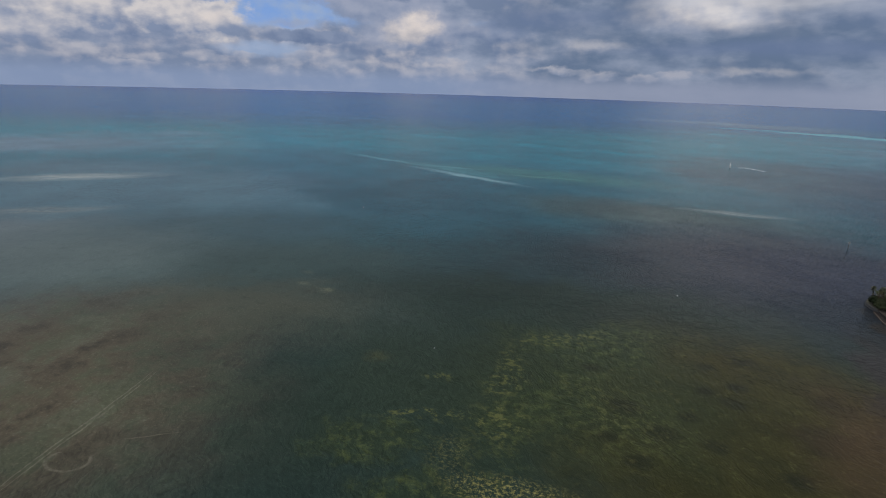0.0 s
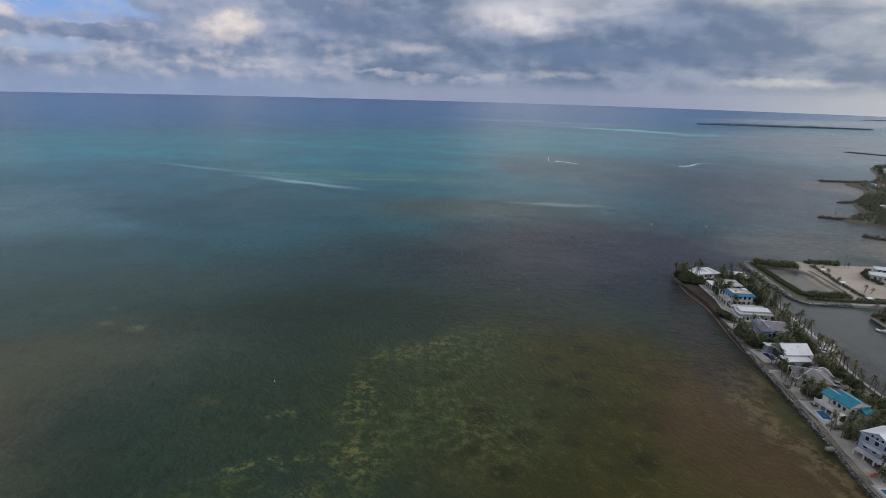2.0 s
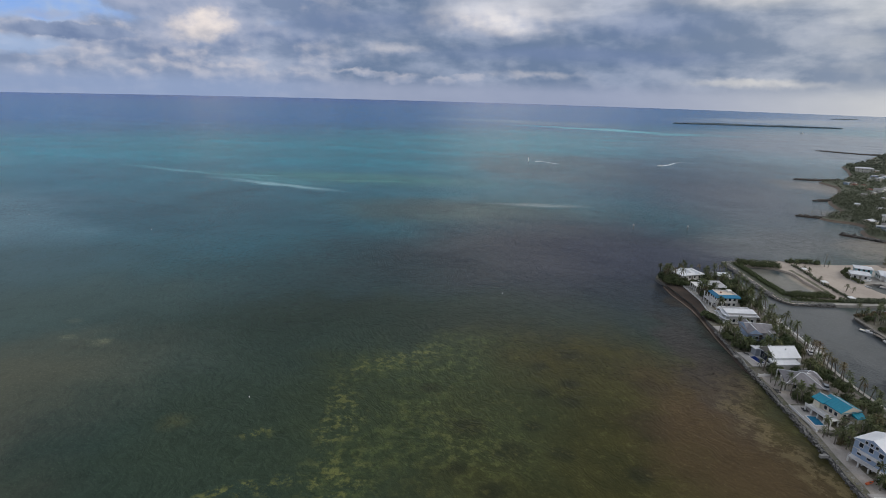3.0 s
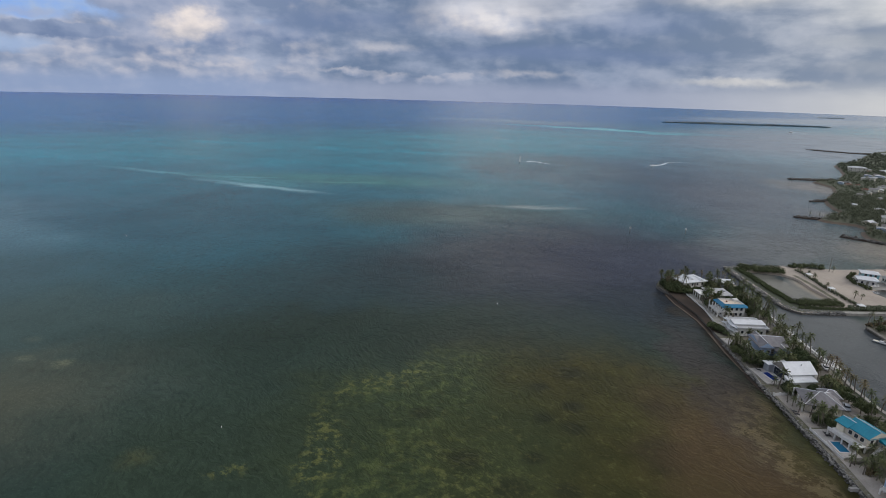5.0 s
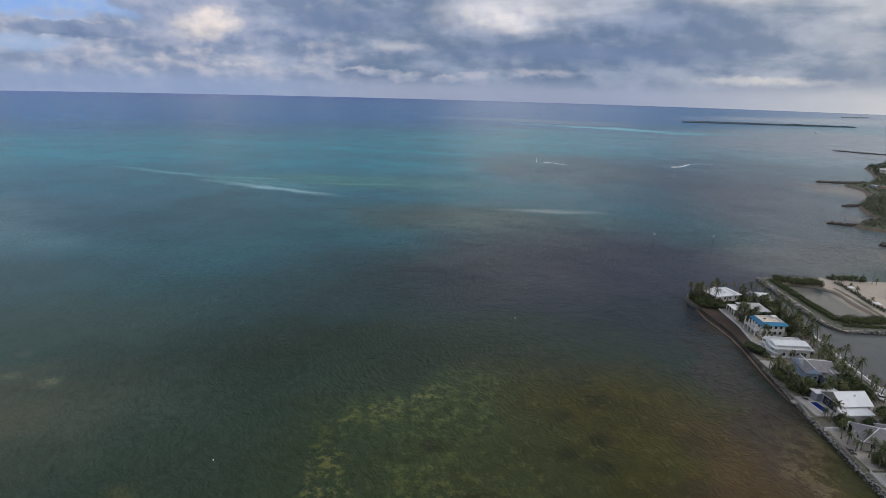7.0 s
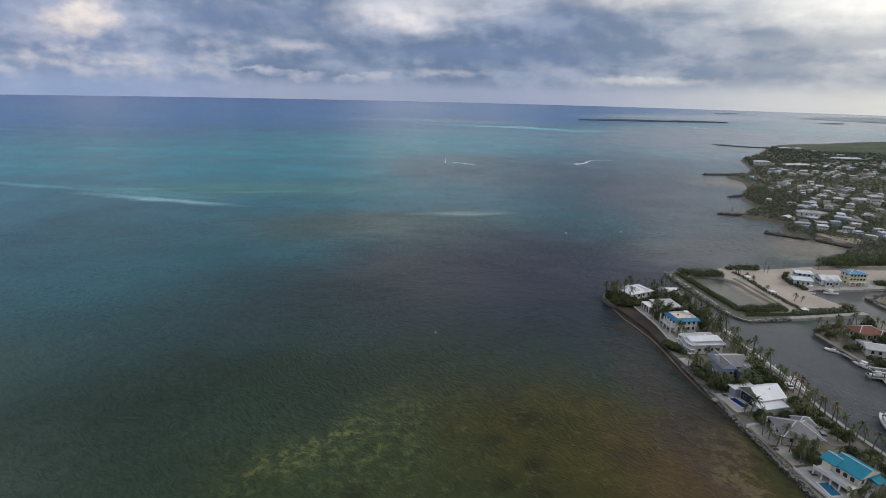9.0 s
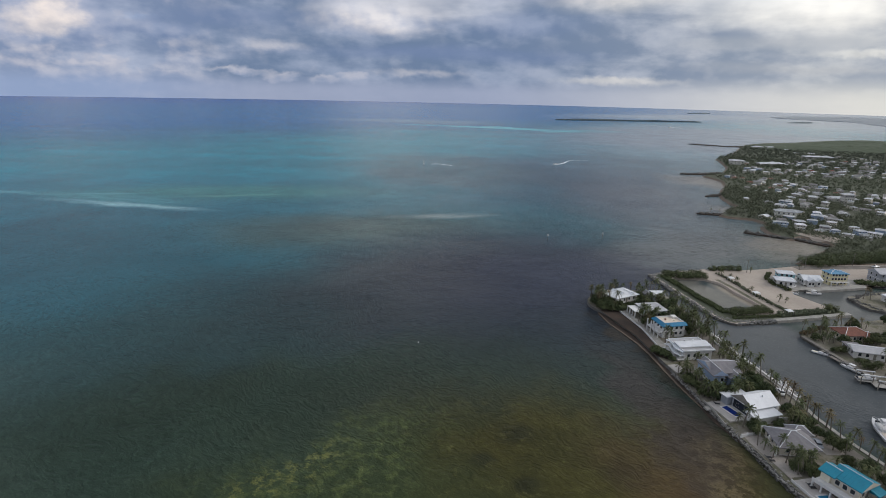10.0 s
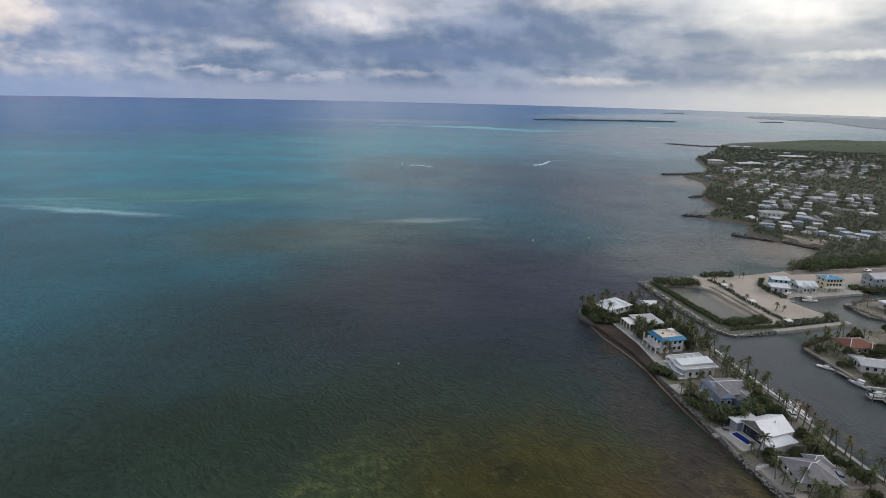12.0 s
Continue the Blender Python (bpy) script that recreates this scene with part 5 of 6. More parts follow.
t, z = house("small house with a bright white roof beside a grey shed", 150.0, 292.4, 5.2, 5.4, 1, GREYWALL, "gable_x", WHITE, 1.0, 0.5, 3.0, -8, 0.3, win=(2, 2, 2, 2))
roof(t, "gable_y", -4.0, 0, 2.6, 2.8, 5.4, 1.2, 0.4, GREYROOF, "grey shed roof", "shed_roof")
part("shed_wall", solid((-5.3, -2.5, 0, -2.7, 2.5, 2.6)), GREYWALL, t)

# houses on the lot's quay
QUAYBLUE = surface("faded blue metal roof", (0.10, 0.27, 0.42), (0.08, 0.22, 0.35), 0.6, 0.45, 0.15, 6.0, 0, 0, 0.2)
sheet("pavement_quay_yard", smooth_ring([(225, 295), (236, 293), (272, 294.5), (276, 304), (262, 312), (240, 316), (228, 308)], 3, 0.3, 14), 1.04, CONCRETE, 0.05)
house("aqua-walled house with a white roof by the quay", 237.6, 307.6, 7.8, 5.8, 2, TEALWALL, "hip", WHITE, 0.9, 0.5, 2.2, -28, 0, 1.05, (3, 3, 2, 2))
t, z = house("white-roofed cottage with an open verandah", 230.4, 300.2, 8.2, 5.4, 1, OFFWHITE, "hip", WHITE, 1.2, 0.7, 2.9, -28, 0.5, 1.05, (3, 3, 2, 2))
t, z = house("white house with several white gables by the quay", 246.2, 300.4, 8.8, 7.0, 1, OFFWHITE, "gable_x", WHITE, 1.7, 0.6, 2.6, -16, 0.5, 1.05, (3, 3, 2, 2))
roof(t, "gable_y", -1.4, -2.6, 2.9, 3.6, 5.0, 1.4, 0.4, WHITE, "", "front_roof")
part("front_wall", solid((-3.0, -4.9, 0, 0.2, -3.55, 2.9)), OFFWHITE, t)
roof(t, "gable_y", 2.6, -2.4, 2.9, 2.6, 4.2, 1.1, 0.3, WHITE, "", "side_roof")
part("side_wall", solid((1.5, -4.3, 0, 3.7, -3.55, 2.9)), OFFWHITE, t)
for k in (-2.2, -0.6, 2.6):
    window(t, k, -4.97 if k < 1 else -4.37, 1.6, 0)
t, z = house("pale yellow three-storey house with blue roof", 260.6, 299.0, 9.6, 6.4, 3, YELLOWWALL, "hip", QUAYBLUE, 0.9, 0.5, 2.1, -10, 0, 1.05, (2, 5, 2, 4))
roof(t, "hip", -0.5, 0.5, 6.9, 3.0, 3.0, 0.8, 0.3, QUAYBLUE, "", "lantern_roof")
part("balcony", solid((-4.9, -4.9, 2.0, 4.9, -3.28, 2.2), bevel=0.03), OFFWHITE, t)
railing(t, [(-4.9, -4.85), (4.9, -4.85)], 2.2)
columns(t, [(x, -4.7) for x in (-4.6, -1.6, 1.6, 4.6)], 0, 2.0)
t, z = house("grey house with pale stepped roofs above the canal", 293.0, 297.4, 14.0, 8.0, 2, GREYWALL, "gable_x", LIGHTGREYROOF, 1.8, 0.6, 2.6, -10, 0, 1.1, (2, 5, 2, 3))
part("front_deck", solid((-6.5, -7.5, 0, 6.5, -4.0, 0.5), bevel=0.04), CONCRETE, t)
house("low white-roofed building on the finger", 268.0, 270.5, 12, 6, 1, OFFWHITE, "shed", WHITE, 0.5, 0.4, 2.6, -6, 0, 1.1, (1, 3, 1, 2))

# east bank
t, z = house("house with a red tile roof among trees", 206.0, 240.6, 11.0, 7.5, 1, CREAMWALL, "hip", REDROOF, 1.9, 0.8, 2.9, -8, 0, 1.1, (3, 4, 2, 2))
roof(t, "hip", 4.6, -3.0, 2.7, 5.0, 5.0, 1.3, 0.5, REDROOF, "", "wing_roof")
part("wing_wall", solid((2.3, -5.2, 0, 6.9, -3.7, 2.7)), CREAMWALL, t)
t, z = house("long low house with grey blue roof by the dock", 199.0, 225.6, 13.5, 6.4, 1, OFFWHITE, "gable_x", LIGHTGREYROOF, 1.1, 0.7, 2.6, -28, 0, 1.1, (2, 5, 2, 3))
roof(t, "flat", -5.4, 3.2, 2.6, 5.0, 4.0, 0.1, 0.3, GREYROOF, "", "porch_roof")
columns(t, [(-7.6, 5.0), (-5.2, 5.0), (-3.0, 5.0)], 0, 2.6)
house("low cream house on the east bank", 206, 206, 12, 8, 1, CREAMWALL, "hip", LIGHTGREYROOF, 1.6, 0.7, 2.8, -8, 0, 1.1, (3, 3, 2, 2))
house("cream house on the east bank among trees", 232, 236, 12, 9, 2, CREAMWALL, "hip", TOWNROOF, 1.6, 0.7, 2.7, -8, 0, 1.1, (3, 3, 2, 2))


# ---------------------------------------------------------------- plants
def frond(verts, faces, base, heading, droop, length, rnd, leaf=10):
    """One palm frond: an arched midrib with leaflets hanging to both sides."""
    d = Vector((math.cos(heading), math.sin(heading), 0))
    side = Vector((-d.y, d.x, 0))
    rise = math.sin(droop)
    pts = []
    for k in range(7):
        s = k / 6
        out = length * (s - 0.18 * s * s)
        z = length * (rise * s - (0.42 + 0.20 * (1 - rise)) * s * s)
        pts.append(Vector(base) + d * out * max(0.35, math.cos(droop)) + Vector((0, 0, z)))
    for k in range(leaf):
        s = 0.12 + 0.86 * k / (leaf - 1)
        i = min(5, int(s * 6))
        p = pts[i].lerp(pts[i + 1], s * 6 - i)
        ax = (pts[i + 1] - pts[i]).normalized()
        ln = length * 0.25 * math.sin(math.pi * (0.12 + 0.8 * s)) * rnd.uniform(0.85, 1.1)
        for sg in (-1, 1):
            tip = p + side * sg * ln * 0.8 + ax * ln * 0.45 - Vector((0, 0, ln * rnd.uniform(0.15, 0.45)))
            n = len(verts)
            w = ax * length * 0.026
            verts += [p - w, p + w, tip]
            faces.append((n, n + 1, n + 2))
    for a, b in zip(pts, pts[1:]):
        n = len(verts)
        w = side * 0.05
        verts += [a - w, a + w, b + w, b - w]
        faces.append((n, n + 1, n + 2, n + 3))


def palm(height, lean, mat, seed, label, crown=2.5, fronds=20):
    rnd = random.Random(seed)
    t = thing("palm_tree", pose(0, 0, -50), label, "palm")
    pts, radii = [], []
    for k in range(7):
        s = k / 6
        pts.append((lean * s ** 1.7, 0.15 * lean * math.sin(s * 3), height * s - 0.3))
        radii.append(0.24 - 0.10 * s if k else 0.34)
    part("trunk", tube(bmesh.new(), pts, radii, 7), BARK, t)
    verts, faces = [], []
    for k in range(fronds):
        u = k / fronds
        frond(verts, faces, (pts[-1][0], pts[-1][1], height - 0.35), k * 2.39996 + rnd.uniform(-0.2, 0.2), radians(68 - 98 * u + rnd.uniform(-10, 10)), crown * rnd.uniform(0.85, 1.2), rnd, 13)
    part("crown", mesh_of("crown", verts, faces, mat), None, t)
    return t


def leaf_cloud(lobes, per_lobe, size, rnd):
    """Many small bent leaf cards over uneven lobes."""
    verts, faces, normals = [], [], []
    for cx, cy, cz, r in lobes:
        for _ in range(per_lobe):
            d = Vector((rnd.gauss(0, 1), rnd.gauss(0, 1), rnd.gauss(0.35, 1))).normalized()
            p = Vector((cx, cy, cz)) + d * r * rnd.uniform(0.55, 1.08)
            a = d.orthogonal().normalized()
            a.rotate(Matrix.Rotation(rnd.uniform(0, math.tau), 3, d))
            a = (a + d * rnd.uniform(-0.6, 0.6)).normalized()
            b = d.cross(a).normalized()
            s = size * rnd.uniform(0.6, 1.35)
            n = len(verts)
            verts += [p - a * s, p + b * s * 0.55, p + a * s + d * s * 0.2, p - b * s * 0.55]
            faces.append((n, n + 3, n + 2, n + 1))
            normals += [(d * 0.8 + a * rnd.uniform(-0.4, 0.4) + Vector((0, 0, 0.3))).normalized()] * 4
    return verts, faces, normals


def tree(name, height, spread, mat, seed, label, category, lobes=9, per=70, size=0.32):
    rnd = random.Random(seed)
    t = thing(name, pose(0, 0, -50), label, category)
    bm = tube(bmesh.new(), [(0, 0, -0.3), (0.1, 0.05, height * 0.35), (0.2, 0, height * 0.6)], [0.22, 0.17, 0.09], 6)
    where = []
    for k in range(lobes):
        a, q = k * 2.4, math.sqrt((k + 0.5) / lobes)
        x, y, z = spread * 0.62 * q * math.cos(a), spread * 0.62 * q * math.sin(a), height * (0.82 - 0.42 * q * q + rnd.uniform(-0.08, 0.08))
        where.append((x, y, z, spread * rnd.uniform(0.28, 0.42)))
        if k % 2 == 0:
            tube(bm, [(0.1, 0, height * 0.3), (x * 0.5, y * 0.5, height * 0.45), (x, y, z)], [0.1, 0.07, 0.03], 5)
    part("trunk", bm, BARK, t)
    part("crown", leaf_mesh("crown", leaf_cloud(where, per, size, rnd), mat), None, t)
    return t


PALMS = [palm(7.2, 0.8, PALM, 1, "green coconut palm with a slim grey trunk", 2.6), palm(6.0, -0.6, PALM, 2, "green coconut palm with a slim grey trunk", 2.4),
         palm(8.4, 1.3, PALM, 3, "tall leaning green coconut palm", 2.7), palm(4.4, 0.2, PALM, 4, "young green palm with short trunk", 2.2)]
DRY = [palm(6.6, 0.5, DRYPALM, 5, "wind-burnt palm with pale drooping fronds", 2.3, 18), palm(7.4, -0.9, DRYPALM, 6, "wind-burnt palm with pale drooping fronds", 2.4, 18)]
TREES = [tree("broadleaf_tree", 5.2, 3.2, LEAF, 11, "dense dark green broadleaf tree", "tree", 11, 260, 0.2), tree("broadleaf_tree", 4.2, 2.7, LEAF, 12, "dense dark green broadleaf tree", "tree", 10, 240, 0.2),
         tree("shrub", 2.4, 2.0, LEAF, 13, "rounded dark green garden shrub", "shrub", 7, 180, 0.15), tree("sea_grape", 3.0, 2.6, MANGROVE, 14, "low spreading sea grape bush", "shrub", 8, 200, 0.17)]
USED = set()
BLOCKED = [(116.5, 143.5, 7.4, 6.2), (119, 124, 6, 5.5), (119.4, 165, 6.8, 6.2), (122.8, 183.4, 7.0, 6.8), (124.6, 199.6, 7.6, 7.4), (127, 220, 6.8, 7.6), (129.2, 239, 8.4, 6.4), (132, 257.6, 7.8, 6), (134.6, 275.6, 9.0, 6.0), (132.4, 293.6, 7.4, 7), (148.4, 290.8, 6.0, 5.6),
           (109.2, 128, 3.4, 4.4), (114, 165, 2.6, 6.6), (117.2, 202.6, 3.6, 5.6), (124, 262.5, 2.6, 18), (118.3, 229.5, 2.2, 3.2), (206, 240, 7.5, 5.5), (199, 225.6, 7, 5.5), (206, 206, 6.5, 4.6), (232, 236, 6.5, 5)]
rnd = random.Random(77)


def plant(kind, x, y, z=1.15, scale=None):
    """A copy of a plant, turned and scaled a little; the first use takes the original."""
    s = scale or rnd.uniform(0.7, 1.0)
    m = pose(x, y, z, rnd.uniform(-4, 4), rnd.uniform(-4, 4), rnd.uniform(0, 360))
    if kind in USED:
        ob = copy_thing(kind, m)
    else:
        USED.add(kind)
        ob = kind
        ob.matrix_basis = m
    ob.scale = (s, s, s)
    return ob


def free(x, y, margin=0.0):
    return not any(abs(x - cx) < hx + margin and abs(y - cy) < hy + margin for cx, cy, hx, hy in BLOCKED)


def scatter(kinds, x0, y0, x1, y1, count, z=1.15, gap=1.4, scale=None):
    got, tries, count = [], 0, max(2, round(count * 0.55))
    while len(got) < count and tries < count * 30:
        tries += 1
        x, y = rnd.uniform(x0, x1), rnd.uniform(y0, y1)
        if free(x, y) and all((x - a) ** 2 + (y - b) ** 2 > gap * gap for a, b in got):
            got.append((x, y))
            plant(rnd.choice(kinds), x, y, z, scale)


# palms by the canal lane, single file
for x, y, _ in along([(141.8, 208), (140.6, 196), (139.8, 186)], 2.3):
    plant(rnd.choice(DRY), x + rnd.uniform(-0.5, 0.5), y)
for x, y, _ in along([(139.9, 184), (140.1, 172), (139.6, 150)], 2.6):
    plant(rnd.choice(PALMS[:2] + DRY[:1]), x + rnd.uniform(-0.6, 0.6), y, 1.15, rnd.uniform(0.6, 0.85))
for x, y, _ in along([(144.4, 216), (145.6, 232), (147.6, 250), (149.4, 264), (152, 276)], 3.6):
    plant(rnd.choice(PALMS), x + rnd.uniform(-0.9, 0.6), y)
for x, y in ((142.6, 211), (143.4, 213), (140.4, 219), (139.0, 222.5), (140.8, 225.5), (143.5, 227.5), (137.4, 224.5), (138.2, 228.6), (136.6, 231.4), (139.5, 233.0)):
    plant(rnd.choice(PALMS[:2]), x, y, 1.15, rnd.uniform(0.7, 0.85))
# gardens between the houses
scatter(PALMS, 110.5, 149.5, 117, 158, 16, gap=1.5, scale=0.72)
scatter(PALMS + TREES[:1], 118, 149, 134, 159, 36, scale=0.8)
scatter(DRY + PALMS[:1], 124, 150, 134, 158, 6)
scatter(PALMS, 109.5, 133, 114, 138, 6)
scatter(PALMS[:2] + TREES[:2], 126, 130, 133, 146, 10)
scatter(PALMS + TREES[:2], 126.5, 160, 134, 178, 28, scale=0.85)
scatter(TREES[2:], 114, 171.5, 121, 176.5, 14, gap=1.0)
scatter(PALMS, 113.2, 172, 118, 188, 15, gap=1.5, scale=0.72)
scatter(PALMS, 115.5, 172.5, 127, 176.8, 9, gap=1.5, scale=0.8)
scatter(TREES[:3] + PALMS[:1], 124, 189, 134.5, 195, 20, gap=1.3)
scatter(TREES[:2], 131.5, 178, 135, 190, 8)
scatter(DRY + TREES[2:], 133, 192, 137.5, 204, 12)
scatter(PALMS, 114.2, 191.5, 119, 196.5, 5)
scatter(TREES[:3], 116, 190.5, 120, 194, 7, gap=1.2)
scatter(TREES[:2] + PALMS[:2], 114.8, 207.5, 130, 212.6, 40, gap=1.2)
scatter(TREES[:2], 130, 206, 138, 216, 24, gap=1.4)
scatter(PALMS[:2] + TREES[:2], 133, 213, 139, 228, 20)
scatter(PALMS, 115.4, 213, 120, 226, 20, gap=1.3, scale=0.75)
scatter(TREES[2:], 114.8, 210, 118.6, 227, 20, gap=1.1)
scatter(PALMS, 119.5, 226.0, 130, 229.2, 6)
scatter(TREES[2:], 117, 233, 121, 245, 18, gap=1.0)
scatter(PALMS, 122, 246.5, 128, 251, 6)
scatter(PALMS + DRY[:1], 124.6, 262, 131, 270, 18, gap=1.2)
scatter(PALMS, 138, 226, 145, 251, 22)
scatter(PALMS + TREES[:2], 140, 252, 147, 264, 24, gap=1.3)
scatter(PALMS + TREES[:3], 127, 263.6, 142, 269.4, 24, gap=1.3)
scatter(PALMS + TREES[:2], 141, 261, 152, 287, 70, gap=1.3)
scatter(TREES[1:], 119, 282, 140, 287, 70, gap=1.1, scale=0.75)
scatter(TREES, 117, 284, 123.5, 292, 40, gap=1.1, scale=0.85)
scatter(TREES + PALMS[:2], 136, 279, 142.5, 297, 34, gap=1.2)
scatter(PALMS + DRY, 118, 288, 124.6, 300, 26, gap=1.2)
scatter(TREES[3:], 118.4, 288, 125, 302, 18, gap=1.2)
scatter(PALMS + DRY[:1], 122, 297.5, 156, 304, 30, gap=1.4)
scatter(PALMS, 143, 284, 156, 289, 14, gap=1.4)
scatter(TREES[2:], 124, 297, 155, 301, 20)
scatter(PALMS, 122, 286, 137, 288.5, 8)
# east bank
scatter(PALMS + TREES[2:], 188.5, 236, 200, 248.5, 30, scale=0.72)
scatter(PALMS + DRY, 200, 246, 224, 251.5, 22, scale=0.72)
scatter(TREES[:2], 196, 233, 214, 236, 12)
scatter(TREES[2:], 187, 214, 192, 232, 16)
scatter(PALMS, 187.5, 205, 198, 219, 14, scale=0.72)
scatter(TREES[:2], 212, 225, 245, 251, 30, scale=0.72)
scatter(TREES[:2], 188, 170, 230, 204, 24)
scatter(DRY, 255, 266, 262, 279, 6)
scatter(TREES[2:], 252, 263, 300, 279, 16)
# lot: young palms in the hedgerow
for x, y in ((208.0, 312.5), (206.6, 306), (206.9, 318), (209.0, 280.5), (211.0, 278.6), (203.4, 292.5), (228, 321), (262, 322)):
    plant(PALMS[3], x, y, 1.0, rnd.uniform(0.65, 0.85))


def hedge(name, line, width, height, step, mat, label, seed, z=1.0, leaf=0.3, per=60):
    """A long tangle of bushes that nobody could count."""
    r = random.Random(seed)
    lobes = []
    for x, y, a in along(line, step):
        for k in range(max(1, round(width / step))):
            o = r.uniform(-0.5, 0.5) * width
            h = height * r.uniform(0.45, 1.1)
            lobes.append((x - math.sin(a) * o, y + math.cos(a) * o, z + h * 0.55, h * 0.55))
    return tagged(new(name, leaf_mesh(name, leaf_cloud(lobes, per, leaf, r), mat)), label, "bushes", kind="stuff")


hedge("mangrove_hedge", [(174.6, 323), (173.6, 305), (172.9, 290), (172.8, 272)], 3.4, 1.35, 0.55, MANGROVE, "low green mangrove hedge along the spit", 1, 1.0, 0.14, 90)
hedge("mangrove_hedge", [(176, 323), (186, 321.5), (197, 318.5)], 7.6, 2.9, 1.0, MANGROVE, "thick mangrove clump at the head of the lagoon", 2, 1.0, 0.17, 130)
hedge("mangrove_hedge", [(174, 271), (182, 270.5), (194, 271)], 5.6, 2.6, 1.0, MANGROVE, "thick mangrove clump at the foot of the lagoon", 3, 1.0, 0.17, 130)
hedge("hedgerow", [(208, 323), (206.5, 306), (203.6, 290), (203.0, 279), (203.4, 268)], 1.8, 1.1, 0.9, TOWNLEAF, "low straggling hedge across the sand lot", 4)
hedge("mangrove_hedge", [(172, 266.6), (184, 265.4), (196, 265.4)], 2.2, 1.0, 0.7, MANGROVE, "low green mangrove hedge along the spit", 21, 1.0, 0.15, 80)
hedge("hedgerow", [(196, 265.8), (226, 265.6)], 3.6, 1.7, 1.0, TOWNLEAF, "dry brown green scrub beside the dock", 5)
hedge("hedgerow", [(222, 266.5), (226, 267)], 3.2, 3.4, 1.0, MANGROVE, "rounded bush at the corner of the dock", 6)
hedge("hedgerow", [(208, 329), (218, 328), (227, 326.4)], 4.0, 2.6, 1.2, MANGROVE, "dark shrubs on the northern bank", 7)
hedge("hedgerow", [(226.2, 292.5), (226, 303), (229, 311), (238, 318)], 1.8, 1.6, 1.0, MANGROVE, "clipped hedge behind the quay houses", 8)
hedge("hedgerow", [(274, 297.5), (285, 290.5), (300, 288)], 4.5, 2.4, 1.2, MANGROVE, "mangrove bank below the grey house", 9)
hedge("mangrove_belt", [(274, 328.5), (300, 331), (330, 331), (390, 329)], 13, 4.8, 1.6, MANGROVE, "tall dark mangrove belt beside the causeway", 10, 1.0, 0.2, 150)
hedge("hedgerow", [(189, 247.4), (196, 249), (205, 251)], 2.0, 1.4, 1.0, DRYPALM, "reddish dry shrubs at the canal corner", 12)
hedge("garden_scrub", [(113.2, 132), (114, 138)], 4.0, 2.2, 1.0, LEAF, "dark low garden shrubs", 13)
hedge("dry_brush", [(113.4, 151.6), (115.4, 153.6)], 2.2, 1.7, 0.7, DRYPALM, "heap of dry brown brush in the yard", 15, 1.2, 0.2, 60)
hedge("garden_scrub", [(136.0, 116), (137.2, 165)], 1.6, 1.6, 1.1, DRYPALM, "dry scrub along the lane", 14)

# ---------------------------------------------------------------- town across the bay
rnd2 = random.Random(5)
TOWN_KINDS = ((13, 10, 1, TOWNWALL, "hip", TOWNROOF, 1.8), (11, 9, 2, TOWNWALL, "hip", TOWNROOF, 1.6), (15, 9, 1, CREAMWALL, "gable_x", TOWNROOF, 1.7), (12, 10, 2, TOWNWALL, "gable_x", DARKROOF, 2.0),
              (10, 10, 2, CREAMWALL, "hip", TOWNROOF, 1.5), (16, 11, 1, TOWNWALL, "hip", DARKROOF, 2.2), (14, 9, 2, BLUEWALL, "hip", TOWNROOF, 1.5), (12, 9, 1, CREAMWALL, "hip", REDROOF, 1.8))


def town_proto(k, close):
    """A town house with wing or porch; those far off have fewer windows."""
    w, d, st, wall, kind, rf, rise = TOWN_KINDS[k]
    names = {TOWNROOF: "pale metal roof", DARKROOF: "weathered grey roof", REDROOF: "red tile roof"}
    walls = {TOWNWALL: "white stucco", CREAMWALL: "cream stucco", BLUEWALL: "pale blue"}
    low = 0 if k % 4 else 1.4
    t, _ = house(f"{walls[wall]} {'two' if st == 2 else 'one'}-storey town house with {names[rf]}", 0, 0, w, d, st, wall, kind, rf, rise, 0.7, 2.8, 0, low if close else 0, 1.3, (2, 3, 0, 0) if close else (0, 2, 0, 0), "houses of the town", False)
    if k % 2 == 0:
        part("wing_wall", solid((w * 0.1, -d / 2 - 3.4, 0, w * 0.42, -d / 2 - 0.05, 2.7)), wall, t)
        roof(t, "hip" if k % 4 else "gable_y", w * 0.26, -d / 2 - 1.7, 2.7, w * 0.32, 3.4, 1.1, 0.4, rf, "", "wing_roof")
    elif close:
        part("porch_roof", solid((-w / 2, -d / 2 - 2.6, 2.5, w * 0.3, -d / 2 - 0.72, 2.7), bevel=0.03), rf, t)
        columns(t, [(-w / 2 + 0.3, -d / 2 - 2.4), (w * 0.27, -d / 2 - 2.4)], 0, 2.5)
    if close:
        # terrace with a rail on the sunny side
        z = low + 2.8 * (st - 1)
        part("balcony", solid((w * 0.32, -d / 2 - 1.7, z - 0.1, w / 2, -d / 2 - 0.04, z + 0.1) if k % 2 else (-w / 2, -d / 2 - 1.9, z - 0.1, w * 0.06, -d / 2 - 0.04, z + 0.1)), OFFWHITE, t)
    return t


fresh = {}


def town_house(k, x, y, turn):
    m = pose(x, y, 1.3, 0, 0, turn)
    close = math.hypot(x, y) < 640
    s = rnd2.uniform(0.42, 0.62) if close else rnd2.uniform(0.38, 0.58)
    if (k, close) in fresh:
        ob = copy_thing(fresh[k, close], m)
    else:
        ob = fresh[k, close] = town_proto(k, close)
        ob.matrix_basis = m
    ob.scale = (s * rnd2.uniform(0.8, 1.25), s * rnd2.uniform(0.8, 1.2), s * rnd2.uniform(0.85, 1.2))
    return ob


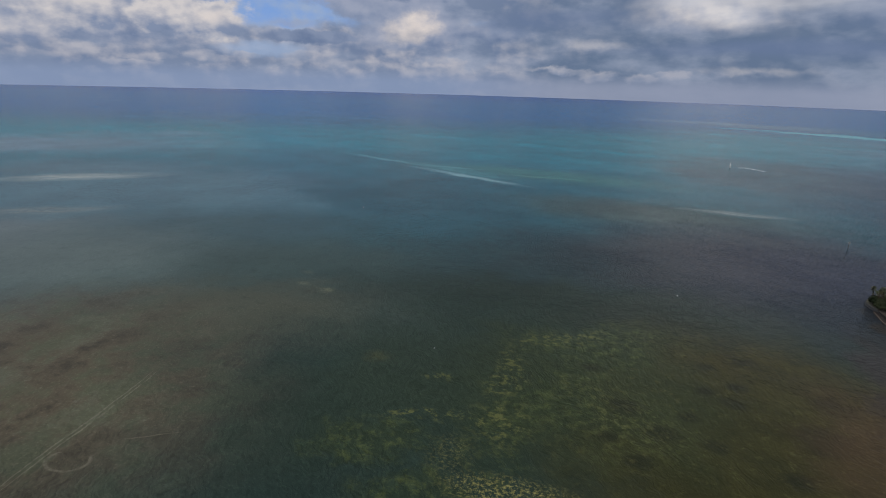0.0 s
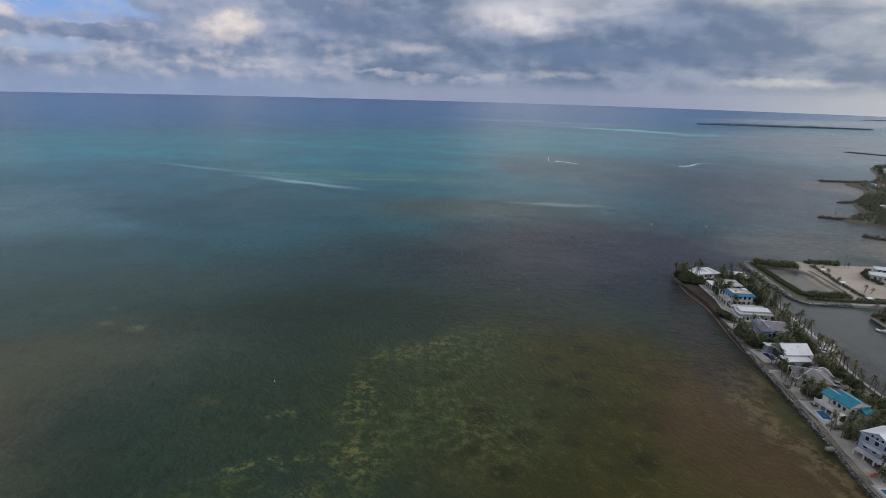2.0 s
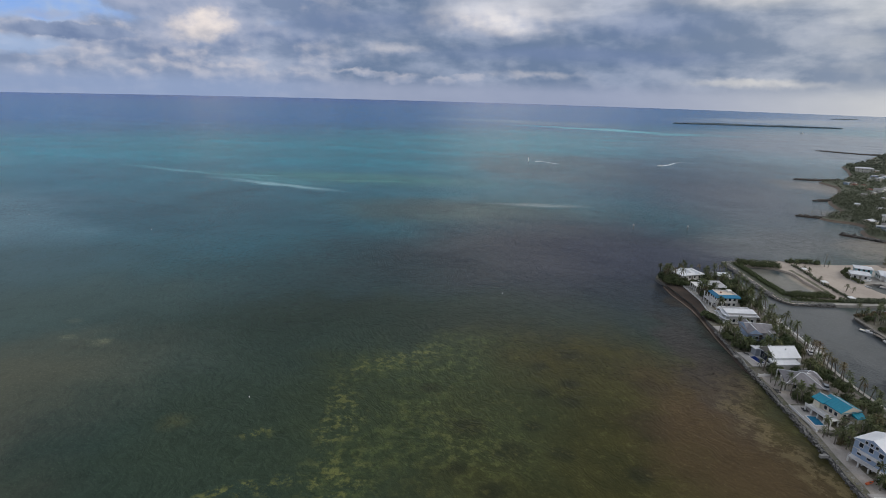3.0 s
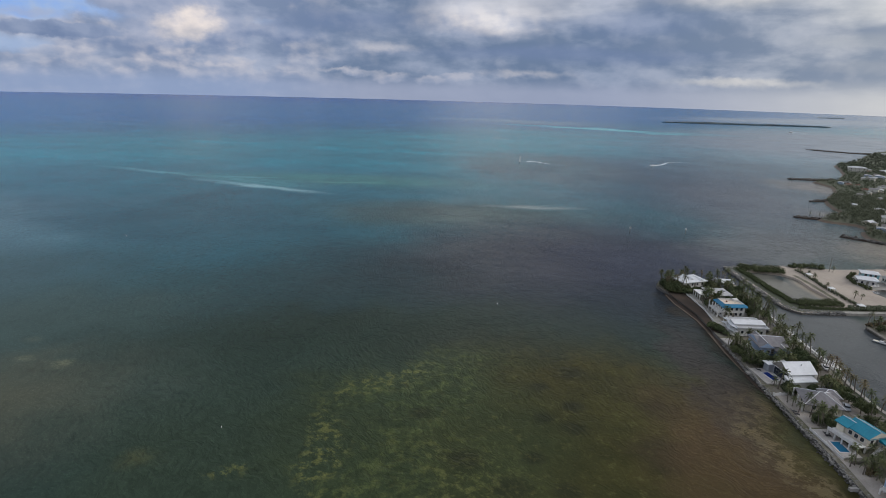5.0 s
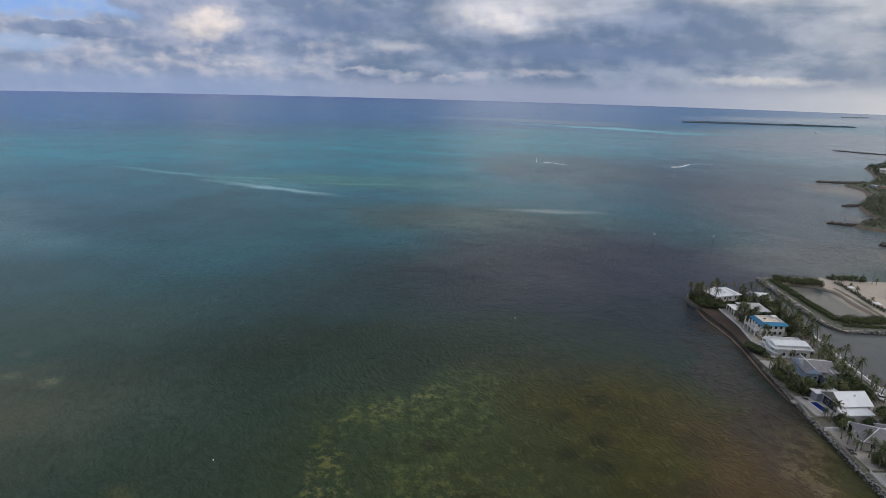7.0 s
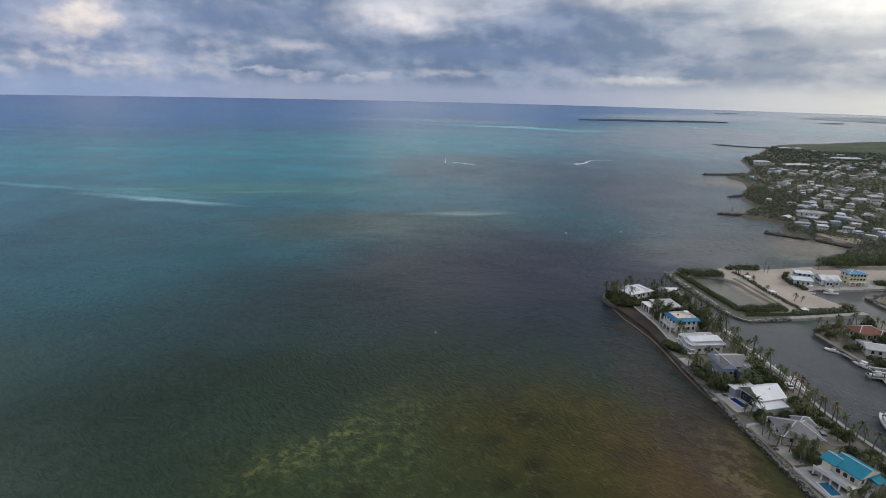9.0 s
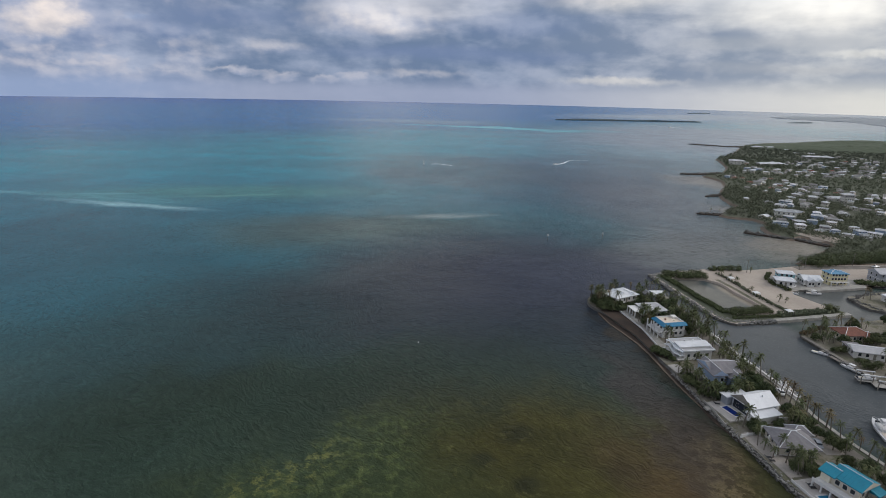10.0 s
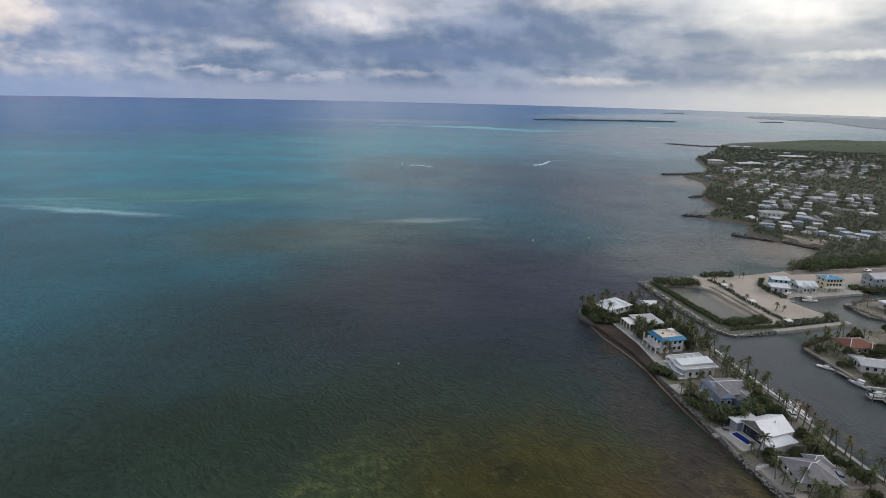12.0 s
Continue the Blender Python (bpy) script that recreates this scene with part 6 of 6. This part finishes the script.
homes = [(342, 403, 4, -30), (338, 417, 6, -30), (357, 419, 1, -25), (346, 425, 3, -25), (361, 391, 6, -20), (378, 386, 6, -15), (369, 374, 0, -15), (388, 511, 1, -40), (402, 499, 0, -30), (396, 372, 3, -10), (410, 385, 5, -20), (352, 396, 2, -25), (400, 425, 2, -20), (422, 440, 0, -25), (458, 462, 1, -30), (482, 506, 2, -30), (386, 398, 1, -20), (378, 410, 4, -20)]
for x, y, k, a in homes:
    town_house(k, x, y, a)
placed = [(h[0], h[1]) for h in homes]
axis_u, axis_v = Vector((0.80, 0.60)), Vector((-0.60, 0.80))
for iu in range(0, 85):
    for iv in range(-50, 74):
        # streets: two rows of plots, then a gap
        p = Vector((330, 340)) + axis_u * (iu * 11.0 + rnd2.uniform(-5, 5)) + axis_v * (iv * 10.5 + (iv // 2) * 8 + rnd2.uniform(-4, 4))
        if not inside(TOWN_RING, p.x, p.y) or inside(WOOD_RING, p.x, p.y) or p.y < 372 or p.x < 345 or rnd2.random() < 0.08 or noise.noise((p.x * 0.013, p.y * 0.013, 4.0)) < -0.26:
            continue
        if not all(inside(TOWN_RING, p.x + a, p.y + b) for a, b in ((-20, 8), (14, 14), (0, -16))) or math.hypot(p.x, p.y) > 1130:
            continue
        if any(abs(p.x - a) + abs(p.y - b) < 10.5 for a, b in placed) or math.atan2(p.x, p.y - 80) > radians(56) or len(placed) > 600:
            continue
        # open scrub between the streets and the wood
        if p.y > 778 + rnd2.uniform(-14, 22) or noise.noise((p.x * 0.006, p.y * 0.011, 9.0)) < -0.30 or (p.x + p.y < 960 and rnd2.random() < 0.25):
            continue
        placed.append((p.x, p.y))
        town_house(rnd2.choice((0, 1, 1, 2, 3, 3, 4, 4, 5, 5, 6, 7)), p.x, p.y, -53 + rnd2.choice((0, 0, 90, 180)) + rnd2.uniform(-16, 16))


FARROW = [(828, 996), (826, 972), (842, 964), (852, 949), (827, 900), (845, 886), (846, 856), (849, 835), (861, 825), (870, 810), (872, 793), (946, 824), (941, 795)]


def long_block(label, x, y, w, d, storeys, turn):
    return house(label, x, y, w, d, storeys, TOWNWALL, "hip", TOWNROOF, 1.6, 0.8, 2.9, turn, 0, 1.3, (3, max(4, int(w / 5)), 0, 0), "", False)


long_block("broad white apartment building by the shore", 588, 764, 20, 11, 2, -30)
long_block("long white row building with pale roof", 636, 752, 40, 10, 1, -4)
long_block("large white three-storey building", 479, 488, 9, 7, 3, -20)
long_block("long grey-blue two-storey building near the shore", 365, 441, 15, 7, 2, -35)
long_block("long low white hall with pale roof", 486, 500, 26, 10, 1, -25)
long_block("long pale building at the edge of the scrub", 800, 830, 44, 14, 1, -20)
for x, y in FARROW:
    town_house(rnd2.choice((0, 2, 5)), x, y, -20 + rnd2.uniform(-10, 10))
for k in range(9):
    long_block("low white row at the head of the point", 830 + k * 22, 995 - k * 9 + rnd2.uniform(-4, 4), rnd2.uniform(12, 20), 10, 1, -20 + rnd2.uniform(-10, 10))


def thicket(name, count, where, mat, label, seed, h=(3, 7), leaf=0.8, per=34):
    """Trees past counting, each a small crown of leaf cards over a stem."""
    r = random.Random(seed)
    lobes = []
    tries = 0
    while len(lobes) < count and tries < count * 20:
        tries += 1
        x, y = where(r)
        if inside(TOWN_RING, x, y) and not any(abs(x - a) < 5.0 and abs(y - b) < 5.0 for a, b in placed):
            hh = r.uniform(*h)
            lobes.append((x, y, 1.2 + hh * 0.55, hh * 0.55))
    return tagged(new(name, leaf_mesh(name, leaf_cloud(lobes, per, leaf, r), mat)), label, "trees", kind="stuff")


def polar(r0, r1, a0, a1):
    def where(r):
        q, a = math.sqrt(r.uniform(r0 * r0, r1 * r1)), radians(r.uniform(a0, a1))
        return q * math.sin(a), q * math.cos(a)
    return where


thicket("town_trees", 3900, polar(440, 720, 30, 58), TOWNLEAF, "green garden trees between the town houses", 31, (1.8, 5.0), 0.3, 60)
thicket("town_trees", 4200, polar(700, 1080, 33, 60), TOWNLEAF, "green trees among distant town houses", 32, (1.8, 4.6), 0.42, 42)
thicket("scrub_trees", 3200, polar(960, 1330, 36, 58), SCRUBLEAF, "dark scrub between the town and the wood", 33, (2.4, 4.2), 0.6, 34)
thicket("shore_trees", 260, lambda r: (r.uniform(330, 420), r.uniform(395, 560)), TOWNLEAF, "shrubs and palms along the town shore", 34, (1.5, 4), 0.5, 26)
for line in ([(318, 470), (345, 468), (372, 474)], [(318, 405), (340, 398)]):
    for x, y, _ in along(line, 8):
        plant(PALMS[1], x, y + rnd.uniform(-2, 2), 1.2, rnd.uniform(0.4, 0.6))


# ---------------------------------------------------------------- boats and wakes
def hull_mesh(length, beam, depth, sheer=0.25, n=9):
    rows = []
    for k in range(n):
        s = k / (n - 1)
        w = beam / 2 * (1 - max(0, (s - 0.45) / 0.55) ** 2.2) * (0.92 if k == 0 else 1)
        w = max(w, 0.02)
        x = -length / 2 + length * s
        top = depth * (0.75 + sheer * s * s)
        keel = -0.25 * depth + (0.7 * depth * max(0, (s - 0.8) / 0.2) ** 2)
        rows.append([(x, -w, top), (x, -w * 0.86, top * 0.35), (x, 0, keel), (x, w * 0.86, top * 0.35), (x, w, top)])
    verts = [p for r in rows for p in r]
    faces = [(k * 5 + j, k * 5 + 5 + j, k * 5 + 6 + j, k * 5 + 1 + j) for k in range(n - 1) for j in range(4)]
    faces.append((0, 1, 2, 3, 4))
    faces += [(k * 5 + 4, k * 5 + 9, k * 5 + 5, k * 5) for k in range(n - 1)]
    return verts, faces


def motor_boat(x, y, z, turn, length, label, colour=None, tower=False, tall=False):
    t = thing("motor_boat", pose(x, y, z, 0, 0, turn), label, "boat")
    beam, depth = length * 0.3, length * 0.13
    part("hull", mesh_of("hull", *hull_mesh(length, beam, depth), colour or GEL), None, t)
    dz = depth * 0.78
    part("cockpit", solid((-length * 0.44, -beam * 0.36, dz, -length * 0.12, beam * 0.36, dz + 0.06), bevel=0.02), CREAMWALL, t)
    part("cabin", solid((-length * 0.12, -beam * 0.32, dz, length * 0.2, beam * 0.32, dz + length * 0.09), bevel=length * 0.02), GEL, t)
    part("windscreen", solid((length * 0.17, -beam * 0.29, dz + length * 0.045, length * 0.205, beam * 0.29, dz + length * 0.12), bevel=0.02), GLASS, t)
    if tower or tall:
        part("hardtop", solid((-length * 0.16, -beam * 0.34, dz + length * 0.2, length * 0.12, beam * 0.34, dz + length * 0.22), bevel=0.03), GEL, t)
        for sx in (-0.14, 0.1):
            for sy in (-0.3, 0.3):
                part("hardtop_post", tube(bmesh.new(), [(length * sx, beam * sy, dz), (length * sx, beam * sy, dz + length * 0.2)], [0.04, 0.04], 5), GEL, t)
    if tall:
        part("flybridge", solid((-length * 0.1, -beam * 0.3, dz + length * 0.22, length * 0.05, beam * 0.3, dz + length * 0.28), bevel=0.05), GEL, t)
    for sy in (-0.15, 0.15):
        part("outboard", solid((-length * 0.53, beam * sy - 0.18, depth * 0.35, -length * 0.48, beam * sy + 0.18, depth * 1.05), bevel=0.05), DARKTRIM, t)
    bm = bmesh.new()
    tube(bm, [(length * 0.15, -beam * 0.42, dz + 0.6), (length * 0.35, -beam * 0.28, dz + 0.75), (length * 0.49, 0, dz + 0.85), (length * 0.35, beam * 0.28, dz + 0.75), (length * 0.15, beam * 0.42, dz + 0.6)], [0.03] * 5, 4)
    part("bow_rail", bm, GEL, t)
    return t


motor_boat(156.6, 185.6, 0, 64, 12.5, "white motor yacht lying in the canal", None, False, True)
motor_boat(148.2, 212.2, 0.3, 78, 7.5, "white fishing boat beside the sea wall", None, True)
motor_boat(183.0, 232.2, 0, -60, 6.0, "small white open boat at the east dock")
motor_boat(183.2, 219.4, 0.2, 105, 7.2, "white and blue boat at the east dock", None, True)
motor_boat(237.6, 288.6, 0, -22, 7.6, "white cabin boat at the quay", None, True)
motor_boat(227.2, 290.4, 0, -30, 5.0, "small white skiff at the quay")
motor_boat(232.0, 296.4, 1.2, 10, 6.0, "white boat laid up on the quay")
motor_boat(312, 786, 0, 200, 9.0, "white motor boat turning in the bay")
motor_boat(1072, 1637, 0, 10, 12.0, "white yacht far out in the bay", None, False, True)


def boat_lift(x, y, turn, label):
    t = thing("boat_lift", pose(x, y, 0, 0, 0, turn), label, "boat lift")
    for sx in (-2.6, 2.6):
        for sy in (-1.8, 1.8):
            part("piling", tube(bmesh.new(), [(sx, sy, -1.2), (sx, sy, 3.4)], [0.17, 0.15], 8), WOOD, t)
    for sy in (-1.8, 1.8):
        part("beam", solid((-3.0, sy - 0.14, 3.4, 3.0, sy + 0.14, 3.75), bevel=0.03), GEL, t)
    part("platform", solid((-3.2, -1.6, 0.9, 3.2, 1.6, 1.1), bevel=0.03), CONCRETE, t)
    return t


boat_lift(180.6, 211.2, -25, "white boat lift on timber pilings")
motor_boat(180.6, 211.2, 1.15, -25, 6.0, "white boat raised on a lift", None, True)
boat_lift(182.6, 206.6, -25, "white boat lift on timber pilings")

# sailing boat out in the bay
t = thing("sailing_boat", pose(125, 790, 0, 0, 0, 75) @ Matrix.Scale(0.72, 4), "white-sailed sloop with a dark hull", "boat")
part("hull", mesh_of("hull", *hull_mesh(9.0, 2.8, 1.3), NAVY), None, t)
part("coach_roof", solid((-1.5, -0.9, 1.0, 1.8, 0.9, 1.5), bevel=0.12), GEL, t)
part("mast", tube(bmesh.new(), [(0.6, 0, 0.8), (0.6, 0, 12.0)], [0.09, 0.06], 6), GEL, t)
part("boom", tube(bmesh.new(), [(0.6, 0, 2.1), (-3.6, 0.4, 2.1)], [0.06, 0.05], 6), GEL, t)


def sail_mesh(a, b, c, belly):
    verts, faces, n = [], [], 8
    a, b, c = Vector(a), Vector(b), Vector(c)
    side = (b - a).cross(c - a).normalized()
    for i in range(n + 1):
        for j in range(n + 1 - i):
            u, w = i / n, j / n
            verts.append(a + (b - a) * u + (c - a) * w + side * belly * math.sin(math.pi * min(1, u + w)) * (0.3 + w))
    start = [sum(n + 1 - q for q in range(i)) for i in range(n + 1)]
    for i in range(n):
        for j in range(n - i):
            faces.append((start[i] + j, start[i + 1] + j, start[i] + j + 1))
            if j < n - i - 1:
                faces.append((start[i + 1] + j, start[i + 1] + j + 1, start[i] + j + 1))
    return verts, faces


part("mainsail", mesh_of("mainsail", *sail_mesh((0.55, 0, 2.2), (0.55, 0, 11.8), (-3.5, 0.4, 2.2), 0.35), SAIL), None, t)
part("jib", mesh_of("jib", *sail_mesh((4.2, 0, 1.2), (0.7, 0, 10.6), (0.2, 0.5, 1.8), 0.3), SAIL), None, t)


def wake(line, widths, label):
    r = random.Random(int(line[0][0]))
    pts = [(p[0] + r.uniform(-0.6, 0.6), p[1] + r.uniform(-0.6, 0.6)) for p in line]
    ring = ribbon(pts, widths)
    n = len(pts)
    verts = [(x, y, 0.05) for x, y in ring]
    faces = [(i, i + 1, 2 * n - 2 - i, 2 * n - 1 - i) for i in range(n - 1)]
    return tagged(new("boat_wake", mesh_of("boat_wake", verts, faces, FOAM)), label, "wake", kind="stuff")


wake([(309, 784), (318, 788), (332, 800), (342, 815), (352, 826), (366, 832), (386, 830)], [5.0, 4.6, 3.6, 2.6, 1.8, 1.0, 0.5], "white curved wake behind a turning motor boat")
wake([(136, 797), (143, 800), (150, 797), (158, 786), (164, 776)], [3.4, 3.6, 3.2, 2.4, 1.0], "white wake beside the sailing boat")
wake([(1075, 1637), (1096, 1640), (1124, 1641)], [6, 4, 2], "white wake of a far yacht")


def buoy(x, y, label, h=1.2, mat=None):
    t = thing("buoy", pose(x, y, 0), label, "buoy", "floats in the bay")
    part("float", tube(bmesh.new(), [(0, 0, -0.3), (0, 0, 0.05), (0, 0, 0.3), (0, 0, 0.42)], [0.10, 0.17, 0.16, 0.06], 8), mat or GEL, t)
    part("staff", tube(bmesh.new(), [(0, 0, 0.38), (0, 0, h * 0.7)], [0.04, 0.04], 5), mat or GEL, t)
    return t


buoy(-194, 371, "white mooring float on the open water", 1.6)
for x, y in ((-61, 172), (-300, 405), (30, 268)):
    buoy(x, y, "small white float on the open water", 0.9)
for x, y in ((142.2, 406.4), (182, 405.2)):
    t = thing("channel_marker", pose(x, y, 0), "channel marker post with a small board", "marker", "markers of the channel")
    part("post", tube(bmesh.new(), [(0, 0, -1), (0, 0, 4.2)], [0.16, 0.13], 7), WOOD, t)
    part("board", solid((-0.6, -0.05, 2.9, 0.6, 0.05, 4.1), bevel=0.02), GEL, t)

# ---------------------------------------------------------------- small things ashore
for x, y, _ in along([(146.6, 216), (147.7, 232), (150.1, 248), (151.2, 262)], 2.6):
    t = thing("dock_piling", pose(x + 0.4, y, 0), "white-capped mooring post at the sea wall", "mooring post", "mooring posts along the canal")
    part("post", tube(bmesh.new(), [(0, 0, -1), (0, 0, 2.5)], [0.2, 0.18], 8), OFFWHITE, t)
    part("cap", tube(bmesh.new(), [(0, 0, 2.5), (0, 0, 2.75)], [0.24, 0.04], 8), WHITE, t)


def garden_wall(pts, h, z, label, mat=None):
    t = thing("garden_wall", pose(0, 0, 0), label, "wall")
    for a, b in zip(pts, pts[1:]):
        d = Vector((b[0] - a[0], b[1] - a[1]))
        ob = part("panel", solid((0, -0.12, 0, d.length, 0.12, h), bevel=0.03), mat or OFFWHITE, t)
        ob.matrix_basis = pose(*a, z, 0, 0, math.degrees(math.atan2(d.y, d.x)))
        ob = part("pier", solid((-0.2, -0.2, 0, 0.2, 0.2, h + 0.2), bevel=0.04), mat or OFFWHITE, t)
        ob.matrix_basis = pose(*a, z, 0, 0, math.degrees(math.atan2(d.y, d.x)))
    return t


garden_wall([(121.1, 245.4), (122.6, 253), (124.3, 262), (124.6, 272), (124.8, 281)], 0.8, 1.1, "low white wall between terrace and beach")
garden_wall([(111.6, 190.2), (113.8, 190.4), (116.4, 190.6)], 1.0, 1.1, "short white balustrade across the yard")
garden_wall([(110.9, 158.5), (110.9, 165), (111.0, 172)], 0.7, 1.1, "low white wall along the pool deck")
garden_wall([(111.0, 196), (112.6, 203), (113.4, 209)], 0.7, 1.1, "low pale wall behind the sea rocks", CONCRETE)
garden_wall([(146.5, 205), (147, 216)], 0.6, 1.2, "low white wall by the canal")
garden_wall([(142.6, 221), (144.6, 232), (147, 248)], 0.7, 1.2, "low white wall along the canal lane")
garden_wall([(129.5, 196), (133, 195), (136, 194)], 0.8, 1.1, "pale garden wall")
garden_wall([(112, 156.8), (120, 156.4), (128, 157)], 1.0, 1.1, "grey fence between the gardens", WOOD)
yard = surface("pale yard sand", (0.40, 0.365, 0.33), (0.30, 0.27, 0.24), 0.25, 0.95, 0.4, 9.0, -1, 0, 0.3)
sheet("pavement_yard", smooth_ring([(105.6, 118), (107.4, 136), (109.2, 152), (111.4, 170), (112.4, 188), (113.5, 192), (117.4, 190), (116.6, 178), (115.4, 173), (111.2, 172), (110.8, 158), (114.2, 156), (113.8, 148), (111.2, 140), (112.6, 134), (111, 118)], 3, 0.25, 9), 1.21, yard, 0.05)
sheet("pavement_drive", [(129.5, 179), (135, 178), (136, 193), (131.5, 193)], 1.205, yard, 0.05)


def lounger(x, y, z, turn):
    t = thing("sun_lounger", pose(x, y, z, 0, 0, turn), "dark sun lounger on a pool deck", "lounger", "loungers by the pools")
    part("frame", solid((-0.35, -0.95, 0.22, 0.35, 0.4, 0.32), bevel=0.02), DARKTRIM, t)
    ob = part("backrest", solid((-0.35, 0, 0, 0.35, 0.75, 0.09), bevel=0.02), DARKTRIM, t)
    ob.matrix_basis = pose(0, 0.38, 0.28, 35)
    for sx in (-0.3, 0.3):
        for sy in (-0.85, 0.3):
            part("leg", solid((sx - 0.04, sy - 0.04, 0, sx + 0.04, sy + 0.04, 0.22)), DARKTRIM, t)


for x, y, z, a in ((113.6, 168.3, 1.6, 80), (113.9, 169.4, 1.6, 85), (116.0, 206.4, 1.55, 60), (112.0, 179.6, 1.22, 70), (112.2, 181.0, 1.22, 70), (110.6, 130.0, 1.5, 90)):
    lounger(x, y, z, a)


def car(x, y, turn, paint, label, z=1.2):
    t = thing("parked_car", pose(x, y, z, 0, 0, turn), label, "car")
    part("body", solid((-2.2, -0.9, 0.35, 2.2, 0.9, 0.95), bevel=0.14), paint, t)
    part("cabin", solid((-1.4, -0.78, 0.93, 0.9, 0.78, 1.5), bevel=0.22), GLASS, t)
    part("roof_panel", solid((-1.1, -0.68, 1.46, 0.6, 0.68, 1.54), bevel=0.03), paint, t)
    for sx in (-1.4, 1.4):
        for sy in (-0.82, 0.82):
            w = part("wheel", tube(bmesh.new(), [(sx, sy - 0.12, 0.33), (sx, sy + 0.12, 0.33)], [0.33, 0.33], 12), DARKTRIM, t)
            part("rim", tube(bmesh.new(), [(sx, sy - 0.13, 0.33), (sx, sy + 0.13, 0.33)], [0.19, 0.19], 10), LIGHTGREYROOF, w)


car(142.2, 208.6, 70, GEL, "white car parked by the canal lane")
car(139.4, 240.4, 80, DARKTRIM, "dark car parked beside the flat-roofed house")
car(141.0, 228.0, 80, GEL, "white car parked on the canal lane")
car(130.5, 183.0, 60, GREYWALL, "grey car parked on the drive")
car(312.0, 318.6, 5, GEL, "white car parked by the causeway", 1.12)
car(252.0, 312.0, 30, GREYWALL, "grey car parked behind the quay houses", 1.0)

orange = surface("orange plastic", (0.42, 0.09, 0.03), (0.36, 0.075, 0.025), 1.0, 0.4, 0.0, 6.0, 0)
t = thing("kayak", pose(109.4, 136.2, 1.5, 0, 0, 20), "orange kayak lying among shrubs", "kayak")
part("hull", mesh_of("hull", *hull_mesh(3.0, 0.7, 0.35), orange), None, t)
part("seat", solid((-0.3, -0.2, 0.3, 0.3, 0.2, 0.36), bevel=0.03), DARKTRIM, t)
for x, y in ((104.9, 147.2),):
    deck("sea_stair", x - 0.9, y - 0.45, x + 1.3, y + 0.45, 1.55, "pale concrete platform on the sea wall", CONCRETE)


def cabana(x, y, w):
    t = thing("cabana", pose(x, y, 1.0, 0, 0, -8), "small white canopy shelter on the sand lot", "canopy", "white shelters on the lot")
    for sx in (-1, 1):
        for sy in (-1, 1):
            part("post", solid((sx * w - 0.07, sy * w - 0.07, 0, sx * w + 0.07, sy * w + 0.07, 2.2)), GEL, t)
    v, f = roof_mesh("hip", w * 2, w * 2, 0.7, 0.25, 0.12)
    part("canopy", mesh_of("canopy", v, f, SAIL), None, t).matrix_basis = pose(0, 0, 2.2)


for x, y in ((206.4, 310.0), (203.0, 288.5), (200.4, 265.8)):
    cabana(x, y, 1.2)
for x, y, h in ((226.5, 322, 8.0), (268, 324.5, 8.0), (300, 322.8, 8.0)):
    t = thing("utility_pole", pose(x, y, 1.0), "tall grey timber utility pole", "pole", "utility poles by the causeway")
    part("pole", tube(bmesh.new(), [(0, 0, -0.5), (0, 0, h)], [0.18, 0.12], 7), WOOD, t)
    part("crossarm", solid((-1.0, -0.06, h - 0.7, 1.0, 0.06, h - 0.55)), WOOD, t)
for x, y, w, d in ((185.2, 232.6, 2.6, 1.6), (183.4, 226, 1.6, 5.0)):
    t = thing("dock", pose(x, y, 0.9), "grey timber dock on pilings", "dock")
    n = int(d / 0.4) if d > w else int(w / 0.4)
    for k in range(n):
        if d > w:
            part("plank", solid((-w / 2, -d / 2 + k * d / n, 0.2, w / 2, -d / 2 + (k + 0.92) * d / n, 0.26)), WOOD, t)
        else:
            part("plank", solid((-w / 2 + k * w / n, -d / 2, 0.2, -w / 2 + (k + 0.92) * w / n, d / 2, 0.26)), WOOD, t)
    for sx in (-w / 2, w / 2):
        for sy in (-d / 2, d / 2):
            part("piling", tube(bmesh.new(), [(sx, sy, -2), (sx, sy, 0.7)], [0.13, 0.12], 7), WOOD, t)
